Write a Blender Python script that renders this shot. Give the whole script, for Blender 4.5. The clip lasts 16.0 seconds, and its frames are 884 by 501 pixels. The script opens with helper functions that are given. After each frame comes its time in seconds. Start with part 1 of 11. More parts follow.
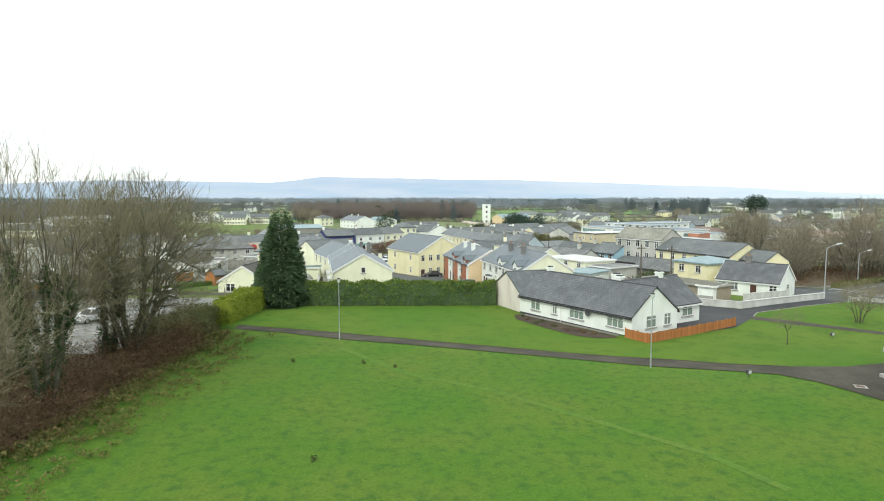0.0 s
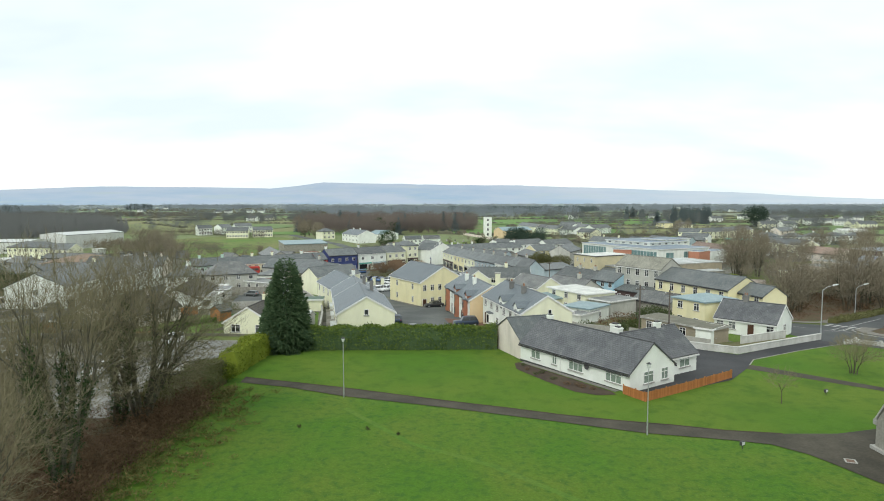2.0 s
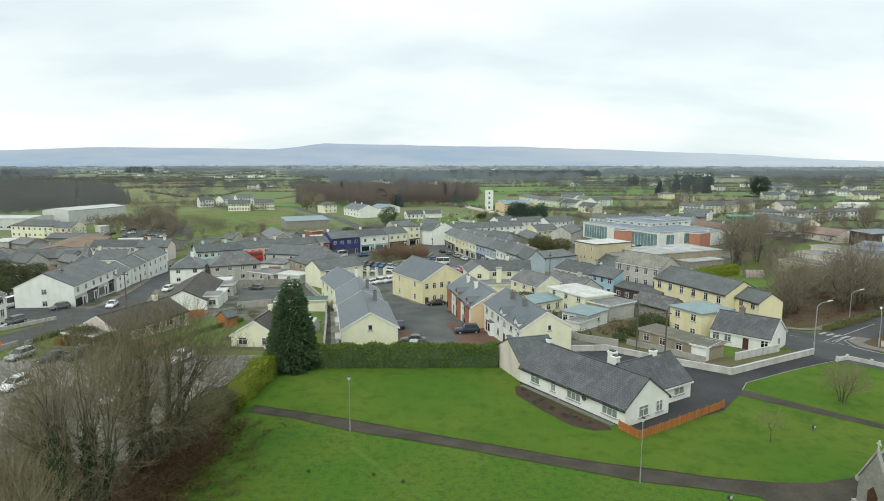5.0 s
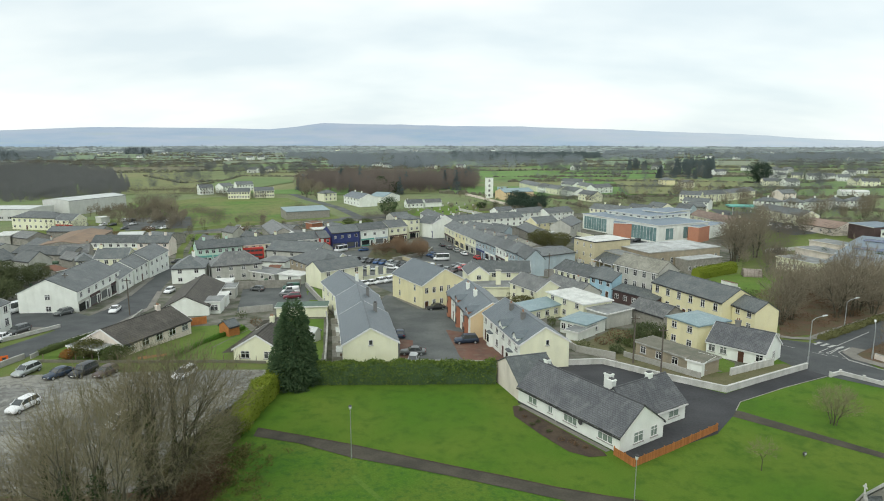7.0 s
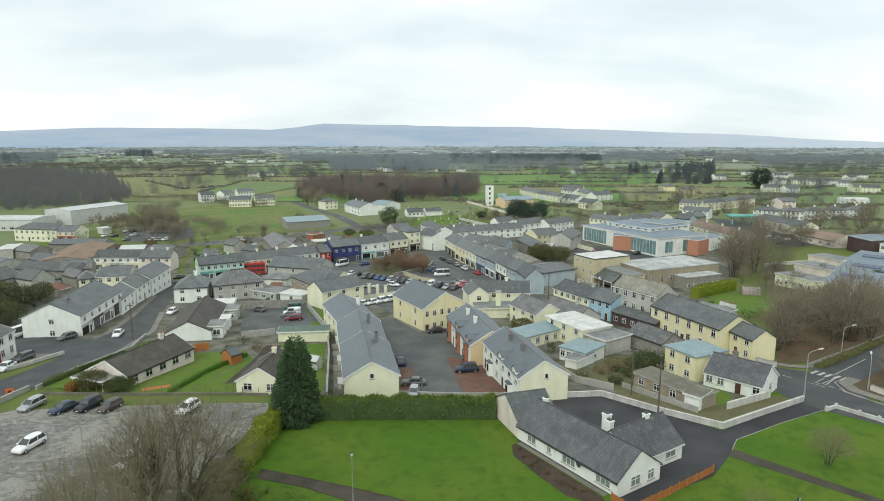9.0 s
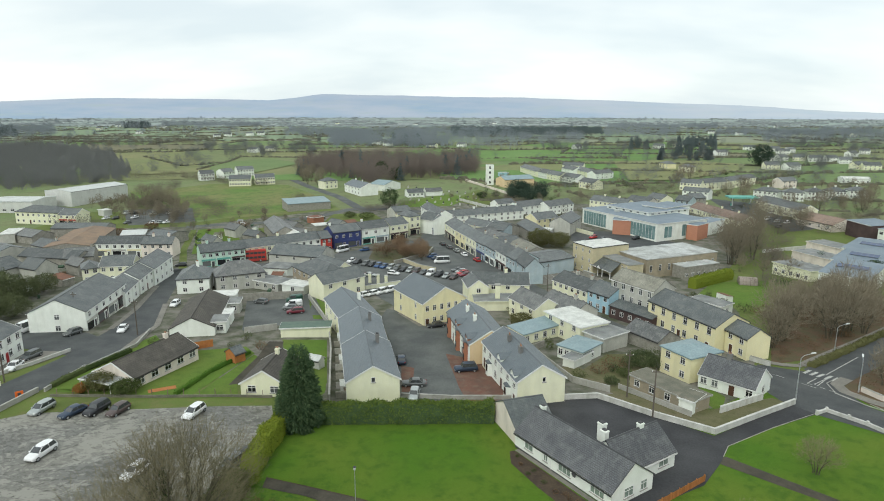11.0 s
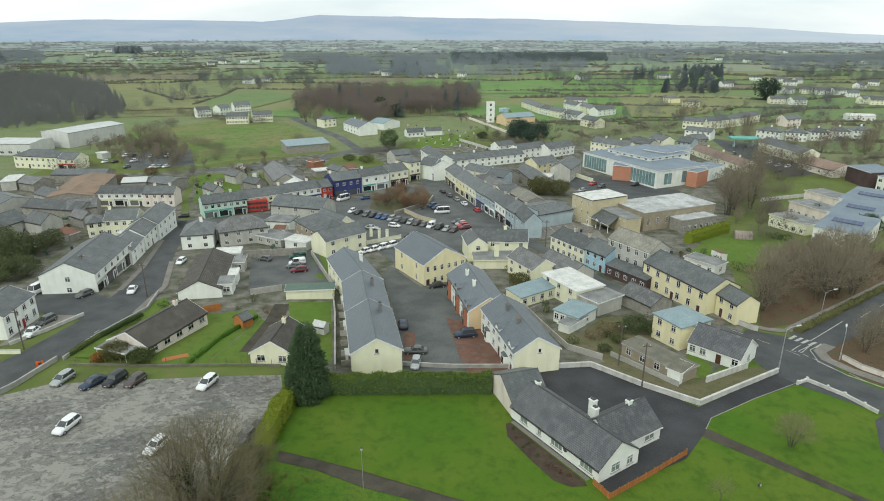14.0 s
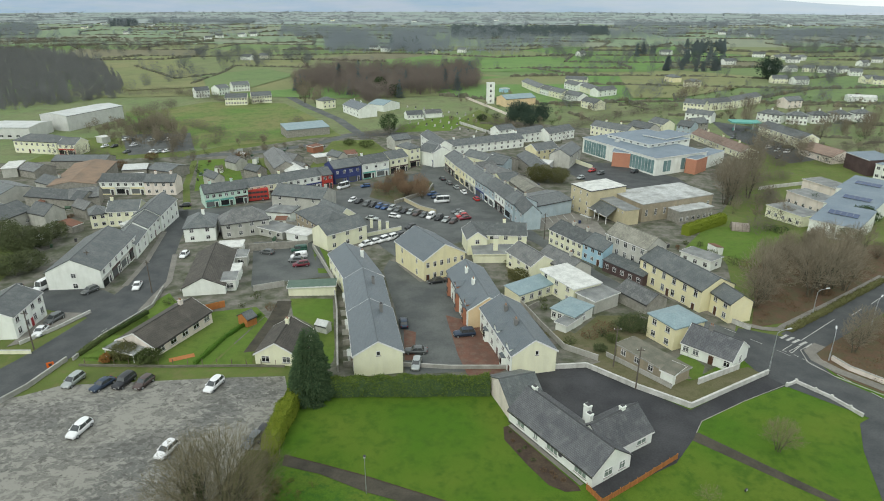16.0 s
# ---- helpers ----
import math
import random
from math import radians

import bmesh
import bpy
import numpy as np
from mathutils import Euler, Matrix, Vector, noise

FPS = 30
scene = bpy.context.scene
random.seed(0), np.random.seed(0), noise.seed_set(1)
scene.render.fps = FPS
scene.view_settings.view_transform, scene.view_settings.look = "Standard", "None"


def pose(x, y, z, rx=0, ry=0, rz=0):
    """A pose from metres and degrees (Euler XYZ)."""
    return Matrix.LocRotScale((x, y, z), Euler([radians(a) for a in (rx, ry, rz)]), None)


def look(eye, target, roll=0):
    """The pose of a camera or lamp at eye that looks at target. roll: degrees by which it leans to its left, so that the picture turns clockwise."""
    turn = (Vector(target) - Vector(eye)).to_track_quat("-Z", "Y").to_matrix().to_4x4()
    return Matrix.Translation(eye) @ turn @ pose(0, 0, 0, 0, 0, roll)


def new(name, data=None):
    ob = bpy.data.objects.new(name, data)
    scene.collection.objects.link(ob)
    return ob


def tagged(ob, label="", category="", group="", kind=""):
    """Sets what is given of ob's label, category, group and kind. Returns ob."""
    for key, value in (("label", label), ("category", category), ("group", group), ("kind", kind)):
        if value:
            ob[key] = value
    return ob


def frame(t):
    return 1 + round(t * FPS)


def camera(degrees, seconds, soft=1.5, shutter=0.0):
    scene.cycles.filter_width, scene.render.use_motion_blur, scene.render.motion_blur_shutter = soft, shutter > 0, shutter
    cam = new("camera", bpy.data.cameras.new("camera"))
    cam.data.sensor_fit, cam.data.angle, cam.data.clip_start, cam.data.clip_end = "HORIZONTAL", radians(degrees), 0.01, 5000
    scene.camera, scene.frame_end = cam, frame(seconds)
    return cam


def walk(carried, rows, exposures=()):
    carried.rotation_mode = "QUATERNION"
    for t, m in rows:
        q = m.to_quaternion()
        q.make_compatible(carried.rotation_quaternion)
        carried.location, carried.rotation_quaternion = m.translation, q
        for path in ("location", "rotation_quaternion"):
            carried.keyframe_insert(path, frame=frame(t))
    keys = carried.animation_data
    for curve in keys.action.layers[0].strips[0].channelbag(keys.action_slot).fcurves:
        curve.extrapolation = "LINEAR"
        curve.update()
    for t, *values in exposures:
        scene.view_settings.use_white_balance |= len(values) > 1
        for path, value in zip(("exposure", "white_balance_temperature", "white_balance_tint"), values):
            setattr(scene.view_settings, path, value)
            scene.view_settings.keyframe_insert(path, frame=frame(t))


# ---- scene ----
cam = camera(70.8, 16.0, soft=1.0)
METRES, EYE, TILT, LEAN, TURN = 48.0, 14.0, -5.0, 0.0, 0.0
ROWS = [
    (0.0, 0.0, 0.0, 0.0, -0.0, 0.0, -0.0),
    (0.5, 0.0014, -0.0056, 0.0303, 0.03, 0.1, 0.04),
    (1.0, 0.0017, -0.0148, 0.0622, 0.08, 0.23, 0.09),
    (1.5, 0.0005, -0.0242, 0.0913, 0.1, 0.32, 0.08),
    (2.0, -0.0009, -0.0338, 0.1229, 0.13, 0.42, 0.06),
    (2.5, -0.0023, -0.0418, 0.1526, 0.17, 0.47, 0.04),
    (3.0, -0.0039, -0.0483, 0.1845, 0.17, 0.52, 0.02),
    (3.5, -0.0047, -0.0538, 0.2142, 0.21, 0.5, 0.02),
    (6.0, -0.0042, -0.068, 0.3717, 0.24, -5.17, -0.09),
    (6.5, -0.0037, -0.0707, 0.4013, 0.24, -5.13, -0.08),
    (7.0, -0.0026, -0.0738, 0.4334, 0.25, -5.08, -0.06),
    (7.5, -0.0022, -0.0772, 0.4631, 0.27, -5.05, -0.05),
    (8.0, -0.0016, -0.0806, 0.4949, 0.28, -4.99, -0.04),
    (8.5, -0.0018, -0.0842, 0.5243, 0.29, -4.94, -0.05),
    (11.0, -0.0011, -0.1001, 0.6789, 0.32, -7.77, -0.1),
    (11.5, -0.0015, -0.1035, 0.7092, 0.31, -8.6, -0.09),
    (12.0, -0.0015, -0.107, 0.7413, 0.31, -9.65, -0.09),
    (12.5, -0.002, -0.1099, 0.7712, 0.3, -10.85, -0.09),
    (13.0, -0.0019, -0.1132, 0.8034, 0.3, -12.13, -0.09),
    (13.5, -0.0026, -0.1167, 0.8331, 0.3, -13.28, -0.09),
    (14.0, -0.0031, -0.1207, 0.8644, 0.31, -14.5, -0.1),
    (14.5, -0.0038, -0.1243, 0.894, 0.29, -15.58, -0.14),
    (15.0, -0.0044, -0.1279, 0.9265, 0.29, -16.41, -0.16),
    (15.5, -0.0043, -0.1311, 0.9557, 0.3, -16.88, -0.16),
    (16.0, -0.0041, -0.1342, 0.9886, 0.29, -16.91, -0.16),
]
EXPOSURES = ((0.0, 0.5, 6500, 3), (1.0, 0.36, 6500, 3), (2.0, 0.15, 6500, 3), (3.5, 0.0, 6500, 3), (7.0, 0.0, 6500, 3), (11.0, 0.0, 6500, 3), (16.0, 0.0, 6500, 3))
walk(cam, [(t, pose(0, 0, EYE, TILT, LEAN, TURN) @ pose(METRES * x, METRES * y, METRES * z, 90 + pitch, roll, yaw)) for t, x, y, z, yaw, pitch, roll in ROWS], EXPOSURES)

# ---- world, sun, exposure ----
SUN_ELEV, SUN_ROT = radians(32), radians(215)
world = bpy.data.worlds.new("overcast")
scene.world = world
world.use_nodes = True
wn, wl = world.node_tree.nodes, world.node_tree.links
wn.clear()
w_out, w_bg, w_sky = wn.new("ShaderNodeOutputWorld"), wn.new("ShaderNodeBackground"), wn.new("ShaderNodeTexSky")
w_sky.sky_type, w_sky.sun_disc, w_sky.sun_elevation, w_sky.sun_rotation = "NISHITA", False, SUN_ELEV, SUN_ROT
w_co, w_sep, w_mx, w_comb = wn.new("ShaderNodeTexCoord"), wn.new("ShaderNodeSeparateXYZ"), wn.new("ShaderNodeMath"), wn.new("ShaderNodeCombineXYZ")
w_mx.operation, w_mx.inputs[1].default_value = "MAXIMUM", 0.0
w_add = wn.new("ShaderNodeMath")
w_add.operation, w_add.inputs[1].default_value = "ADD", 0.3
w_dx, w_dy = wn.new("ShaderNodeMath"), wn.new("ShaderNodeMath")
w_dx.operation = w_dy.operation = "DIVIDE"
w_n1, w_n2 = wn.new("ShaderNodeTexNoise"), wn.new("ShaderNodeTexNoise")
w_n1.inputs["Scale"].default_value, w_n1.inputs["Detail"].default_value, w_n1.inputs["Roughness"].default_value = 1.0, 5, 0.5
w_ramp, w_mixs = wn.new("ShaderNodeValToRGB"), wn.new("ShaderNodeMixRGB")
w_ramp.color_ramp.elements[0].position, w_ramp.color_ramp.elements[0].color = 0.40, (0.74, 0.80, 0.86, 1)
w_ramp.color_ramp.elements[1].position, w_ramp.color_ramp.elements[1].color = 0.58, (0.98, 0.99, 1.0, 1)
w_scale = wn.new("ShaderNodeVectorMath")
w_scale.operation, w_scale.inputs["Scale"].default_value = "SCALE", 0.1
w_mixs.inputs[0].default_value = 0.9
wl.new(w_co.outputs["Generated"], w_sep.inputs[0])
wl.new(w_sep.outputs["Z"], w_mx.inputs[0])
wl.new(w_mx.outputs[0], w_add.inputs[0])
wl.new(w_sep.outputs["X"], w_dx.inputs[0]), wl.new(w_add.outputs[0], w_dx.inputs[1])
wl.new(w_sep.outputs["Y"], w_dy.inputs[0]), wl.new(w_add.outputs[0], w_dy.inputs[1])
w_sq = wn.new("ShaderNodeMath")
w_sq.operation, w_sq.inputs[1].default_value = "MULTIPLY", 0.6
wl.new(w_dx.outputs[0], w_sq.inputs[0])
wl.new(w_sq.outputs[0], w_comb.inputs[0]), wl.new(w_dy.outputs[0], w_comb.inputs[1])
wl.new(w_comb.outputs[0], w_n1.inputs["Vector"])
wl.new(w_n1.outputs["Fac"], w_ramp.inputs[0])
wl.new(w_sky.outputs[0], w_scale.inputs[0])
wl.new(w_scale.outputs[0], w_mixs.inputs[1]), wl.new(w_ramp.outputs[0], w_mixs.inputs[2])
wl.new(w_mixs.outputs[0], w_bg.inputs[0])
w_bg.inputs[1].default_value = 1.15
wl.new(w_bg.outputs[0], w_out.inputs[0])
sun_data = bpy.data.lights.new("sun", "SUN")
sun_data.energy, sun_data.angle, sun_data.color = 1.3, radians(25), (1.0, 0.97, 0.92)
sun_lamp = new("sun", sun_data)
sun_lamp.matrix_world = look((-30, -60, 60), (0, 0, 0))


# ---- materials ----
MATS = {}


def mat(name, color, color2=None, rough=0.8, scale=2.0, fine=25.0, bump=0.15, metal=0.0, spec=0.3, vary=0.0, stain=0.0, coords="Object"):
    """A surface with broad and fine variation of its colour, and fine relief. vary: from object to object."""
    if name in MATS:
        return MATS[name]
    m = bpy.data.materials.new(name)
    m.use_nodes = True
    n, l = m.node_tree.nodes, m.node_tree.links
    b = n["Principled BSDF"]
    c2 = color2 or tuple(c * 0.75 for c in color)
    tc = n.new("ShaderNodeTexCoord")
    n1, n2 = n.new("ShaderNodeTexNoise"), n.new("ShaderNodeTexNoise")
    n1.inputs["Scale"].default_value, n1.inputs["Detail"].default_value = scale, 4
    n2.inputs["Scale"].default_value, n2.inputs["Detail"].default_value = fine, 3
    src = tc.outputs["Object"]
    if coords == "World":
        src = n.new("ShaderNodeNewGeometry").outputs["Position"]
    l.new(src, n1.inputs["Vector"]), l.new(src, n2.inputs["Vector"])
    mix = n.new("ShaderNodeMixRGB")
    mix.inputs[1].default_value, mix.inputs[2].default_value = (*color, 1), (*c2, 1)
    ramp = n.new("ShaderNodeMapRange")
    ramp.inputs[1].default_value, ramp.inputs[2].default_value = 0.35, 0.65
    l.new(n1.outputs["Fac"], ramp.inputs[0]), l.new(ramp.outputs[0], mix.inputs[0])
    mul = n.new("ShaderNodeMixRGB")
    mul.blend_type, mul.inputs[0].default_value = "OVERLAY", 0.35
    l.new(mix.outputs[0], mul.inputs[1]), l.new(n2.outputs["Fac"], mul.inputs[2])
    out = mul.outputs[0]
    if vary:
        oi, hsv, mr = n.new("ShaderNodeObjectInfo"), n.new("ShaderNodeHueSaturation"), n.new("ShaderNodeMapRange")
        mr.inputs[3].default_value, mr.inputs[4].default_value = 1 - vary, 1 + vary
        l.new(oi.outputs["Random"], mr.inputs[0]), l.new(mr.outputs[0], hsv.inputs["Value"]), l.new(out, hsv.inputs["Color"])
        out = hsv.outputs[0]
    if stain:
        mp, n3, mr3, mx3 = n.new("ShaderNodeMapping"), n.new("ShaderNodeTexNoise"), n.new("ShaderNodeMapRange"), n.new("ShaderNodeMixRGB")
        mp.inputs["Scale"].default_value = (0.55, 0.55, 0.14)
        n3.inputs["Scale"].default_value, n3.inputs["Detail"].default_value = 1.5, 5
        mr3.inputs[1].default_value, mr3.inputs[2].default_value, mr3.inputs[4].default_value = 0.46, 0.78, stain * 1.15
        mx3.inputs[2].default_value = (0.22, 0.22, 0.17, 1)
        l.new(src, mp.inputs[0]), l.new(mp.outputs[0], n3.inputs["Vector"]), l.new(n3.outputs["Fac"], mr3.inputs[0])
        l.new(mr3.outputs[0], mx3.inputs[0]), l.new(out, mx3.inputs[1])
        out = mx3.outputs[0]
    l.new(out, b.inputs["Base Color"])
    if bump:
        bp = n.new("ShaderNodeBump")
        bp.inputs["Strength"].default_value, bp.inputs["Distance"].default_value = bump, 0.05
        l.new(n2.outputs["Fac"], bp.inputs["Height"]), l.new(bp.outputs[0], b.inputs["Normal"])
    b.inputs["Roughness"].default_value, b.inputs["Metallic"].default_value = rough, metal
    b.inputs["Specular IOR Level"].default_value = spec
    MATS[name] = m
    return m


def slate(name, color, color2, rows=0.22, streak=0.25, rough=0.46, lichen=(0.3, 0.3, 0.22), vary=0.2, joint=0.55):
    """Courses of slates or tiles with joints, single pieces lighter or darker, and pale weathering."""
    m = mat(name, color, color2, rough=rough, scale=0.35, fine=6, bump=0.0, spec=0.5, vary=vary)
    n, l = m.node_tree.nodes, m.node_tree.links
    b = n["Principled BSDF"]
    prev = b.inputs["Base Color"].links[0].from_socket
    tc, br, mp = n.new("ShaderNodeTexCoord"), n.new("ShaderNodeTexBrick"), n.new("ShaderNodeMapping")
    l.new(tc.outputs["UV"], mp.inputs[0]), l.new(mp.outputs[0], br.inputs["Vector"])
    br.inputs["Color1"].default_value, br.inputs["Color2"].default_value = (0.82, 0.82, 0.82, 1), (1.1, 1.1, 1.1, 1)
    br.inputs["Mortar"].default_value = (0.3, 0.3, 0.3, 1)
    br.inputs["Scale"].default_value, br.inputs["Mortar Size"].default_value = 1.0, 0.035
    br.inputs["Brick Width"].default_value, br.inputs["Row Height"].default_value = rows * 1.4, rows
    mul = n.new("ShaderNodeMixRGB")
    mul.blend_type, mul.inputs[0].default_value = "MULTIPLY", joint
    l.new(prev, mul.inputs[1]), l.new(br.outputs["Color"], mul.inputs[2])
    st, sm_, mr, mx = n.new("ShaderNodeTexNoise"), n.new("ShaderNodeMapping"), n.new("ShaderNodeMapRange"), n.new("ShaderNodeMixRGB")
    sm_.inputs["Scale"].default_value = (1.1, 0.7, 1)
    st.inputs["Scale"].default_value, st.inputs["Detail"].default_value = 1.0, 6
    mr.inputs[1].default_value, mr.inputs[2].default_value, mr.inputs[4].default_value = 0.52, 0.72, streak
    mx.inputs[2].default_value = (*lichen, 1)
    l.new(tc.outputs["UV"], sm_.inputs[0]), l.new(sm_.outputs[0], st.inputs["Vector"]), l.new(st.outputs["Fac"], mr.inputs[0])
    l.new(mr.outputs[0], mx.inputs[0]), l.new(mul.outputs[0], mx.inputs[1]), l.new(mx.outputs[0], b.inputs["Base Color"])
    bp = n.new("ShaderNodeBump")
    bp.inputs["Strength"].default_value, bp.inputs["Distance"].default_value = 0.5, 0.03
    l.new(br.outputs["Fac"], bp.inputs["Height"])
    bp.invert = True
    l.new(bp.outputs[0], b.inputs["Normal"])
    return m


def grass(name, a, b_, c, broad=0.06, mid=0.5, fine=7.0, bump=0.6, sheen=0.12):
    """Turf: broad drifts, tufts and blades in three tints."""
    m = mat(name, a, b_, rough=0.95, scale=broad, fine=fine, bump=bump, spec=0.1, coords="World")
    n, l = m.node_tree.nodes, m.node_tree.links
    b = n["Principled BSDF"]
    prev = b.inputs["Base Color"].links[0].from_socket
    geo, n3, mr, mx = n.new("ShaderNodeNewGeometry"), n.new("ShaderNodeTexNoise"), n.new("ShaderNodeMapRange"), n.new("ShaderNodeMixRGB")
    n3.inputs["Scale"].default_value, n3.inputs["Detail"].default_value, n3.inputs["Roughness"].default_value = mid, 6, 0.65
    mr.inputs[1].default_value, mr.inputs[2].default_value, mr.inputs[4].default_value = 0.48, 0.66, 0.75
    mx.inputs[2].default_value = (*c, 1)
    l.new(geo.outputs["Position"], n3.inputs["Vector"]), l.new(n3.outputs["Fac"], mr.inputs[0])
    l.new(mr.outputs[0], mx.inputs[0]), l.new(prev, mx.inputs[1]), l.new(mx.outputs[0], b.inputs["Base Color"])
    # blade tips catch the light at low angles
    b.inputs["Sheen Weight"].default_value, b.inputs["Sheen Roughness"].default_value = sheen, 0.55
    b.inputs["Sheen Tint"].default_value = (*[min(1.0, 3.2 * v + 0.12) for v in a], 1)
    return m


def leaves(name, a, b_, rough=0.85, soft=0.0):
    """Foliage: each clump has its own tint; a mass of fine twigs far off takes its light evenly from above."""
    m = bpy.data.materials.new(name)
    m.use_nodes = True
    n, l = m.node_tree.nodes, m.node_tree.links
    b = n["Principled BSDF"]
    geo, mx = n.new("ShaderNodeNewGeometry"), n.new("ShaderNodeMixRGB")
    mx.inputs[1].default_value, mx.inputs[2].default_value = (*a, 1), (*b_, 1)
    l.new(geo.outputs["Random Per Island"], mx.inputs[0]), l.new(mx.outputs[0], b.inputs["Base Color"])
    b.inputs["Roughness"].default_value, b.inputs["Specular IOR Level"].default_value = rough, 0.1
    if soft:
        up = n.new("ShaderNodeCombineXYZ")
        up.inputs[1].default_value, up.inputs[2].default_value = -soft, 0.9
        l.new(up.outputs[0], b.inputs["Normal"])
    MATS[name] = m
    return m


SLATE_GREY = slate("slate_grey", (0.088, 0.102, 0.104), (0.132, 0.144, 0.141), 0.25, 0.45, lichen=(0.22, 0.23, 0.21), vary=0.3)
SLATE_NEW = slate("slate_new", (0.125, 0.150, 0.168), (0.146, 0.170, 0.186), 0.3, 0.08, vary=0.06, joint=0.35)
SLATE_OLD = slate("slate_old", (0.108, 0.114, 0.113), (0.165, 0.17, 0.163), 0.28, 0.6, lichen=(0.27, 0.275, 0.25), joint=0.6)
SLATE_BUNGALOW = slate("slate_bungalow", (0.075, 0.079, 0.086), (0.115, 0.119, 0.124), 0.28, 0.5, lichen=(0.19, 0.195, 0.19), joint=0.7)
SLATE_BROWN = slate("tile_brown", (0.062, 0.056, 0.047), (0.095, 0.085, 0.070), 0.4, 0.3, rough=0.75, lichen=(0.15, 0.145, 0.11), joint=0.8)
SLATE_LICHEN = slate("slate_lichen", (0.185, 0.182, 0.15), (0.28, 0.275, 0.225), 0.3, 0.6, rough=0.7, lichen=(0.36, 0.35, 0.28))
TILE_RED = slate("tile_red", (0.22, 0.14, 0.10), (0.28, 0.19, 0.14), 0.33, 0.35)
FELT = mat("roof_felt", (0.16, 0.17, 0.17), (0.28, 0.29, 0.28), scale=0.3, fine=5, bump=0.1, stain=0.2)
FELT_PALE = mat("roof_felt_pale", (0.66, 0.67, 0.63), (0.50, 0.51, 0.48), scale=0.5, fine=3, bump=0.05)
FELT_MOSS = mat("roof_felt_moss", (0.13, 0.13, 0.10), (0.19, 0.18, 0.14), scale=0.5, fine=5, bump=0.2)
FELT_WEATHERED = mat("roof_felt_weathered", (0.52, 0.54, 0.53), (0.30, 0.31, 0.30), scale=0.22, fine=2, bump=0.1, stain=0.5)
METAL_BLUE = mat("sheet_blue_grey", (0.19, 0.27, 0.29), (0.24, 0.32, 0.34), rough=0.45, scale=0.4, fine=3, bump=0.02, spec=0.5)
METAL_PALE = mat("sheet_pale", (0.55, 0.57, 0.55), (0.47, 0.49, 0.47), rough=0.5, scale=0.2, fine=3, bump=0.02, spec=0.5)
METAL_SKY = mat("sheet_sky", (0.145, 0.19, 0.232), (0.185, 0.232, 0.27), rough=0.55, scale=0.15, fine=3, bump=0.02, spec=0.4)
GREEN_ROOF = mat("sheet_green", (0.09, 0.14, 0.11), (0.12, 0.17, 0.13), rough=0.6, scale=0.6)
RUST = mat("sheet_rust", (0.21, 0.10, 0.065), (0.16, 0.09, 0.065), rough=0.85, scale=0.8)
BROWN_ROOF = mat("sheet_brown", (0.27, 0.19, 0.13), (0.20, 0.15, 0.11), rough=0.8, scale=0.25)
FENCE_WOOD_WALL = mat("shed_boards_orange", (0.46, 0.19, 0.06), (0.38, 0.15, 0.05), rough=0.75, scale=1.2, fine=12, bump=0.2)
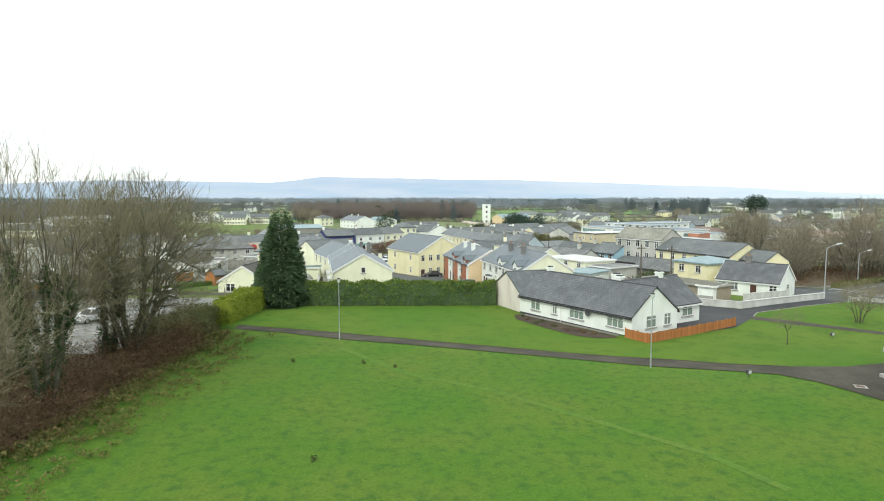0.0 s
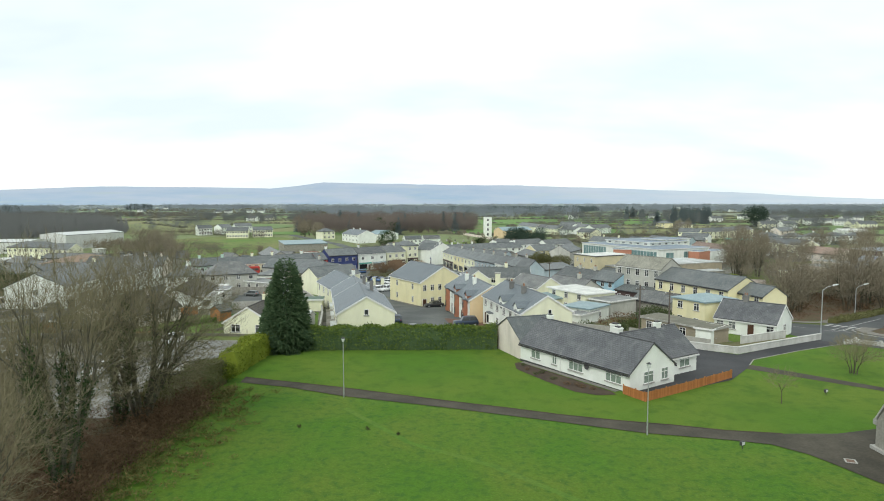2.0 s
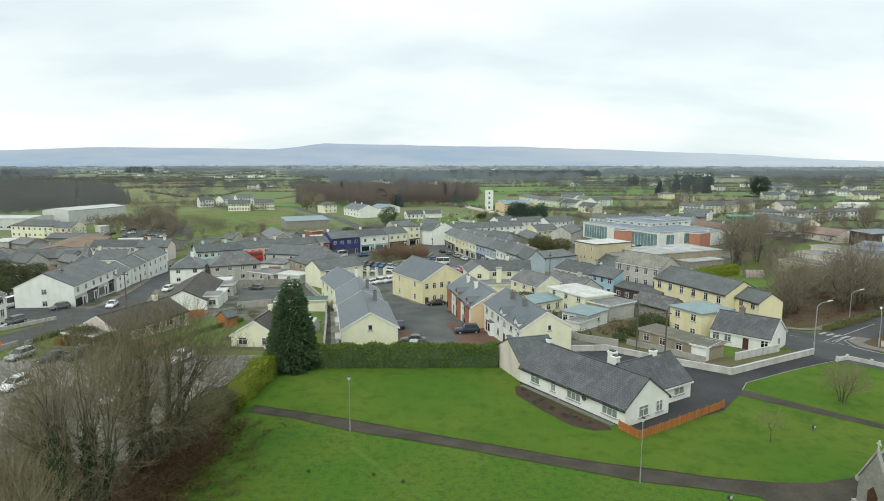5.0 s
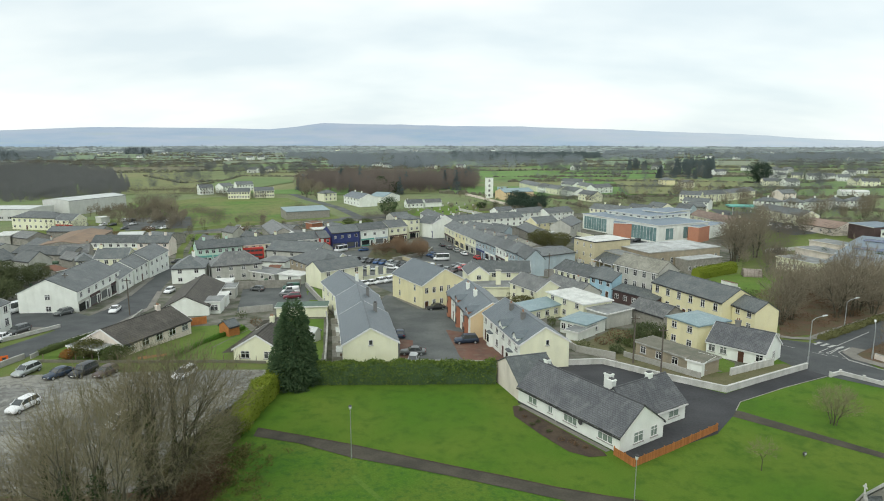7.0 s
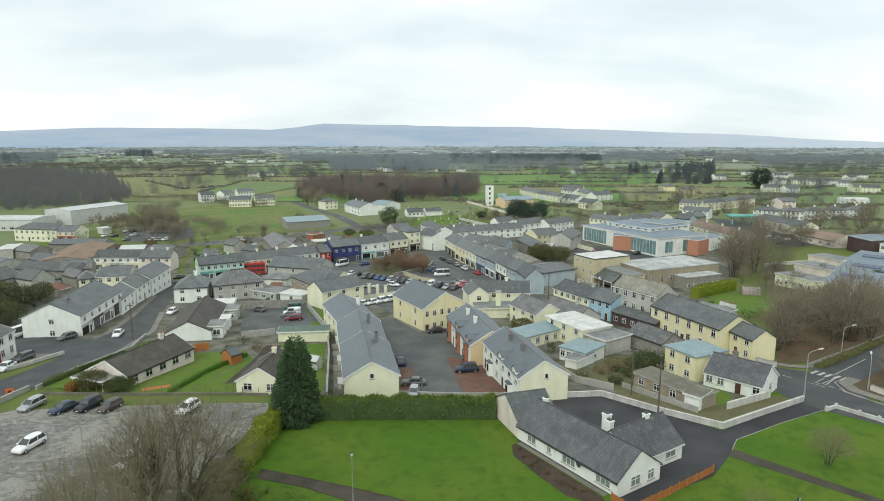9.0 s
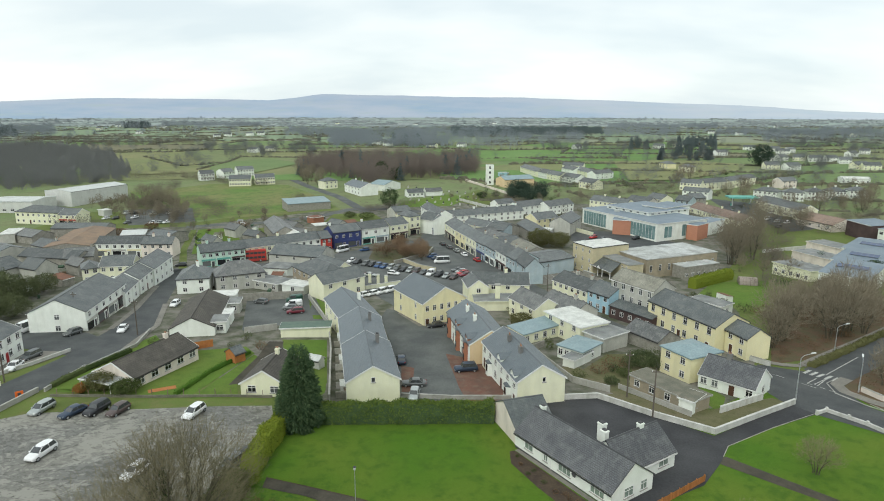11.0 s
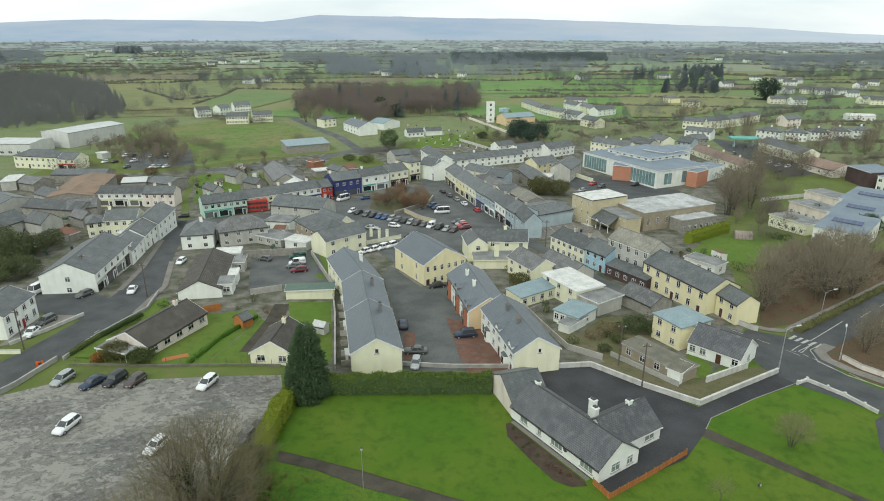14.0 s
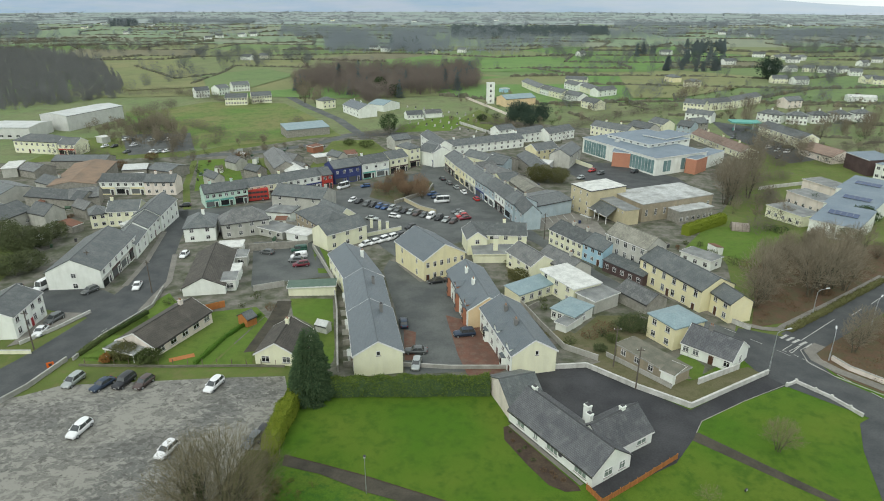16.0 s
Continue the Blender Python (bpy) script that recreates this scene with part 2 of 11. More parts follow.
WALLS = dict(
    white=mat("render_white", (0.82, 0.85, 0.79), (0.75, 0.78, 0.72), scale=0.5, fine=14, stain=0.16),
    cream=mat("render_cream", (0.80, 0.80, 0.60), (0.75, 0.75, 0.56), scale=0.4, fine=14, stain=0.14),
    yellow=mat("render_yellow", (0.78, 0.73, 0.47), (0.73, 0.68, 0.43), scale=0.4, fine=14, stain=0.12),
    grey=mat("render_grey", (0.5, 0.5, 0.45), (0.42, 0.42, 0.38), scale=0.5, fine=14, stain=0.3),
    stone=mat("rubble_stone", (0.33, 0.32, 0.28), (0.24, 0.23, 0.20), scale=1.2, fine=5, bump=0.5, stain=0.2),
    peach=mat("render_peach", (0.74, 0.58, 0.36), (0.69, 0.54, 0.33), scale=0.5, fine=14, stain=0.12),
    pink=mat("render_pale_pink", (0.78, 0.71, 0.63), (0.72, 0.65, 0.58), scale=0.5, fine=14, stain=0.25),
    rose=mat("render_rose", (0.70, 0.35, 0.42), (0.62, 0.32, 0.38), scale=0.5, fine=14, stain=0.1),
    blue=mat("render_dark_blue", (0.035, 0.05, 0.16), (0.05, 0.065, 0.18), scale=0.5, fine=14),
    paleblue=mat("render_pale_blue", (0.40, 0.60, 0.70), (0.36, 0.55, 0.66), scale=0.5, fine=14, stain=0.15),
    greyblue=mat("render_grey_blue", (0.42, 0.50, 0.53), (0.36, 0.44, 0.48), scale=0.4, fine=10, stain=0.2),
    brick=mat("brick_orange", (0.36, 0.155, 0.09), (0.30, 0.13, 0.08), scale=0.8, fine=9, stain=0.1),
    tan=mat("render_tan", (0.37, 0.32, 0.23), (0.3, 0.26, 0.19), scale=0.5, fine=10, stain=0.3),
    terracotta=mat("panel_terracotta", (0.50, 0.235, 0.15), (0.46, 0.215, 0.14), scale=0.3, fine=9),
    sand=mat("render_sand", (0.56, 0.50, 0.33), (0.50, 0.45, 0.30), scale=0.5, fine=10, stain=0.15),
    brown=mat("panel_dark_brown", (0.075, 0.05, 0.05), (0.10, 0.07, 0.065), scale=0.4, fine=9),
    cladding=mat("cladding_grey_white", (0.62, 0.63, 0.60), (0.55, 0.56, 0.54), rough=0.5, scale=0.3, fine=6, stain=0.15),
    timber=FENCE_WOOD_WALL,
    darkgrey=mat("render_dark_grey", (0.20, 0.20, 0.195), (0.16, 0.16, 0.155), scale=0.5, fine=14, stain=0.2),
    mint=mat("render_mint", (0.52, 0.68, 0.58), (0.47, 0.62, 0.53), scale=0.5, fine=14, stain=0.12),
    teal=mat("paint_teal", (0.16, 0.42, 0.36), (0.13, 0.36, 0.31), scale=0.6, fine=9),
    red=mat("paint_red", (0.45, 0.05, 0.04), (0.38, 0.05, 0.04), scale=0.6, fine=9),
)
WHITE_PAINT = mat("paint_white", (0.80, 0.80, 0.78), (0.72, 0.72, 0.70), rough=0.5, scale=1.5, bump=0.05)
DARK_PAINT = mat("paint_dark", (0.05, 0.05, 0.055), (0.07, 0.07, 0.07), rough=0.6, scale=1.5, bump=0.05)
DOOR_RED = mat("door_red", (0.33, 0.03, 0.03), rough=0.5, scale=1.5, bump=0.05)
DOOR_BROWN = mat("door_brown", (0.10, 0.05, 0.03), rough=0.5, scale=1.5, bump=0.05)
CONCRETE = mat("concrete", (0.42, 0.41, 0.38), (0.31, 0.31, 0.28), rough=0.9, scale=0.6, fine=9, bump=0.2, stain=0.3)
WALL_CAP = mat("wall_white", (0.60, 0.60, 0.565), (0.50, 0.50, 0.47), rough=0.85, scale=0.7, fine=9, bump=0.15, stain=0.45)
CLAY = mat("clay_pot", (0.35, 0.20, 0.13), rough=0.9, scale=3)
GALV = mat("galvanised_steel", (0.50, 0.52, 0.53), (0.42, 0.44, 0.45), rough=0.45, metal=0.6, scale=2, bump=0.03)
LAMP_GLASS = mat("lamp_cover", (0.75, 0.77, 0.76), rough=0.25, scale=2, bump=0.0, spec=0.5)
POLE_WOOD = mat("pole_wood", (0.14, 0.12, 0.10), (0.10, 0.085, 0.07), rough=0.9, scale=1, fine=9)
FENCE_WOOD = mat("fence_orange", (0.42, 0.17, 0.055), (0.34, 0.13, 0.045), rough=0.75, scale=1.2, fine=12, bump=0.2, vary=0.18)
FENCE_GREY = mat("fence_grey_brown", (0.22, 0.17, 0.12), (0.16, 0.13, 0.10), rough=0.85, scale=1.2, fine=12, bump=0.2, vary=0.15)
TARMAC = mat("tarmac", (0.056, 0.061, 0.063), (0.083, 0.088, 0.088), rough=0.75, scale=0.25, fine=4, bump=0.15, spec=0.3, coords="World")
TARMAC_WORN = mat("tarmac_worn", (0.082, 0.089, 0.088), (0.126, 0.134, 0.128), rough=0.85, scale=0.18, fine=3, bump=0.15, coords="World")
PATH_MAT = mat("path_tarmac", (0.056, 0.052, 0.041), (0.086, 0.078, 0.060), rough=0.9, scale=0.4, fine=5, bump=0.15, spec=0.15, coords="World")
PAVING = mat("paving_concrete", (0.235, 0.222, 0.195), (0.18, 0.172, 0.15), rough=0.9, scale=0.4, fine=3, bump=0.15, coords="World")
RED_PAVE = mat("paving_red", (0.165, 0.082, 0.058), (0.125, 0.072, 0.054), rough=0.85, scale=0.4, fine=6, bump=0.2, stain=0.3, coords="World")
YARD = mat("yard_ground", (0.19, 0.18, 0.155), (0.075, 0.085, 0.05), rough=0.95, scale=0.3, fine=1.5, bump=0.3, coords="World")
ROAD_PAINT = mat("road_paint", (0.52, 0.52, 0.49), (0.34, 0.34, 0.32), rough=0.7, scale=1.5, fine=7, bump=0.05, coords="World")
SOIL = mat("soil", (0.055, 0.04, 0.03), (0.08, 0.06, 0.04), rough=1.0, scale=0.7, fine=4, bump=0.6, coords="World")
LEAF_LITTER = mat("dead_bracken", (0.125, 0.078, 0.05), (0.095, 0.085, 0.045), rough=1.0, scale=0.4, fine=3, bump=0.6, coords="World")
SQUARE_SOIL = mat("planted_soil", (0.115, 0.092, 0.062), (0.085, 0.098, 0.045), rough=1.0, scale=0.25, fine=3, bump=0.6, coords="World")
LAWN = grass("lawn", (0.064, 0.136, 0.013), (0.100, 0.150, 0.020), (0.046, 0.098, 0.013), 0.07, 0.5, 9, 0.8, 0.1)
FIELD = grass("rough_field", (0.068, 0.148, 0.017), (0.100, 0.154, 0.023), (0.036, 0.096, 0.020), 0.13, 1.3, 5, 1.0, 0.04)
GARDEN = grass("garden_grass", (0.092, 0.158, 0.026), (0.115, 0.155, 0.034), (0.072, 0.115, 0.024), 0.1, 0.5, 7)
ROUGH_YARD = grass("rough_yard_grass", (0.115, 0.115, 0.055), (0.15, 0.132, 0.085), (0.085, 0.092, 0.042), 0.15, 0.7, 5)
TARMAC_WET = mat("tarmac_wet", (0.038, 0.039, 0.042), (0.066, 0.067, 0.07), rough=0.8, scale=0.12, fine=4, bump=0.12, spec=0.2, coords="World")
VERGE = grass("verge_grass", (0.115, 0.155, 0.04), (0.09, 0.115, 0.035), (0.145, 0.14, 0.06), 0.1, 0.5, 7)
TRACK_GRASS = grass("trodden_grass", (0.084, 0.168, 0.024), (0.105, 0.165, 0.03), (0.05, 0.115, 0.022), 0.2, 1.6, 5, 0.6, 0.04)
SIGN_ORANGE = mat("sign_orange", (0.75, 0.16, 0.03), rough=0.5, bump=0)
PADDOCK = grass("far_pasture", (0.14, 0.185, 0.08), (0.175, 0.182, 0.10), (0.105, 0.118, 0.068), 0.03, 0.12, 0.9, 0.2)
ROUGH = grass("rough_pasture", (0.105, 0.175, 0.045), (0.175, 0.168, 0.075), (0.075, 0.115, 0.04), 0.035, 0.16, 0.9, 0.2)
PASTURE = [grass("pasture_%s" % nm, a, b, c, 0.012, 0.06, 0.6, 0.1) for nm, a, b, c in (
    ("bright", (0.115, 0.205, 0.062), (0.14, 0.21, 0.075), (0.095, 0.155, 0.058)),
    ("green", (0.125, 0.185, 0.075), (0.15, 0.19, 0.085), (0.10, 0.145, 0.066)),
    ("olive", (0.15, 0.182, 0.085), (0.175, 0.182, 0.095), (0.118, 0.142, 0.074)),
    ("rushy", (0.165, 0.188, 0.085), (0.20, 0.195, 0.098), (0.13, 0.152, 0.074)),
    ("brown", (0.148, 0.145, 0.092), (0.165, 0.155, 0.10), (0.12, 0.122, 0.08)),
    # Mid and far tints are greyer and bluer: haze put into the turf colour.
    ("haze_mid_green", (0.168, 0.228, 0.14), (0.19, 0.232, 0.15), (0.15, 0.192, 0.135)),
    ("haze_mid_olive", (0.192, 0.22, 0.155), (0.21, 0.225, 0.16), (0.17, 0.195, 0.145)),
    ("haze_far_green", (0.225, 0.275, 0.25), (0.245, 0.285, 0.255), (0.21, 0.255, 0.245)),
    ("haze_far_grey", (0.24, 0.272, 0.265), (0.255, 0.285, 0.27), (0.225, 0.255, 0.258)))]
BARK = mat("bark", (0.066, 0.063, 0.044), (0.122, 0.113, 0.080), rough=0.95, scale=0.8, fine=9, bump=0.4)
TWIG = mat("twig", (0.168, 0.149, 0.090), (0.232, 0.206, 0.128), rough=0.95, scale=0.5, fine=5, bump=0.0, vary=0.15)
TWIG_OLIVE = mat("twig_olive", (0.195, 0.172, 0.125), (0.25, 0.218, 0.158), rough=0.95, scale=0.5, fine=5, bump=0.0, vary=0.15)
TWIG_RED = mat("twig_red", (0.185, 0.125, 0.078), (0.24, 0.165, 0.105), rough=0.95, scale=0.5, fine=5, bump=0.0, vary=0.2)
EVERGREEN = leaves("evergreen_leaves", (0.062, 0.080, 0.038), (0.135, 0.150, 0.075))
IVY = leaves("ivy_leaves", (0.025, 0.05, 0.018), (0.05, 0.085, 0.03))
CONIFER = leaves("conifer_needles", (0.036, 0.070, 0.034), (0.092, 0.135, 0.064))
HEDGE_LEAF = leaves("hedge_leaves", (0.05, 0.115, 0.016), (0.10, 0.185, 0.028))
HEDGE_DARK = leaves("hedge_dark_leaves", (0.055, 0.098, 0.020), (0.178, 0.235, 0.050))
HEDGE_LEAF_DULL = leaves("dull_garden_leaves", (0.055, 0.075, 0.035), (0.10, 0.125, 0.055))
HEDGE_GOLD = leaves("hedge_gold_leaves", (0.075, 0.115, 0.014), (0.235, 0.275, 0.036))
SHRUB = leaves("shrub_leaves", (0.05, 0.075, 0.025), (0.11, 0.13, 0.05))
BRAMBLE = leaves("bramble_stems", (0.095, 0.062, 0.036), (0.17, 0.115, 0.068))
SHRUB_OLIVE = leaves("olive_shrub_leaves", (0.075, 0.083, 0.032), (0.15, 0.145, 0.062))
SHRUB_RUST = leaves("rust_shrub_leaves", (0.22, 0.10, 0.03), (0.32, 0.16, 0.05))
SHRUB_BROWN = leaves("brown_shrub_twigs", (0.12, 0.075, 0.045), (0.18, 0.12, 0.07))
WOOD_BROWN = leaves("winter_wood", (0.14, 0.125, 0.1), (0.178, 0.16, 0.128), soft=0.5)
WOOD_RUSSET = leaves("winter_wood_russet", (0.172, 0.147, 0.128), (0.225, 0.19, 0.16), soft=0.5)
# Twig colour greyed and blued to stand in for haze.
WOOD_LIGHT_HAZE = leaves("winter_wood_light_haze", (0.145, 0.162, 0.155), (0.18, 0.195, 0.187), soft=0.5)
WOOD_FIR = leaves("fir_wood", (0.035, 0.06, 0.045), (0.065, 0.095, 0.068))
# Bare wood with distance haze mixed into its colour.
WOOD_HAZE = leaves("winter_wood_haze", (0.24, 0.285, 0.31), (0.285, 0.325, 0.345), soft=0.5)
# Young conifers made paler and bluer: haze painted into the colour.
PLANTATION_HAZE = leaves("young_plantation_haze", (0.198, 0.21, 0.205), (0.228, 0.237, 0.228), soft=0.5)
# Fir copy paled and blued by painted-in haze.
FIR_HAZE = leaves("fir_wood_haze", (0.105, 0.142, 0.143), (0.135, 0.17, 0.168), soft=0.5)
HEDGE_BANK = mat("hedge_bank", (0.10, 0.105, 0.075), (0.15, 0.145, 0.10), rough=1.0, scale=0.25, fine=1.5, bump=0.6, coords="World")
# Far copy of the hedge bank, haze painted into its colour.
HEDGE_BANK_HAZE = mat("hedge_bank_haze", (0.19, 0.218, 0.222), (0.235, 0.257, 0.255), rough=1.0, scale=0.05, fine=0.4, bump=0.6, coords="World")
HEDGEROW = leaves("hedgerow", (0.10, 0.11, 0.075), (0.165, 0.16, 0.11))


def glass_mat():
    m = bpy.data.materials.new("window_glass")
    m.use_nodes = True
    n, l = m.node_tree.nodes, m.node_tree.links
    b = n["Principled BSDF"]
    oi, mr, mx = n.new("ShaderNodeObjectInfo"), n.new("ShaderNodeMapRange"), n.new("ShaderNodeMixRGB")
    mr.inputs[1].default_value, mr.inputs[2].default_value = 0.45, 1.0
    mx.inputs[1].default_value, mx.inputs[2].default_value = (0.018, 0.02, 0.022, 1), (0.16, 0.17, 0.17, 1)
    l.new(oi.outputs["Random"], mr.inputs[0]), l.new(mr.outputs[0], mx.inputs[0]), l.new(mx.outputs[0], b.inputs["Base Color"])
    b.inputs["Roughness"].default_value, b.inputs["Specular IOR Level"].default_value = 0.06, 0.55
    return m


GLASS = glass_mat()
NET_CURTAIN = mat("net_curtained_glass", (0.25, 0.31, 0.26), (0.17, 0.22, 0.18), rough=0.15, scale=1.5, fine=6, bump=0.0, spec=0.5)
# Base colour lightened to stand in for reflected surroundings.
CAR_GLASS = mat("car_glass", (0.06, 0.068, 0.07), rough=0.08, bump=0, spec=0.9)
# The pale sky reflection is put into this glass's base colour.
SKY_GLASS = mat("school_sky_glazing", (0.22, 0.33, 0.33), (0.13, 0.22, 0.22), rough=0.07, scale=0.3, bump=0, spec=0.6)
RUBBER = mat("tyre_rubber", (0.02, 0.02, 0.02), rough=0.9, bump=0.05)
PAINTS = {nm: mat("car_paint_" + nm, c, tuple(v * 0.94 for v in c), rough=0.28, scale=1, bump=0, spec=0.6, metal=mt) for nm, c, mt in (
    ("white", (0.78, 0.79, 0.79), 0), ("silver", (0.42, 0.45, 0.44), 0.5), ("grey", (0.14, 0.15, 0.15), 0.4), ("dark", (0.03, 0.032, 0.036), 0.2),
    ("navy", (0.035, 0.055, 0.09), 0.3), ("blue", (0.05, 0.11, 0.25), 0.3), ("maroon", (0.17, 0.025, 0.04), 0.2), ("red", (0.50, 0.03, 0.03), 0.0),
    ("brown", (0.10, 0.075, 0.07), 0.3), ("green", (0.03, 0.10, 0.07), 0.2))}
HEADLIGHT = mat("headlight", (0.6, 0.62, 0.62), rough=0.1, bump=0, spec=0.6)
TAILLIGHT = mat("taillight", (0.35, 0.02, 0.02), rough=0.15, bump=0, spec=0.6)


# ---- shape helpers ----
GROUND_Y = (-200, 48, 62, 76, 86, 104, 144, 170, 220, 256, 352, 416, 492, 9000)
GROUND_Z = (0, -0.65, -1.1, -1.25, -1.45, -2.4, -4.6, -5.4, -8.0, -8.4, -7.6, -6.4, -5.6, -5.6)


def ease(a, b, x):
    t = min(max((x - a) / (b - a), 0), 1)
    return t * t * (3 - 2 * t)


def ground_z(x, y):
    """The lie of the land: it falls from the green to the square and rises again a little beyond it."""
    z = sum(float(np.interp(y + d, GROUND_Y, GROUND_Z)) for d in (-8, -4, 0, 4, 8)) / 5
    return z + 0.5 * ease(-20, -40, x) * ease(190, 120, y) * ease(30, 60, y)


class Geo:
    """Vertices and faces that become one mesh."""

    def __init__(self):
        self.v, self.f, self.uv = [], [], []

    def face(self, pts, uv=None):
        k = len(self.v)
        self.v.extend(tuple(p) for p in pts)
        self.f.append(tuple(range(k, k + len(pts))))
        self.uv.append(uv)
        return self

    def box(self, x0, x1, y0, y1, z0, z1, m=None):
        p = [Vector((x, y, z)) for z in (z0, z1) for y in (y0, y1) for x in (x0, x1)]
        if m is not None:
            p = [m @ q for q in p]
        k = len(self.v)
        self.v.extend(tuple(q) for q in p)
        for a in ((0, 2, 3, 1), (4, 5, 7, 6), (0, 1, 5, 4), (2, 6, 7, 3), (0, 4, 6, 2), (1, 3, 7, 5)):
            self.f.append(tuple(k + i for i in a))
            self.uv.append(None)
        return self

    def prism(self, profile, a, b, axis="x", m=None):
        """A closed outline swept from a to b. axis x: outline in (y, z); axis y: in (x, z); axis z: in (x, y)."""
        place = {"x": lambda s, p: (s, p[0], p[1]), "y": lambda s, p: (p[0], s, p[1]), "z": lambda s, p: (p[0], p[1], s)}[axis]
        k, n = len(self.v), len(profile)
        for s in (a, b):
            for p in profile:
                q = Vector(place(s, p))
                self.v.append(tuple(m @ q if m is not None else q))
        self.f.append(tuple(range(k, k + n)))
        self.f.append(tuple(range(k + 2 * n - 1, k + n - 1, -1)))
        self.uv += [None, None]
        for i in range(n):
            j = (i + 1) % n
            self.f.append((k + i, k + n + i, k + n + j, k + j))
            self.uv.append(None)
        return self

    def tube(self, p0, p1, r0, r1, sides=6, cap=True):
        p0, p1 = Vector(p0), Vector(p1)
        d = (p1 - p0).normalized()
        u = d.orthogonal().normalized()
        w = d.cross(u)
        k = len(self.v)
        for p, r in ((p0, r0), (p1, r1)):
            for i in range(sides):
                a = 2 * math.pi * i / sides
                self.v.append(tuple(p + r * (math.cos(a) * u + math.sin(a) * w)))
        for i in range(sides):
            j = (i + 1) % sides
            self.f.append((k + i, k + j, k + sides + j, k + sides + i))
            self.uv.append(None)
        if cap:
            self.f.append(tuple(range(k + 2 * sides - 1, k + sides - 1, -1))[::-1])
            self.f.append(tuple(range(k + sides - 1, k - 1, -1)))
            self.uv += [None, None]
        return self

    def lattice(self, xs, zs, y0, y1):
        """A flat frame in the xz plane, in one piece: every second cell both ways is open."""
        nx, nz, k = len(xs), len(zs), len(self.v)
        for y in (y0, y1):
            self.v.extend((x, y, z) for z in zs for x in xs)
        at = lambda i, j, b: k + b * nx * nz + j * nx + i
        solid = lambda i, j: 0 <= i < nx - 1 and 0 <= j < nz - 1 and not (i % 2 and j % 2)
        for j in range(nz - 1):
            for i in range(nx - 1):
                if not solid(i, j):
                    continue
                self.f.append((at(i, j, 0), at(i + 1, j, 0), at(i + 1, j + 1, 0), at(i, j + 1, 0)))
                self.f.append((at(i, j, 1), at(i, j + 1, 1), at(i + 1, j + 1, 1), at(i + 1, j, 1)))
                for di, dj, a, b in ((-1, 0, (i, j), (i, j + 1)), (1, 0, (i + 1, j), (i + 1, j + 1)), (0, -1, (i, j), (i + 1, j)), (0, 1, (i, j + 1), (i + 1, j + 1))):
                    if not solid(i + di, j + dj):
                        self.f.append((at(*a, 0), at(*b, 0), at(*b, 1), at(*a, 1)))
        self.uv = [None] * len(self.f)
        return self

    def mesh(self, name, fix=True):
        me = bpy.data.meshes.new(name)
        me.from_pydata(self.v, [], self.f)
        if any(u is not None for u in self.uv):
            lay = me.uv_layers.new(name="UVMap")
            for poly, u in zip(me.polygons, self.uv):
                if u is not None:
                    for li, c in zip(poly.loop_indices, u):
                        lay.data[li].uv = c
        if fix:
            bm = bmesh.new()
            bm.from_mesh(me)
            bmesh.ops.recalc_face_normals(bm, faces=bm.faces)
            bm.to_mesh(me)
            bm.free()
        me.update()
        return me


def part(name, geo, material, parent, label="", m=None):
    """One mesh object under a thing or under a part."""
    me = geo if isinstance(geo, bpy.types.Mesh) else geo.mesh(name)
    if not me.materials:
        me.materials.append(material)
    ob = new(name, me)
    if parent is not None:
        ob.parent = parent
    if m is not None:
        ob.matrix_basis = m
    return tagged(ob, label)


def thing(name, m, label, category, group="", kind=""):
    ob = new(name)
    ob.matrix_basis = m
    ob.empty_display_size = 0.3
    return tagged(ob, label, category, group, kind)


def on_ground(x, y, rz=0.0, dz=0.0):
    return pose(x, y, ground_z(x, y) + dz, 0, 0, rz)


def drape(name, outline, lift, material, label, category, step=5.0, kind="structure"):
    """A sheet with the given outline that lies on the land, lifted a little."""
    bm = bmesh.new()
    bm.faces.new([bm.verts.new((x, y, 0)) for x, y in outline])
    bmesh.ops.triangulate(bm, faces=bm.faces[:])
    xs, ys = [p[0] for p in outline], [p[1] for p in outline]
    for axis, lo, hi in ((0, min(xs), max(xs)), (1, min(ys), max(ys))):
        s = math.ceil(lo / step) * step
        while s < hi:
            co, no = Vector((0, 0, 0)), Vector((0, 0, 0))
            co[axis], no[axis] = s, 1
            bmesh.ops.bisect_plane(bm, geom=bm.verts[:] + bm.edges[:] + bm.faces[:], plane_co=co, plane_no=no)
            s += step
    for v in bm.verts:
        v.co.z = ground_z(v.co.x, v.co.y) + lift
    for f in bm.faces:
        if f.normal.z < 0:
            f.normal_flip()
    bm.normal_update()
    for f in bm.faces:
        if f.normal.z < 0:
            f.normal_flip()
    me = bpy.data.meshes.new(name)
    bm.to_mesh(me)
    bm.free()
    me.materials.append(material)
    return tagged(new(name, me), label, category, "", kind)


def ribbon(points, width):
    """The outline of a strip of that width along a line."""
    left, right = [], []
    for i, p in enumerate(points):
        a, b = Vector(points[max(i - 1, 0)]), Vector(points[min(i + 1, len(points) - 1)])
        d = (b - a).normalized()
        n = Vector((-d.y, d.x)) * width / 2
        left.append((p[0] + n.x, p[1] + n.y)), right.append((p[0] - n.x, p[1] - n.y))
    return left + right[::-1]


# ---- houses ----
WINDOW_MESHES = {}


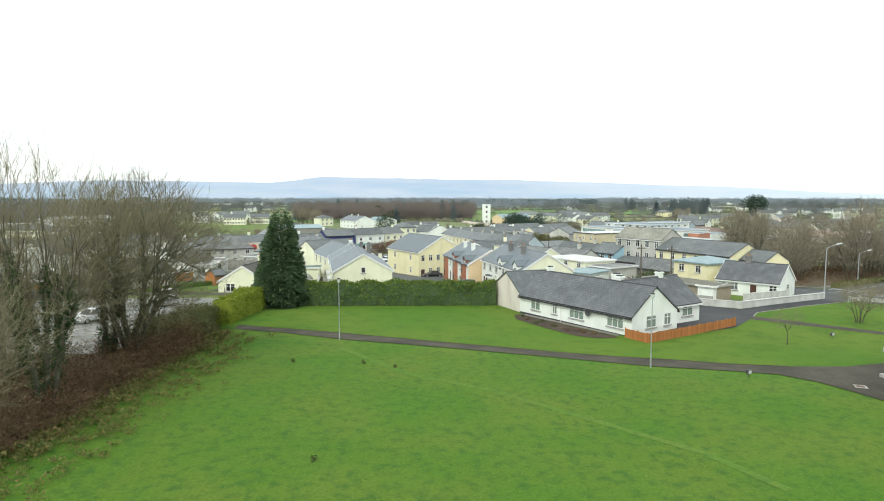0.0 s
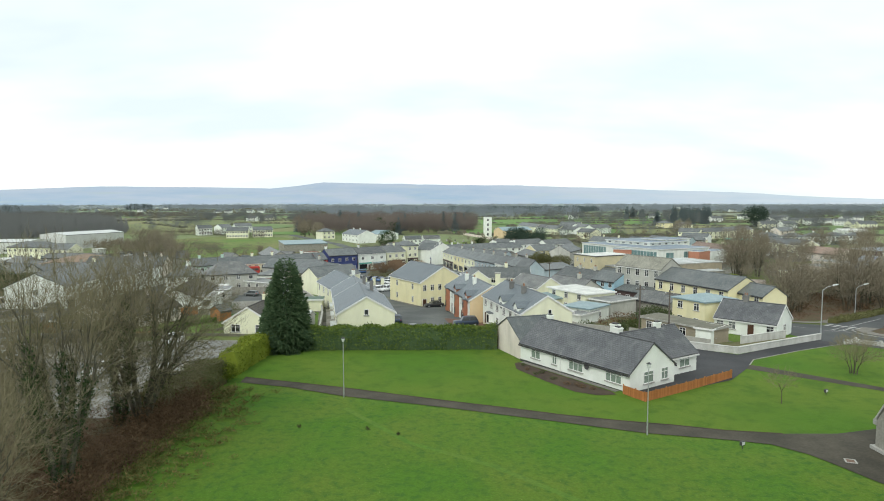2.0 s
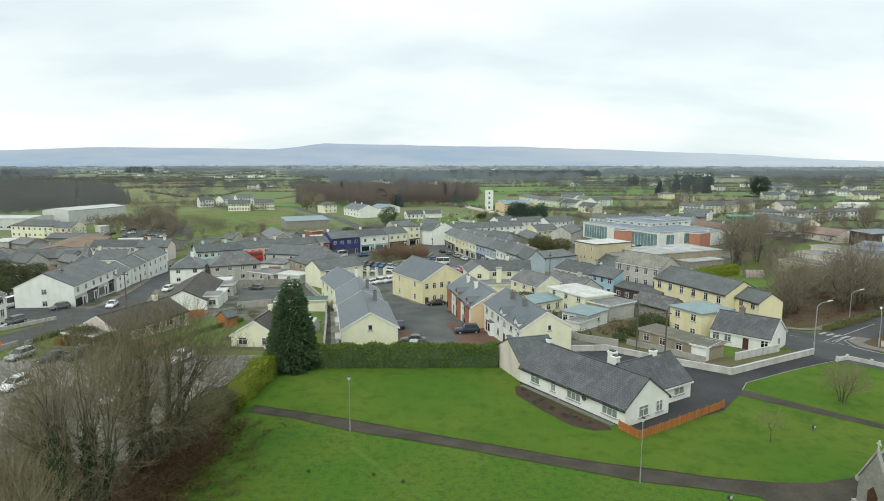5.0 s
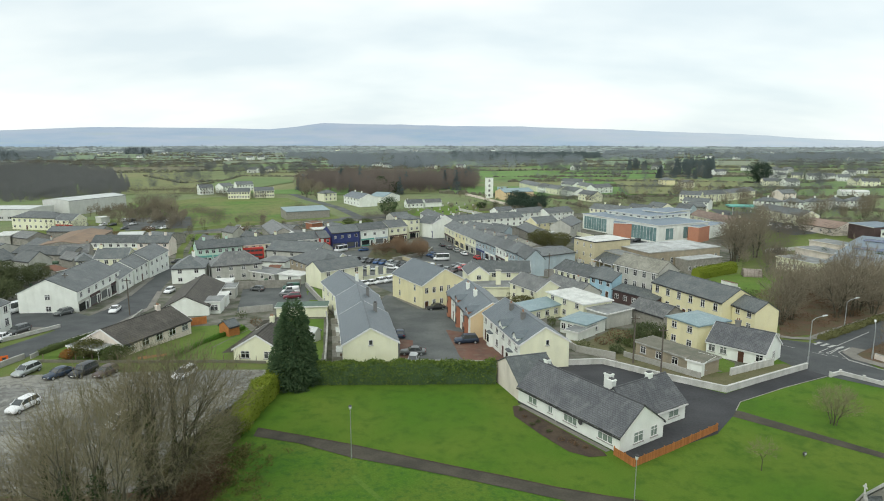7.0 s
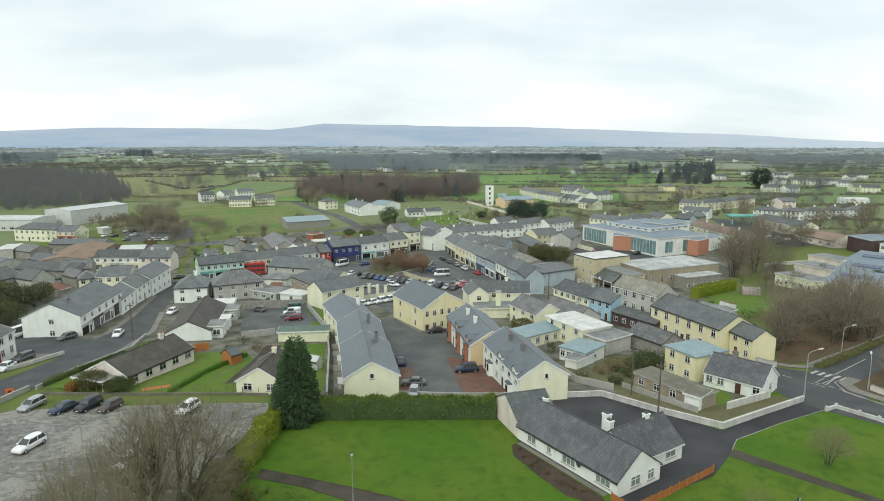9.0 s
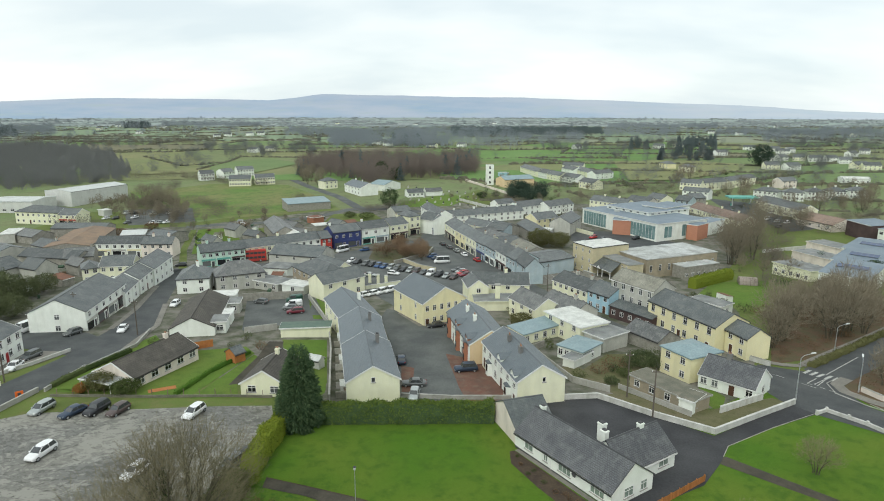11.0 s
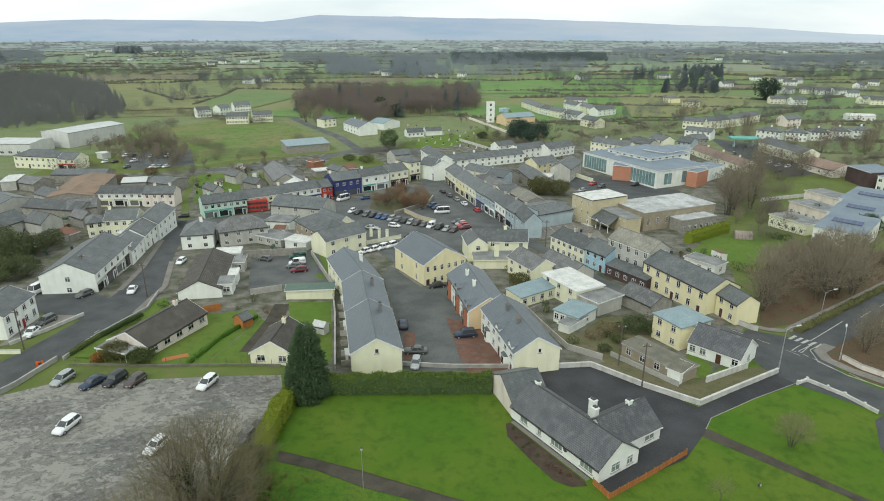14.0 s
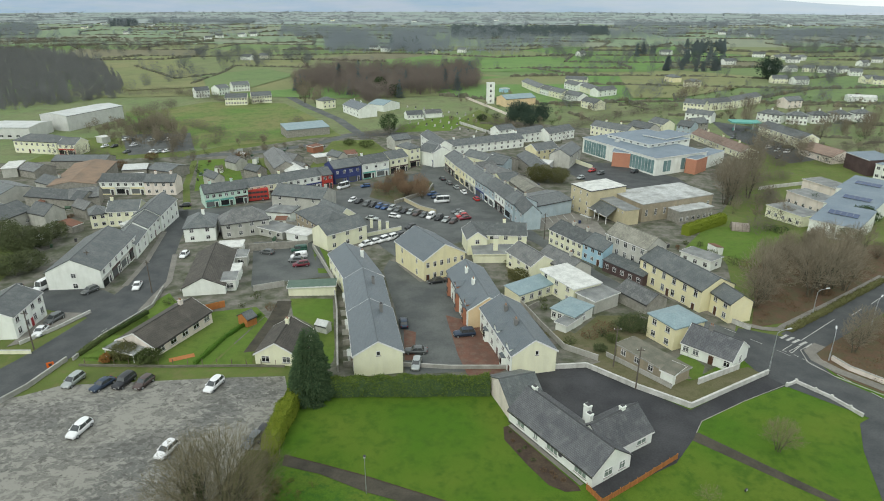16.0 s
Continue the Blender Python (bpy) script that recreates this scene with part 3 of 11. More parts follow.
def window_meshes(w, h, bars):
    key = (round(w, 2), round(h, 2), bars)
    if key not in WINDOW_MESHES:
        g, t = Geo(), 0.07
        xs = [-w / 2, -w / 2 + t]
        for i in range(1, bars + 1):
            xb = -w / 2 + w * i / (bars + 1)
            xs += [xb - t / 2, xb + t / 2]
        xs += [w / 2 - t, w / 2]
        zs = [0, t] + ([h * 0.66, h * 0.66 + 0.06] if h > 1.0 else []) + [h - t, h]
        g.lattice(xs, zs, -0.05, 0.02)
        f = g.mesh("window")
        f.materials.append(WHITE_PAINT)
        p = Geo().box(-w / 2 + t, w / 2 - t, -0.02, 0.01, t, h - t).mesh("pane")
        p.materials.append(GLASS)
        s = Geo().box(-w / 2 - 0.1, w / 2 + 0.1, -0.14, 0.01, -0.12, -0.004).mesh("sill")
        s.materials.append(CONCRETE)
        WINDOW_MESHES[key] = (f, p, s)
    return WINDOW_MESHES[key]


def add_window(root, m, w=1.1, h=1.2, bars=1, sill=True, pane=None):
    f, p, s = window_meshes(w, h, bars)
    win = part("window", f, WHITE_PAINT, root, m=m)
    if pane:
        p = Geo().box(-w / 2 + 0.07, w / 2 - 0.07, -0.02, 0.01, 0.07, h - 0.07).mesh("pane")
        p.materials.append(pane)
    part("pane", p, pane or GLASS, win)
    if sill:
        part("sill", s, CONCRETE, win)
    return win


DOOR_MESHES = {}


def add_door(root, m, material=None, w=0.95, h=2.05):
    material = material or DOOR_BROWN
    key = (material.name, w, h)
    if key not in DOOR_MESHES:
        g = Geo().box(-w / 2, w / 2, -0.04, 0.01, 0, h).box(-w * 0.32, -w * 0.05, -0.055, -0.04, 0.2, 0.9).box(w * 0.05, w * 0.32, -0.055, -0.04, 0.2, 0.9)
        d = g.mesh("door")
        d.materials.append(material)
        fr = Geo().box(-w / 2 - 0.09, -w / 2, -0.06, 0.02, 0, h + 0.09).box(w / 2, w / 2 + 0.09, -0.06, 0.02, 0, h + 0.09).box(-w / 2, w / 2, -0.06, 0.02, h, h + 0.09).mesh("door_frame")
        fr.materials.append(WHITE_PAINT)
        DOOR_MESHES[key] = (d, fr)
    d, fr = DOOR_MESHES[key]
    ob = part("door", d, material, root, m=m)
    part("door_frame", fr, WHITE_PAINT, ob)
    return ob


def add_chimney(root, x, y, z0, z1, w=0.75, d=0.55, material=None, pots=2):
    g = Geo().box(x - w / 2, x + w / 2, y - d / 2, y + d / 2, z0, z1).box(x - w / 2 - 0.07, x + w / 2 + 0.07, y - d / 2 - 0.07, y + d / 2 + 0.07, z1 - 0.2, z1 - 0.05)
    ch = part("chimney", g, material or WALLS["grey"], root)
    if not pots:
        part("flue_cap", Geo().box(x - w * 0.36, x + w * 0.36, y - d * 0.36, y + d * 0.36, z1 + 0.002, z1 + 0.14), DARK_PAINT, ch)
    for i in range(pots):
        px = x + (i - (pots - 1) / 2) * 0.32
        part("chimney_pot", Geo().tube((px, y, z1 - 0.02), (px, y, z1 + 0.38), 0.12, 0.1, 8), CLAY, ch)
    return ch


def uv_quad(pts, u, v):
    """UVs in metres for a roof slope: u along the eave, v up the slope."""
    o = Vector(pts[0])
    return [((Vector(p) - o).dot(u), (Vector(p) - o).dot(v)) for p in pts]


def slope(geo, pts, thick=0.14):
    """A roof slope from four (or three) points, first two along the eave, as a slab with UVs in metres."""
    pts = [Vector(p) for p in pts]
    u = (pts[1] - pts[0]).normalized()
    n = u.cross(pts[2] - pts[1]).normalized()
    if n.z < 0:
        n = -n
    v = n.cross(u)
    low = [p - n * thick for p in pts]
    geo.face(pts, uv_quad(pts, u, v))
    geo.face(low[::-1], uv_quad(low[::-1], u, v))
    k = len(pts)
    for i in range(k):
        j = (i + 1) % k
        geo.face([pts[i], low[i], low[j], pts[j]], [(0, 0)] * 4)
    return geo


def house(label, x, y, rot, w, d, h, wall="white", roof="x", rise=None, tiles=None, front=0, back=0, left=0, right=0, storeys=1, doors=(), door_mat=None,
          chimneys=(), chimney_mat=None, verge=True, shop=None, name="house", category="house", group="", ww=1.15, wh=1.25, bars=1, over=0.28, z=None, sink=1.2, lintel=2.45, sill0=0.95, pots=2, eave_trim=None, dormers=(), bays=(), bay_mat=None, glazing=None, stacks=(), extra=(), face=None):
    """A building: x along its front, y from front to back. roof: x (ridge along the front), y (ridge from front to back), hip, flat, shed.
    front, back, left, right: windows on each storey of that side. chimneys: places along the ridge, -0.5 to 0.5. doors: places along the front."""
    zb = ground_z(x, y) if z is None else z
    root = thing(name, pose(x, y, zb, 0, 0, rot), label, category, group)
    wm, tm = WALLS[wall], tiles or SLATE_GREY
    verge = verge and wall not in ("grey", "stone", "tan", "greyblue")
    W2, D2 = w / 2, d / 2
    span = d if roof in ("x", "hip", "shed") else w
    rise = rise if rise is not None else (span / 2) * 0.62
    g = Geo()
    if roof == "x":
        g.prism([(-D2, -sink), (D2, -sink), (D2, h), (0, h + rise), (-D2, h)], -W2, W2, "x")
    elif roof == "y":
        g.prism([(-W2, -sink), (W2, -sink), (W2, h), (0, h + rise), (-W2, h)], -D2, D2, "y")
    elif roof == "shed":
        g.prism([(-D2, -sink), (D2, -sink), (D2, h + rise), (-D2, h)], -W2, W2, "x")
    else:
        g.box(-W2, W2, -D2, D2, -sink, h)
    part("wall", g, wm, root)
    g = Geo()
    e, t = over, 0.14
    if roof in ("x", "y"):
        S, L = (D2, W2) if roof == "x" else (W2, D2)
        k = rise / S
        o = 0.12
        up = t * math.sqrt(1 + k * k) + 0.01
        for s in (-1, 1):
            lowz, hiz = h - k * e + up, h + rise + up
            if roof == "x":
                pts = [(-L - o, s * (S + e), lowz), (L + o, s * (S + e), lowz), (L + o, 0, hiz), (-L - o, 0, hiz)]
            else:
                pts = [(s * (S + e), -L - o, lowz), (s * (S + e), L + o, lowz), (0, L + o, hiz), (0, -L - o, hiz)]
            slope(g, pts, t)
        rf = part("roof", g, tm, root)
        rz = h + rise + up
        rg = Geo()
        prof = [(-0.16, rz - 0.09), (-0.07, rz + 0.05), (0.07, rz + 0.05), (0.16, rz - 0.09)]
        rg.prism(prof, -L - o - 0.01, L + o + 0.01, roof)
        part("ridge_tiles", rg, tm, rf)
        if verge:
            for end in (-1, 1):
                vg = Geo()
                for s in (-1, 1):
                    pr = [(s * (S + e + 0.02), h - k * e - 0.14), (s * (S + e + 0.02), h - k * e + up + 0.02), (0, rz + 0.03), (0, rz - 0.22)]
                    a, b = (L + o - 0.02, L + o + 0.03) if end > 0 else (-L - o - 0.03, -L - o + 0.02)
                    vg.prism(pr, a, b, roof)
                part("bargeboard", vg, WHITE_PAINT, rf)
        for s in (-1, 1):
            zz = h - k * e - 0.02
            q = Geo()
            if roof == "x":
                q.box(-L - o, L + o, s * (S + e) - 0.06, s * (S + e) + 0.06, zz - 0.1, zz + 0.06)
            else:
                q.box(s * (S + e) - 0.06, s * (S + e) + 0.06, -L - o, L + o, zz - 0.1, zz + 0.06)
            part("gutter", q, eave_trim or (WHITE_PAINT if wall in ("white", "cream", "yellow") else DARK_PAINT), rf)
    elif roof == "hip":
        A, B = W2 + e, D2 + e
        hz, top = h + 0.12, h + rise + 0.12
        if A >= B:
            r1, r2 = (-(A - B), 0, top), (A - B, 0, top)
            slope(g, [(-A, -B, hz), (A, -B, hz), r2, r1], t), slope(g, [(A, B, hz), (-A, B, hz), r1, r2], t)
            slope(g, [(A, -B, hz), (A, B, hz), r2], t), slope(g, [(-A, B, hz), (-A, -B, hz), r1], t)
        else:
            r1, r2 = (0, -(B - A), top), (0, B - A, top)
            slope(g, [(A, -B, hz), (A, B, hz), r2, r1], t), slope(g, [(-A, B, hz), (-A, -B, hz), r1, r2], t)
            slope(g, [(-A, -B, hz), (A, -B, hz), r1], t), slope(g, [(A, B, hz), (-A, B, hz), r2], t)
        rf = part("roof", g, tm, root)
        part("gutter", Geo().box(-A, A, -B - 0.05, -B + 0.05, h - 0.1, h + 0.05).box(-A, A, B - 0.05, B + 0.05, h - 0.1, h + 0.05)
             .box(-A - 0.05, -A + 0.05, -B, B, h - 0.1, h + 0.05).box(A - 0.05, A + 0.05, -B, B, h - 0.1, h + 0.05), eave_trim or DARK_PAINT, rf)
    elif roof == "shed":
        slope(g, [(-W2 - 0.15, -D2 - e, h + 0.16 - e * rise / d), (W2 + 0.15, -D2 - e, h + 0.16 - e * rise / d), (W2 + 0.15, D2 + e, h + rise + 0.16 + e * rise / d), (-W2 - 0.15, D2 + e, h + rise + 0.16 + e * rise / d)], 0.12)
        rf = part("roof", g, tm, root)
        part("fascia", Geo().box(-W2 - 0.16, W2 + 0.16, -D2 - e - 0.03, -D2 - e, h - 0.12, h + 0.1), eave_trim or WHITE_PAINT, rf)
    else:
        slope(g, [(-W2 - e, -D2 - e, h + 0.18), (W2 + e, -D2 - e, h + 0.18), (W2 + e, D2 + e, h + 0.18), (-W2 - e, D2 + e, h + 0.18)], 0.17)
        rf = part("roof", g, tm, root)
        part("fascia", Geo().box(-W2 - e - 0.02, W2 + e + 0.02, -D2 - e - 0.04, -D2 - e, h - 0.08, h + 0.2).box(W2 + e, W2 + e + 0.04, -D2 - e, D2 + e, h - 0.08, h + 0.2)
             .box(-W2 - e - 0.04, -W2 - e, -D2 - e, D2 + e, h - 0.08, h + 0.2), eave_trim or WHITE_PAINT, rf)
    if face:
        part("front_render", Geo().box(-W2 + 0.01, W2 - 0.01, -D2 - 0.02, -D2 + 0.05, 0, h - 0.02), WALLS[face], root, "white rendered front")
    step = h / storeys
    for side, n in (("f", front), ("b", back), ("l", left), ("r", right)):
        if not n:
            continue
        length = w if side in "fb" else d
        for st in range(storeys):
            if side == "f" and st == 0 and shop:
                continue
            z0 = st * step + (sill0 if h / storeys > 2.2 else 0.7)
            hh = min(wh, step - (z0 - st * step) - 0.2)
            for i in range(n):
                q = (i + 0.5) / n - 0.5
                if side == "f" and st == 0 and any(abs(q - dd) * length < 0.5 * (ww + 1.1) for dd in doors):
                    continue
                c = q * length
                m = {"f": pose(c, -D2, z0), "b": pose(-c, D2, z0, 0, 0, 180), "l": pose(-W2, -c, z0, 0, 0, -90), "r": pose(W2, c, z0, 0, 0, 90)}[side]
                add_window(root, m, min(ww, length / n * 0.7), hh, bars, y < 140)
    if not shop:
        for q in doors:
            add_door(root, pose(q * w, -D2, 0.02), door_mat)
    else:
        n_shop = max(1, round(w / 6.0))
        for i in range(n_shop):
            c, sw = ((i + 0.5) / n_shop - 0.5) * w, w / n_shop
            sf = part("shopfront", Geo().box(c - sw * 0.46, c + sw * 0.46, -D2 - 0.16, -D2 - 0.01, 2.45, 3.05), WALLS[shop[i % len(shop)]], root)
            part("shop_window", Geo().box(c - sw * 0.42, c + sw * 0.12, -D2 - 0.04, -D2 + 0.01, 0.5, 2.35), GLASS, sf)
            part("stall_riser", Geo().box(c - sw * 0.44, c + sw * 0.14, -D2 - 0.09, -D2 - 0.005, 0, 0.48), WALLS[shop[i % len(shop)]], sf)
            part("pilaster", Geo().box(c + sw * 0.43, c + sw * 0.46, -D2 - 0.12, -D2 - 0.005, 0, 2.44), WALLS[shop[i % len(shop)]], sf)
            add_door(root, pose(c + sw * 0.28, -D2, 0.02), DARK_PAINT)
    for q in dormers:
        gx, gw = q * w, 1.05
        k = rise / D2
        gz = h + 0.75
        dm = part("dormer", Geo().prism([(gx - gw, h - 0.9), (gx + gw, h - 0.9), (gx + gw, gz), (gx, gz + 0.75), (gx - gw, gz)], -D2 - 0.06, -D2 + 1.9, "y"), bay_mat or wm, root)
        dg = Geo()
        for sgn in (-1, 1):
            slope(dg, [(gx + sgn * (gw + 0.15), -D2 - 0.25, gz - 0.02), (gx + sgn * (gw + 0.15), -D2 + 2.4, gz - 0.02), (gx, -D2 + 2.4, gz + 0.88), (gx, -D2 - 0.25, gz + 0.88)], 0.1)
        part("dormer_roof", dg, tm, dm)
        add_window(dm, pose(gx, -D2 - 0.06, h - 0.75), 1.0, 1.2, 1, False)
    for q in bays:
        gx, gw = q * w, 1.0
        tall = bay_mat is WALLS["brick"]
        by = part("bay_window", Geo().prism([(gx - gw, -D2), (gx - gw * 0.6, -D2 - 0.7), (gx + gw * 0.6, -D2 - 0.7), (gx + gw, -D2)], 0, 4.75 if tall else 2.5, "z"), bay_mat or wm, root)
        part("bay_roof", Geo().prism([(gx - gw - 0.1, -D2), (gx - gw * 0.65, -D2 - 0.8), (gx + gw * 0.65, -D2 - 0.8), (gx + gw + 0.1, -D2)], 4.75 if tall else 2.5, 4.92 if tall else 2.68, "z"), tm, by)
        part("bay_pane", Geo().box(gx - gw * 0.5, gx + gw * 0.5, -D2 - 0.72, -D2 - 0.69, 0.8, 2.2), GLASS, by)
        if tall:
            part("bay_pane", Geo().box(gx - gw * 0.5, gx + gw * 0.5, -D2 - 0.72, -D2 - 0.69, 3.2, 4.45), GLASS, by)
    for qx, qy in stacks:
        add_chimney(root, qx * w, qy * d, h + rise * 0.2, h + rise + 0.75, 0.95 if roof == "x" else 0.6, 0.6 if roof == "x" else 0.95, chimney_mat or WALLS["grey"], pots)
    for side, q, z0, w0, h0 in extra:
        m = {"f": pose(q * w, -D2, z0), "b": pose(-q * w, D2, z0, 0, 0, 180), "l": pose(-W2, -q * d, z0, 0, 0, -90), "r": pose(W2, q * d, z0, 0, 0, 90)}[side]
        add_window(root, m, w0, h0, 0, y < 140)
    for q in chimneys:
        top = h + rise
        if roof == "y":
            add_chimney(root, 0, q * d, top - 0.5, top + 1.15, 0.6, 0.85, chimney_mat or wm, pots)
        else:
            add_chimney(root, q * w, 0, top - 0.5, top + 1.15, 0.85, 0.6, chimney_mat or wm, pots)
    return root


# ---- vehicles ----
CAR_SHAPES = {
    # length, width, belt height, roof height, bonnet end, windscreen top, rear window top, rear end of glass
    "hatch": (4.1, 1.72, 0.95, 1.52, -1.12, -0.30, 1.50, 1.92),
    "saloon": (4.5, 1.75, 0.92, 1.45, -1.1, -0.25, 1.05, 1.7),
    "estate": (4.5, 1.78, 0.98, 1.6, -1.35, -0.38, 1.75, 2.12),
    "suv": (4.6, 1.85, 1.1, 1.78, -1.05, -0.5, 1.75, 2.15),
    "van": (4.6, 1.8, 1.1, 1.9, -1.5, -0.95, 2.15, 2.28),
    "minibus": (5.8, 2.0, 1.3, 2.55, -2.25, -1.75, 2.75, 2.88),
}
WHEEL = []


def wheel_meshes():
    if not WHEEL:
        t = Geo()
        n = 16
        for s0, s1, r0, r1 in ((-0.1, 0.1, 0.31, 0.31), (-0.1, -0.07, 0.31, 0.2), (0.07, 0.1, 0.2, 0.31)):
            k = len(t.v)
            for s, r in ((s0, r0), (s1, r1)):
                for i in range(n):
                    a = 2 * math.pi * i / n
                    t.v.append((r * math.cos(a), s, r * math.sin(a)))
            for i in range(n):
                j = (i + 1) % n
                t.f.append((k + i, k + j, k + n + j, k + n + i))
                t.uv.append(None)
        tyre = t.mesh("tyre")
        tyre.materials.append(RUBBER)
        r = Geo().tube((0, -0.085, 0), (0, 0.085, 0), 0.21, 0.21, 12).mesh("rim")
        r.materials.append(GALV)
        WHEEL.extend([tyre, r])
    return WHEEL


CAR_MESHES = {}


def smooth(me):
    for p in me.polygons:
        p.use_smooth = True
    return me


def car_meshes(shape, paint):
    """Body, roof, windows and lights of one kind of vehicle in one paint, shared by all alike."""
    if (shape, paint) in CAR_MESHES:
        return CAR_MESHES[shape, paint]
    L, Wd, belt, top, c0, c1, c2, c3 = CAR_SHAPES[shape]
    a, b, W = -L / 2, L / 2, Wd / 2
    hood = belt - (0.06 if shape not in ("van", "minibus") else 0.03)
    mid = 0.5 * (c1 + c2)
    # the lower body: rings of a rounded section from nose to tail
    rings = ((a, 0.66, 0.36, 0.60), (a + 0.04, 0.82, 0.28, 0.70), (a + 0.16, 0.92, 0.24, hood - 0.13), (a + 0.42, 0.98, 0.22, hood - 0.045), (c0, 1.0, 0.22, hood), (c0 + 0.22, 1.0, 0.22, belt),
             (mid, 1.0, 0.22, belt + 0.01), (c3 - 0.1, 1.0, 0.23, belt), (b - 0.12, 0.95, 0.27, belt - 0.05), (b - 0.03, 0.86, 0.32, belt - 0.16), (b, 0.74, 0.42, belt - 0.28))
    g, n = Geo(), 12
    for x, w, z0, z1 in rings:
        h = z1 - z0
        for fy, fz in ((-0.80, 0.0), (-0.95, 0.12), (-1.0, 0.45), (-0.98, 0.72), (-0.90, 0.93), (-0.62, 1.02), (0.62, 1.02), (0.90, 0.93), (0.98, 0.72), (1.0, 0.45), (0.95, 0.12), (0.80, 0.0)):
            g.v.append((x, fy * w * W, z0 + fz * h))
    for r in range(len(rings) - 1):
        for i in range(n):
            k = (i + 1) % n
            g.f.append((r * n + i, r * n + k, (r + 1) * n + k, (r + 1) * n + i))
    g.f.append(tuple(range(n))), g.f.append(tuple(range(len(g.v) - 1, len(g.v) - n - 1, -1)))
    g.uv = [None] * len(g.f)
    body = smooth(g.mesh("body"))
    # the roof: a crowned skin with drooping edges, and the pillars
    yb, yt = W * 0.88, W * 0.74
    r, nx, ny = Geo(), 7, 7
    for i in range(nx):
        f = i / (nx - 1)
        x = c1 - 0.06 + f * (c2 - c1 + 0.14)
        for k in range(ny):
            q = 2 * k / (ny - 1) - 1
            r.v.append((x, q * (yt + 0.03), top + 0.03 * math.sin(math.pi * f) - 0.07 * abs(q) ** 3 - 0.05 * abs(2 * f - 1) ** 4))
    for i in range(nx - 1):
        for k in range(ny - 1):
            r.f.append((i * ny + k, (i + 1) * ny + k, (i + 1) * ny + k + 1, i * ny + k + 1))
    low = [(c0 + 0.16, -yb), (c3 - 0.04, -yb), (c3 - 0.04, yb), (c0 + 0.16, yb)]
    up = [(c1, -yt), (c2, -yt), (c2, yt), (c1, yt)]
    r.uv = [None] * len(r.f)
    for (lx, ly), (ux, uy) in zip(low, up):
        r.tube((lx, ly, belt - 0.03), (ux, uy, top - 0.05), 0.055, 0.04, 5, False)
    for s in (-1, 1):
        r.tube((mid, s * (yb + 0.01), belt - 0.02), (mid, s * (yt + 0.015), top - 0.05), 0.04, 0.035, 4, False)
        if shape == "van":
            r.prism([(mid - 0.2, belt - 0.03), (c3 - 0.06, belt - 0.03), (c2, top - 0.06), (mid - 0.2, top - 0.06)], s * (yt - 0.02), s * (yb + 0.015), "y")
    roof = smooth(r.mesh("car_roof"))
    gl = Geo()
    gl.v.extend([(*p, belt - 0.03) for p in low] + [(*p, top - 0.055) for p in up])
    gl.f = [(0, 1, 5, 4), (1, 2, 6, 5), (2, 3, 7, 6), (3, 0, 4, 7), (4, 5, 6, 7)]
    gl.uv = [None] * 5
    glass = gl.mesh("glasshouse")
    head = Geo().prism([(a + 0.045, 0.56), (a + 0.05, 0.66), (a + 0.40, hood - 0.1), (a + 0.36, hood - 0.2)], -0.15, 0.15, "y").mesh("headlight")
    tail = Geo().box(b - 0.14, b - 0.015, -0.1, 0.1, 0.64, 0.86).mesh("tail_light")
    bump = Geo().prism([(a - 0.02, 0.36), (a + 0.02, 0.48), (a + 0.12, 0.48), (a + 0.12, 0.34)], -W * 0.62, W * 0.62, "y").mesh("grille")
    for me, mt in ((body, PAINTS[paint]), (roof, PAINTS[paint]), (glass, CAR_GLASS), (head, HEADLIGHT), (tail, TAILLIGHT), (bump, RUBBER)):
        me.materials.append(mt)
    CAR_MESHES[shape, paint] = (body, roof, glass, head, tail, bump)
    return CAR_MESHES[shape, paint]


def car(label, x, y, rot, shape="hatch", paint="silver", group="parked cars", z=None, category="car", name="car"):
    """A vehicle with its bonnet towards local -x."""
    L, Wd, belt, top, c0, c1, c2, c3 = CAR_SHAPES[shape]
    root = thing(name, on_ground(x, y, rot, 0.05) if z is None else pose(x, y, z, 0, 0, rot), label, category, group)
    a, b = -L / 2, L / 2
    body, roof, glass, head, tail, bump = car_meshes(shape, paint)
    part("body", body, None, root)
    part("car_roof", roof, None, root)
    part("glasshouse", glass, None, root, "dark car windows")
    for s in (-1, 1):
        part("headlight", head, None, root, m=pose(0, s * Wd * 0.34, 0))
        part("tail_light", tail, None, root, m=pose(0, s * Wd * 0.36, 0))
    if y < 180:
        part("grille", bump, None, root)
        for s in (-1, 1):
            part("mirror", Geo().box(c0 + 0.3, c0 + 0.42, s * (Wd / 2 + 0.04) - 0.09, s * (Wd / 2 + 0.04) + 0.09, belt, belt + 0.13), PAINTS[paint], root)
        part("number_plate", Geo().box(a - 0.012, a + 0.03, -0.26, 0.26, 0.42, 0.52), WHITE_PAINT, root)
    ty, rm = wheel_meshes()
    for wx in (a + 0.78, b - 0.75):
        for s in (-1, 1):
            wo = part("wheel", ty, RUBBER, root, m=pose(wx, s * (Wd / 2 - 0.075), 0.31))
            if y < 180:
                part("rim", rm, GALV, wo)
    return root


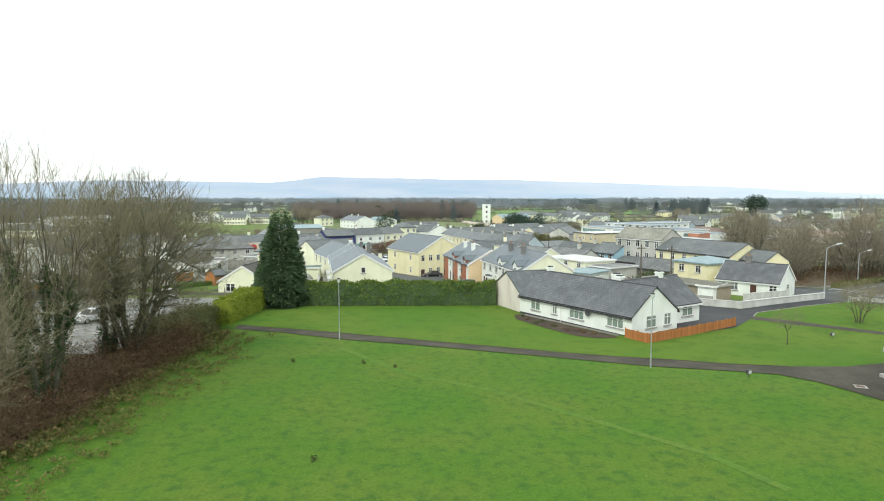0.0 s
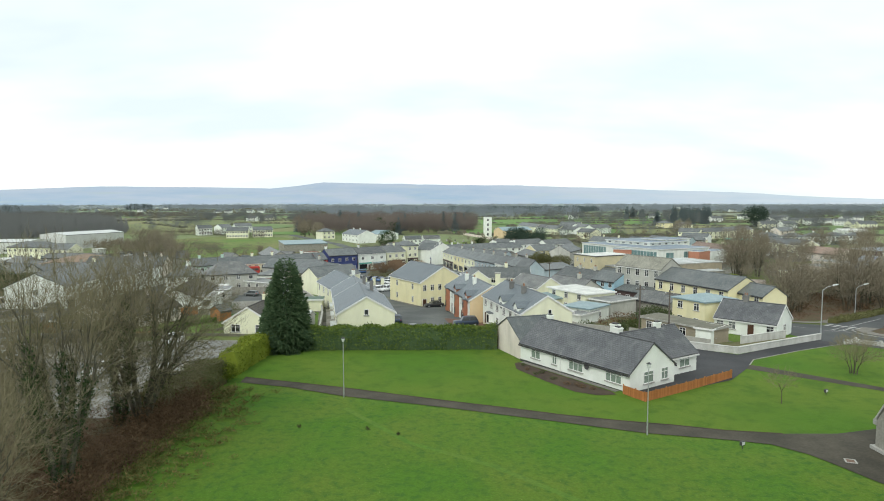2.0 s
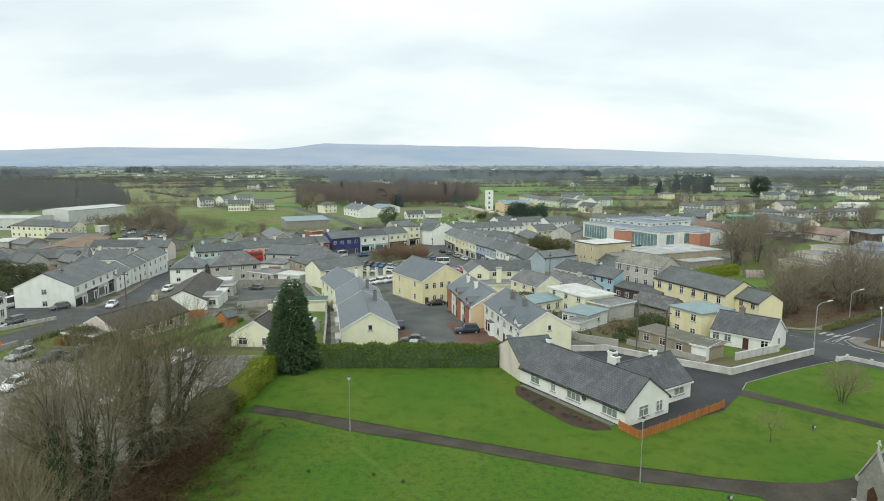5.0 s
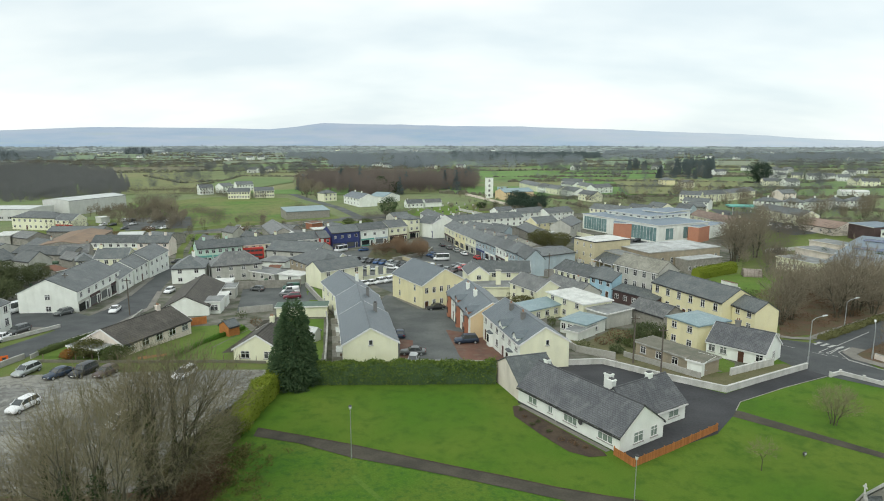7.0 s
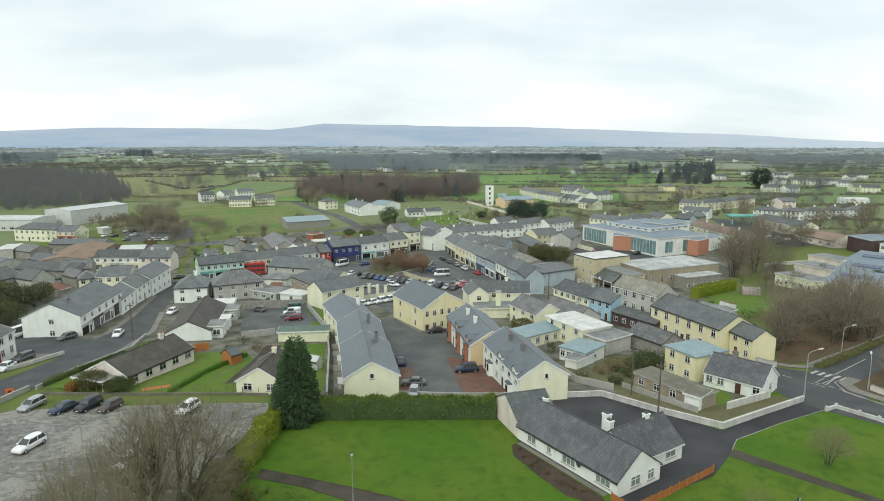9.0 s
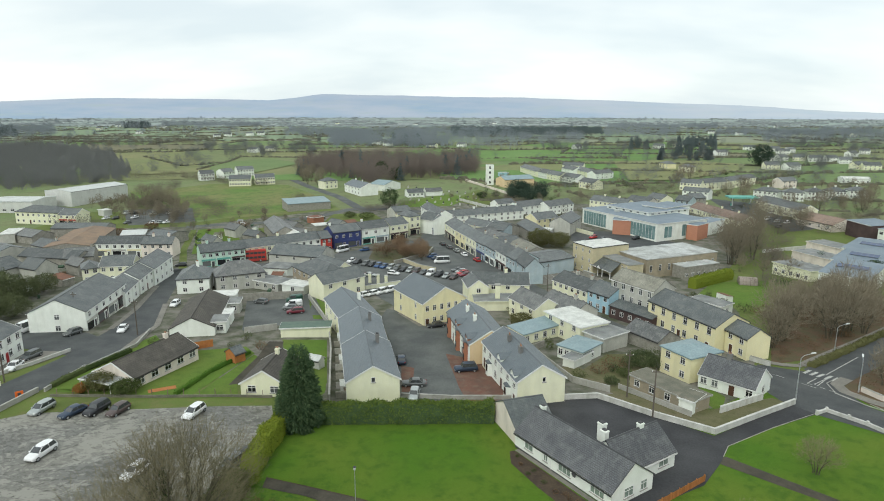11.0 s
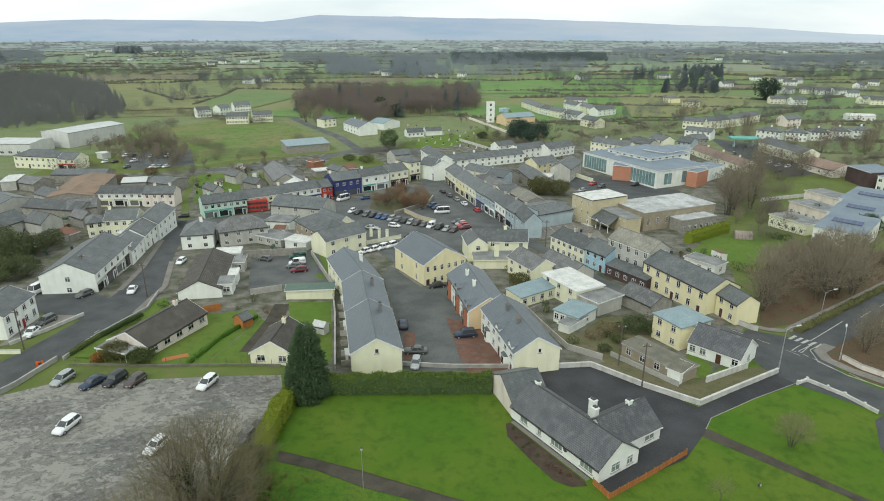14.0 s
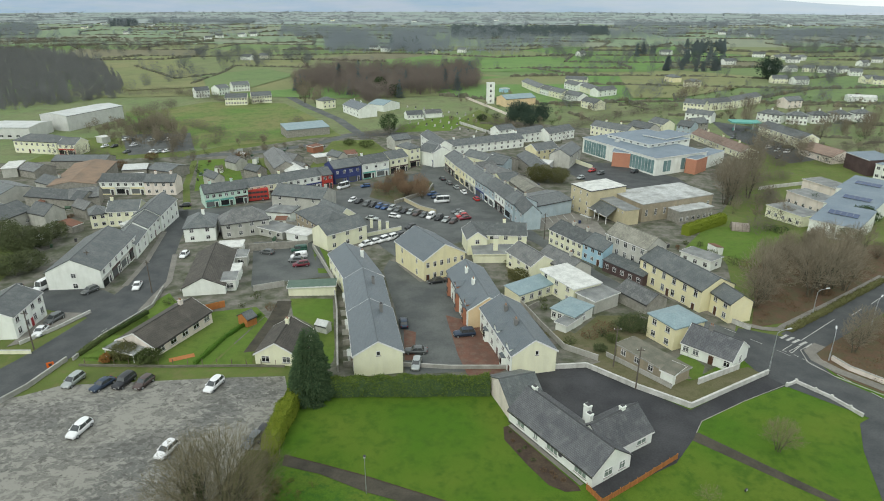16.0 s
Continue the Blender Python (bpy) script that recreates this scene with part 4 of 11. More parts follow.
# ---- trees, hedges, shrubs ----
def blades(geo, centre, size, rng, n=1, up=0.3, narrow=0.5):
    """n small leaf clumps round a point, each a bent pair of triangles."""
    for _ in range(n):
        d = Vector(rng.normal(0, 1, 3))
        d.z += up
        d.normalize()
        s = d.orthogonal().normalized()
        s = (s * math.cos(6.28 * rng.random()) + d.cross(s) * math.sin(6.28 * rng.random())).normalized()
        a = size * (0.6 + 0.8 * rng.random())
        c = Vector(centre)
        k = len(geo.v)
        geo.v.extend([tuple(c - s * a * narrow), tuple(c + d * a * 0.5 + s * 0.02), tuple(c + s * a * narrow), tuple(c + d * a)])
        geo.f.extend([(k, k + 1, k + 3), (k + 1, k + 2, k + 3)])
        geo.uv += [None, None]


def fan_tree_meshes(seed, height, width, base=0.28, tips=1500, stems=4, ivy=0, twig=0.012, flat=1.0, lean=0.06):
    """A leafless broadleaf with a domed crown: steep stems that fork again and again until they reach the outer twigs."""
    rng = np.random.default_rng(seed)
    limbs, twigs, ivy_g = Geo(), Geo(), Geo()
    lobe = rng.random(3) * 6.28
    u = rng.normal(0, 1, (tips, 3))
    u /= np.linalg.norm(u, axis=1)[:, None]
    u *= (rng.random((tips, 1)) ** 0.33)
    ang = np.arctan2(u[:, 1], u[:, 0])
    bump = 1 + 0.13 * np.sin(3 * ang + lobe[0]) + 0.09 * np.sin(5 * ang + lobe[1]) + 0.07 * rng.normal(0, 1, tips)
    half = height * (1 - base) / 2
    P = np.stack([u[:, 0] * width / 2 * bump + lean * height, u[:, 1] * width / 2 * bump, height * base + half + u[:, 2] * half * (1 + 0.06 * rng.normal(0, 1, tips))], 1)
    P[:, 0:2] *= (1 - 0.3 * np.clip(0.35 - (P[:, 2:3] - height * base) / (2 * half), 0, 1) * flat)
    P = P[P[:, 2] < height]

    def radius(n):
        return max(twig, 0.0066 * min(1.0, height / 9.5) * n ** 0.56)

    def sliver(p, mid, k, tip):
        """A twig: a narrow bent blade of one or three triangles."""
        s = Vector(rng.normal(0, 1, 3)).cross(tip - p).normalized() * twig * k
        i = len(twigs.v)
        if mid is None:
            twigs.v.extend([tuple(p - s), tuple(p + s), tuple(tip)])
            twigs.f.append((i, i + 1, i + 2)), twigs.uv.append(None)
        else:
            twigs.v.extend([tuple(p - s), tuple(p + s), tuple(mid - s * 0.7), tuple(mid + s * 0.7), tuple(tip)])
            twigs.f.extend([(i, i + 1, i + 3, i + 2), (i + 2, i + 3, i + 4)])
            twigs.uv += [None, None]

    def grow(p, T, level, d):
        n = len(T)
        c = T.mean(0)
        if n == 1:
            tip = Vector(T[0])
            mid = p.lerp(tip, 0.55) + Vector(rng.normal(0, 0.05, 3))
            sliver(p, tip if flat > 1 else mid, 1.6, tip)
            for _ in range(3):
                q = mid.lerp(tip, rng.random())
                e = (d * 0.45 + Vector((rng.normal() * 0.3, rng.normal() * 0.3, 0.35 + 0.2 * rng.random()))) * (0.5 + 0.05 * height)
                sliver(q, None, 1.2, q + e)
            return
        to = Vector(c) - p
        f = (0.15 if level < 4 else 0.25) + 0.12 * rng.random()
        goal = p + to * f
        goal.z += 0.06 * to.length * (level < 5)
        q = p.lerp(goal, 0.5) + d * to.length * 0.03 + Vector(rng.normal(0, 0.012 * to.length, 3))
        r0, r1 = radius(n), radius(n * 0.8)
        g, sides = (limbs, 7 if n > 300 else 5) if n > 14 else (twigs, 3)
        if n > 4:
            g.tube(p, q, r0, 0.5 * (r0 + r1), sides, False)
            g.tube(q, goal, 0.5 * (r0 + r1), r1, sides, False)
        else:
            g.tube(p, goal, r0, r1, 3, False)
        if ivy and n > 45 and goal.z < height * 0.72:
            for _ in range(int(ivy * (goal - p).length)):
                w = p.lerp(goal, rng.random()) + Vector(rng.normal(0, 1, 3)).normalized() * (r0 + 0.05 + 0.3 * rng.random() ** 2)
                blades(ivy_g, w, 0.22, rng)
        d2 = (goal - p).normalized()
        X = T - c
        ax = np.linalg.svd(X + rng.normal(0, 0.15, X.shape) * X.std(), full_matrices=False)[2][0]
        s = X @ ax
        cut = np.quantile(s, 0.34 + 0.32 * rng.random())
        a, b = T[s <= cut], T[s > cut]
        for part_ in (a, b):
            if len(part_):
                grow(goal, part_, level + 1, d2)

    az = np.arctan2(P[:, 1], P[:, 0]) + 0.25 * rng.normal(0, 1, len(P))
    order = np.argsort(az)
    for s, chunk in enumerate(np.array_split(order, stems)):
        a = az[chunk].mean()
        foot = Vector((0.35 * math.cos(a), 0.35 * math.sin(a), 0)) * (stems > 1)
        k = height * base * (0.45 + 0.3 * rng.random())
        top = foot + Vector((math.cos(a) * 0.12 * k, math.sin(a) * 0.12 * k, k))
        r = radius(len(chunk))
        limbs.tube(foot - Vector((0, 0, 0.3)), top, r * 1.35, r, 8, False)
        if ivy:
            for _ in range(int(ivy * k * 1.5)):
                w = foot.lerp(top, rng.random()) + Vector(rng.normal(0, 1, 3)).normalized() * (r + 0.05 + 0.3 * rng.random() ** 2)
                blades(ivy_g, w, 0.22, rng)
        grow(top, P[chunk], 0, Vector((0, 0, 1)))
    out = []
    for nm, g, mt in (("trunk", limbs, BARK), ("crown", twigs, TWIG), ("ivy", ivy_g, IVY)):
        if g.f:
            me = g.mesh(nm, False)
            me.materials.append(mt)
            out.append((nm, me))
    return out


def plant(meshes, name, x, y, rot, size, label, category="tree", group="", dz=0.0):
    root = thing(name, on_ground(x, y, rot, dz) @ Matrix.Scale(size, 4), label, category, group)
    for nm, me in meshes:
        part(nm, me, None, root)
    return root


def conifer_meshes(seed, height, radius, n=5000, size=0.45, power=0.8, bare=0.04):
    rng = np.random.default_rng(seed)
    crown, trunk = Geo(), Geo()
    trunk.tube((0, 0, -0.3), (0, 0, height * 0.96), 0.02 * height, 0.01, 8)
    lobes = rng.random(40) * 0.45 + 0.75
    for _ in range(n):
        f = 1 - math.sqrt(rng.random())
        f = bare + (1 - bare) * f
        a = 6.28 * rng.random()
        R = radius * (1 - f) ** power * lobes[int(a * 3.1 + f * 17) % 40]
        if f < 0.15:
            R *= 0.8 + f * 1.3
        r = R * (0.3 + 0.7 * rng.random() ** 0.5)
        p = Vector((r * math.cos(a), r * math.sin(a), f * height - 0.12 * r))
        d = Vector((math.cos(a), math.sin(a), 0.25 + 0.5 * rng.normal())).normalized()
        s = d.cross(Vector((0, 0, 1))).normalized()
        s.rotate(Matrix.Rotation(rng.normal() * 0.6, 3, d))
        L = size * (0.6 + 0.8 * rng.random())
        k = len(crown.v)
        crown.v.extend([tuple(p - s * L * 0.32), tuple(p + d * L * 0.4 + Vector((0, 0, 0.08 * L))), tuple(p + s * L * 0.32), tuple(p + d * L - Vector((0, 0, 0.15 * L)))])
        crown.f.extend([(k, k + 1, k + 3), (k + 1, k + 2, k + 3)])
        crown.uv += [None, None]
    t, c = trunk.mesh("trunk", False), crown.mesh("crown", False)
    t.materials.append(BARK), c.materials.append(CONIFER)
    return [("trunk", t), ("crown", c)]


def hedge(name, line, width, height, leaf, label, size=0.3, density=26, seed=1, category="hedge", core=None, wob=0.25):
    """A clipped hedge along a line: a dark uneven core and leaf clumps over its top and sides."""
    rng = np.random.default_rng(seed)
    core_g, leaf_g = Geo(), Geo()
    x0, y0 = line[0]
    base = ground_z(x0, y0)
    for (ax, ay), (bx, by) in zip(line, line[1:]):
        L = math.hypot(bx - ax, by - ay)
        ux, uy = (bx - ax) / L, (by - ay) / L
        nx, ny = -uy, ux
        steps = max(2, int(L / 0.8))
        rows = []
        for i in range(steps + 1):
            s = L * i / steps
            px, py = ax + ux * s - x0, ay + uy * s - y0
            gz = ground_z(ax + ux * s, ay + uy * s) - base
            row = []
            for off, zz in ((-0.42, -0.2), (-0.46, 0.5), (-0.34, 0.93), (0, 0.97), (0.34, 0.93), (0.46, 0.5), (0.42, -0.2)):
                j = noise.noise(Vector((px * 0.5 + off, py * 0.5, zz * 3 + seed))) * wob
                row.append((px + nx * (off * width + j * 0.6), py + ny * (off * width + j * 0.6), gz + zz * height + j * 0.7 * (zz > 0)))
            rows.append(row)
        k = len(core_g.v)
        m = 7
        for row in rows:
            core_g.v.extend(row)
        for i in range(steps):
            for j in range(m - 1):
                core_g.f.append((k + i * m + j, k + i * m + j + 1, k + (i + 1) * m + j + 1, k + (i + 1) * m + j))
        for e in (0, steps):
            core_g.f.append(tuple(k + e * m + j for j in range(m)))
        core_g.uv = [None] * len(core_g.f)
        for _ in range(int(L * (width + 2 * height) * density)):
            i, j = int(rng.integers(0, steps)), int(rng.integers(0, m - 1))
            u, v = rng.random(), rng.random()
            p = Vector(rows[i][j]).lerp(Vector(rows[i][j + 1]), v).lerp(Vector(rows[i + 1][j]).lerp(Vector(rows[i + 1][j + 1]), v), u)
            p += Vector(rng.normal(0, 0.06 + 0.1 * wob, 3))
            blades(leaf_g, p, size, rng, 1, 0.6, 0.35)
    root = thing(name, pose(x0, y0, base), label, category)
    part("core", core_g, core or leaf, root)
    lm = leaf_g.mesh("leaves", False)
    part("leaves", lm, leaf, root)
    return root


def shrub(name, x, y, r, h, leaf, label, n=350, size=0.22, seed=1, category="shrub", group=""):
    rng = np.random.default_rng(seed)
    g, st = Geo(), Geo()
    for _ in range(7):
        a, q = 6.28 * rng.random(), rng.random()
        st.tube((0, 0, -0.1), (r * 0.7 * math.cos(a) * q, r * 0.7 * math.sin(a) * q, h * 0.75), 0.03, 0.012, 4, False)
    for _ in range(n):
        v = Vector(rng.normal(0, 1, 3)).normalized()
        k = (0.45 + 0.55 * rng.random() ** 0.5) * (0.85 + 0.3 * noise.noise(v * 2 + Vector((seed, 0, 0))))
        blades(g, (v.x * r * k, v.y * r * k, h * 0.5 + v.z * h * 0.5 * k), size, rng, 1, 0.4, 0.4)
    root = thing(name, on_ground(x, y), label, category, group)
    part("stem", st.mesh("stem", False), BARK, root)
    part("foliage", g.mesh("foliage", False), leaf, root)
    return root


def loose_mesh(name, tri, material):
    """A mesh of loose triangles from an array of corners."""
    n = len(tri) // 3
    me = bpy.data.meshes.new(name)
    me.vertices.add(3 * n), me.loops.add(3 * n), me.polygons.add(n)
    me.vertices.foreach_set("co", np.asarray(tri, dtype=np.float32).ravel())
    me.loops.foreach_set("vertex_index", np.arange(3 * n, dtype=np.int32))
    me.polygons.foreach_set("loop_start", np.arange(0, 3 * n, 3, dtype=np.int32))
    me.update(calc_edges=True)
    me.materials.append(material)
    return me


def wood(name, spots, leaf, label, size=7.0, n=50, seed=1, flat=0.5, card=1.1, up=0.8, category="trees", cone=False, thin=1.0):
    """A far wood or row of trees that nobody could count: at each spot a crown of many small ragged pieces."""
    rng = np.random.default_rng(seed)
    S = np.array(spots)
    m = len(S)
    gz = np.array([ground_z(a, b) for a, b in spots])[:, None]
    H = (size * (0.65 + 0.6 * rng.random(m)))[:, None]
    P = rng.normal(0, 1, (m, n, 3))
    P /= np.linalg.norm(P, axis=2)[:, :, None]
    P *= 0.3 + 0.7 * rng.random((m, n, 1)) ** 0.6
    # lobes: the outline of each crown swells and shrinks round its stem
    az = np.arctan2(P[:, :, 1], P[:, :, 0])
    lobe = 1 + 0.16 * np.sin(3 * az + 6.28 * rng.random((m, 1))) + 0.12 * np.sin(5 * az + 6.28 * rng.random((m, 1)))
    wide = flat * (0.8 + 0.4 * rng.random(m))[:, None]
    if cone:
        f = 1 - np.sqrt(rng.random((m, n)))
        R = H * 0.24 * (1 - f) * lobe
        C = np.stack([S[:, :1] + P[:, :, 0] * R, S[:, 1:] + P[:, :, 1] * R, gz + f * H * 0.95], 2)
    else:
        low = 0.6 + 0.4 * np.clip(P[:, :, 2] + 1.0, 0, 1)
        R = H * wide * low * lobe
        C = np.stack([S[:, :1] + P[:, :, 0] * R, S[:, 1:] + P[:, :, 1] * R, gz + H * 0.50 + P[:, :, 2] * H * 0.46 * (0.9 + 0.1 * lobe)], 2)
    k = (card * H / 9)[:, :, None]
    D = (rng.normal(0, 1, (m, n, 3)) * 0.7 + P * np.array([1.0, 1.0, 0.4])) * k
    E_ = rng.normal(0, 1, (m, n, 3)) * k * 0.41 * thin
    D[:, :, 2] = np.abs(D[:, :, 2]) * up + 0.4 * k[:, :, 0] * up
    tri = np.stack([C - E_, C + E_, C + D], 2).reshape(-1, 3)
    if size > 4:
        z0, w = np.zeros_like(H), H * 0.014
        foot = np.concatenate([S, gz - 0.3], 1)
        stems = np.stack([foot - np.concatenate([w, z0, z0], 1), foot + np.concatenate([w, z0, z0], 1), foot + np.concatenate([z0, z0, H * 0.75], 1)], 1)
        tri = np.concatenate([tri, stems.reshape(-1, 3)])
    return tagged(new(name, loose_mesh(name, tri, leaf)), label, category, "", "stuff")


def hedge_lines(name, pairs, leaf, label, height, width, seg, seed):
    """Field hedges in one mesh: low uneven banks of brush from corner to corner."""
    rng = np.random.default_rng(seed)
    g = Geo()
    for (ax, ay), (bx, by) in pairs:
        L = math.hypot(bx - ax, by - ay)
        n = max(2, int(L / seg))
        nx, ny = -(by - ay) / L, (bx - ax) / L
        k = len(g.v)
        tall = height * (0.7 + 0.6 * rng.random())
        for i in range(n + 1):
            f = i / n
            x, y = ax + (bx - ax) * f + rng.normal() * 0.5, ay + (by - ay) * f + rng.normal() * 0.5
            h = tall * (0.55 + 0.8 * rng.random()) * (0.25 if rng.random() < 0.12 else 1)
            w = width * (0.35 + 0.3 * rng.random())
            z = ground_z(x, y)
            for o, zz in ((-1.0, -0.3), (-0.7, 0.65 * h), (0.1 * rng.normal(), h), (0.7, 0.65 * h), (1.0, -0.3)):
                g.v.append((x + nx * o * w, y + ny * o * w, z + zz))
        for i in range(n):
            for j in range(4):
                g.f.append((k + i * 5 + j, k + i * 5 + j + 1, k + i * 5 + j + 6, k + i * 5 + j + 5))
        for e in (0, n):
            g.f.append(tuple(k + e * 5 + j for j in range(5)))
    g.uv = [None] * len(g.f)
    me = g.mesh(name, False)
    me.materials.append(leaf)
    return tagged(new(name, me), label, "hedgerows", "", "stuff")


def inside(x, y, poly):
    c = False
    for (ax, ay), (bx, by) in zip(poly, poly[1:] + poly[:1]):
        if (ay > y) != (by > y) and x < (bx - ax) * (y - ay) / (by - ay) + ax:
            c = not c
    return c


def scatter(poly, gap, seed=1):
    """Spots inside an outline, about one for each gap by gap square."""
    rng = np.random.default_rng(seed)
    xs, ys = [p[0] for p in poly], [p[1] for p in poly]
    n = int((max(xs) - min(xs)) * (max(ys) - min(ys)) / gap ** 2)
    out = []
    for _ in range(n):
        x, y = min(xs) + rng.random() * (max(xs) - min(xs)), min(ys) + rng.random() * (max(ys) - min(ys))
        if inside(x, y, poly):
            out.append((x, y))
    return out


def along(points, gap, jitter=1.0, seed=1):
    rng = np.random.default_rng(seed)
    out = []
    for (ax, ay), (bx, by) in zip(points, points[1:]):
        L = math.hypot(bx - ax, by - ay)
        for i in range(max(1, int(L / gap))):
            f = (i + rng.random()) * gap / L
            out.append((ax + (bx - ax) * f + rng.normal() * jitter, ay + (by - ay) * f + rng.normal() * jitter))
    return out


def wall_line(name, points, height, thick, material, label, cap=0.0, cap_mat=None, posts=0, category="wall"):
    """A free-standing wall along a line, with a coping."""
    x0, y0 = points[0]
    z0 = ground_z(x0, y0)
    root = thing(name, pose(x0, y0, z0), label, category, kind="structure")
    for (ax, ay), (bx, by) in zip(points, points[1:]):
        L = math.hypot(bx - ax, by - ay)
        n = max(1, int(L / 6))
        for i in range(n):
            p = [(ax + (bx - ax) * f, ay + (by - ay) * f) for f in (i / n, (i + 1) / n)]
            za, zb = ground_z(*p[0]) - z0, ground_z(*p[1]) - z0
            ux, uy = (bx - ax) / L, (by - ay) / L
            nx, ny = -uy * thick / 2, ux * thick / 2
            g = Geo()
            q = [(px - x0 + s * nx, py - y0 + s * ny, z) for (px, py), zz in zip(p, (za, zb)) for s in (-1, 1) for z in (zz - 0.5, zz + height)]
            g.v = q
            g.f = [(0, 1, 3, 2), (4, 6, 7, 5), (0, 4, 5, 1), (2, 3, 7, 6), (1, 5, 7, 3), (0, 2, 6, 4)]
            g.uv = [None] * 6
            part("wall_panel", g, material, root)
            if cap:
                g = Geo()
                k = (thick / 2 + 0.05) / (thick / 2)
                g.v = [(px - x0 + s * nx * k, py - y0 + s * ny * k, z) for (px, py), zz in zip(p, (za, zb)) for s in (-1, 1) for z in (zz + height + 0.002, zz + height + cap)]
                g.f = [(0, 1, 3, 2), (4, 6, 7, 5), (0, 4, 5, 1), (2, 3, 7, 6), (1, 5, 7, 3), (0, 2, 6, 4)]
                g.uv = [None] * 6
                part("coping", g, cap_mat or material, root)
        if posts:
            for i in range(int(L / posts) + 1):
                f = min(i * posts / L, 1)
                px, py = ax + (bx - ax) * f, ay + (by - ay) * f
                zz = ground_z(px, py) - z0
                part("post", Geo().box(px - x0 - 0.17, px - x0 + 0.17, py - y0 - 0.17, py - y0 + 0.17, zz - 0.3, zz + height + 0.3), cap_mat or material, root)
    return root


def mark(a, b, width, lift=0.1):
    """A painted stripe on the road."""
    return drape("road_marking", ribbon([a, b], width), lift, ROAD_PAINT, "worn white painted road marking", "road marking", 3.0)


def gravel_mat():
    """Wet, potholed gravel: damp stone, pale patches with ragged edges, dark patches."""
    m = mat("wet_gravel", (0.135, 0.135, 0.122), (0.195, 0.19, 0.168), rough=0.8, scale=0.12, fine=3.5, bump=0.5, coords="World")
    n, l = m.node_tree.nodes, m.node_tree.links
    b = n["Principled BSDF"]
    out = b.inputs["Base Color"].links[0].from_socket
    geo, mp = n.new("ShaderNodeNewGeometry"), n.new("ShaderNodeMapping")
    mp.inputs["Scale"].default_value, mp.inputs["Rotation"].default_value = (0.75, 1.0, 1.0), (0, 0, radians(-14))
    l.new(geo.outputs["Position"], mp.inputs[0])
    broad = n.new("ShaderNodeTexNoise")
    broad.inputs["Scale"].default_value, broad.inputs["Detail"].default_value = 0.09, 2
    l.new(mp.outputs[0], broad.inputs["Vector"])
    for scale, lo, hi, tint, amount in ((0.75, 0.500, 0.545, (0.30, 0.295, 0.258), 0.72), (1.7, 0.545, 0.60, (0.27, 0.265, 0.235), 0.5), (1.25, 0.55, 0.60, (0.075, 0.072, 0.062), 0.75)):
        n3, add, mr, mx = n.new("ShaderNodeTexNoise"), n.new("ShaderNodeMath"), n.new("ShaderNodeMapRange"), n.new("ShaderNodeMixRGB")
        n3.inputs["Scale"].default_value, n3.inputs["Detail"].default_value, n3.inputs["Roughness"].default_value = scale, 9, 0.68
        n3.inputs["Distortion"].default_value = 0.6
        add.operation = "MULTIPLY_ADD"
        add.inputs[1].default_value, add.inputs[2].default_value = (0.35 if tint[0] > 0.1 else -0.35), (-0.175 if tint[0] > 0.1 else 0.175)
        shift = n.new("ShaderNodeMath")
        shift.operation = "ADD"
        l.new(mp.outputs[0], n3.inputs["Vector"]), l.new(broad.outputs["Fac"], add.inputs[0])
        l.new(n3.outputs["Fac"], shift.inputs[0]), l.new(add.outputs[0], shift.inputs[1]), l.new(shift.outputs[0], mr.inputs[0])
        mr.inputs[1].default_value, mr.inputs[2].default_value, mr.inputs[4].default_value = lo, hi, amount
        mx.inputs[2].default_value = (*tint, 1)
        l.new(mr.outputs[0], mx.inputs[0]), l.new(out, mx.inputs[1])
        out = mx.outputs[0]
    l.new(out, b.inputs["Base Color"])
    r = n.new("ShaderNodeMapRange")
    r.inputs[1].default_value, r.inputs[2].default_value, r.inputs[3].default_value, r.inputs[4].default_value = 0.4, 0.62, 0.45, 0.9
    l.new(broad.outputs["Fac"], r.inputs[0]), l.new(r.outputs[0], b.inputs["Roughness"])
    return m


GRAVEL = gravel_mat()


# ---- the land ----
def land():
    """One sheet, finely divided near the town and coarse beyond, out to the horizon."""
    def ticks(lo, hi, near_lo, near_hi, step):
        t = list(np.arange(near_lo, near_hi + 0.1, step))
        v, s = near_hi, step
        while v < hi:
            s *= 1.35
            v += s
            t.append(min(v, hi))
        v, s = near_lo, step
        while v > lo:
            s *= 1.35
            v -= s
            t.insert(0, max(v, lo))
        return t
    xs, ys = ticks(-4800, 4800, -150, 200, 5), ticks(-800, 4850, -20, 500, 4)
    g = Geo()
    g.v = [(x, y, ground_z(x, y)) for y in ys for x in xs]
    k = len(xs)
    g.f = [(j * k + i, j * k + i + 1, (j + 1) * k + i + 1, (j + 1) * k + i) for j in range(len(ys) - 1) for i in range(k - 1)]
    g.uv = [None] * len(g.f)
    me = g.mesh("ground", False)
    for m in (FIELD, LAWN, PADDOCK, VERGE):
        me.materials.append(m)
    for p in me.polygons:
        x, y, _ = p.center
        green = x > -28 and y > 64.5 - 0.7 * (x + 11) * (x > -11) and y < 92 + max(0, x - 40) * 0.55
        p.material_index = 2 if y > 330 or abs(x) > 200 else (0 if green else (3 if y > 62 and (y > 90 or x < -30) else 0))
    return tagged(new("ground", me), "green grassland sloping down to the town", "ground", "", "structure")


land()


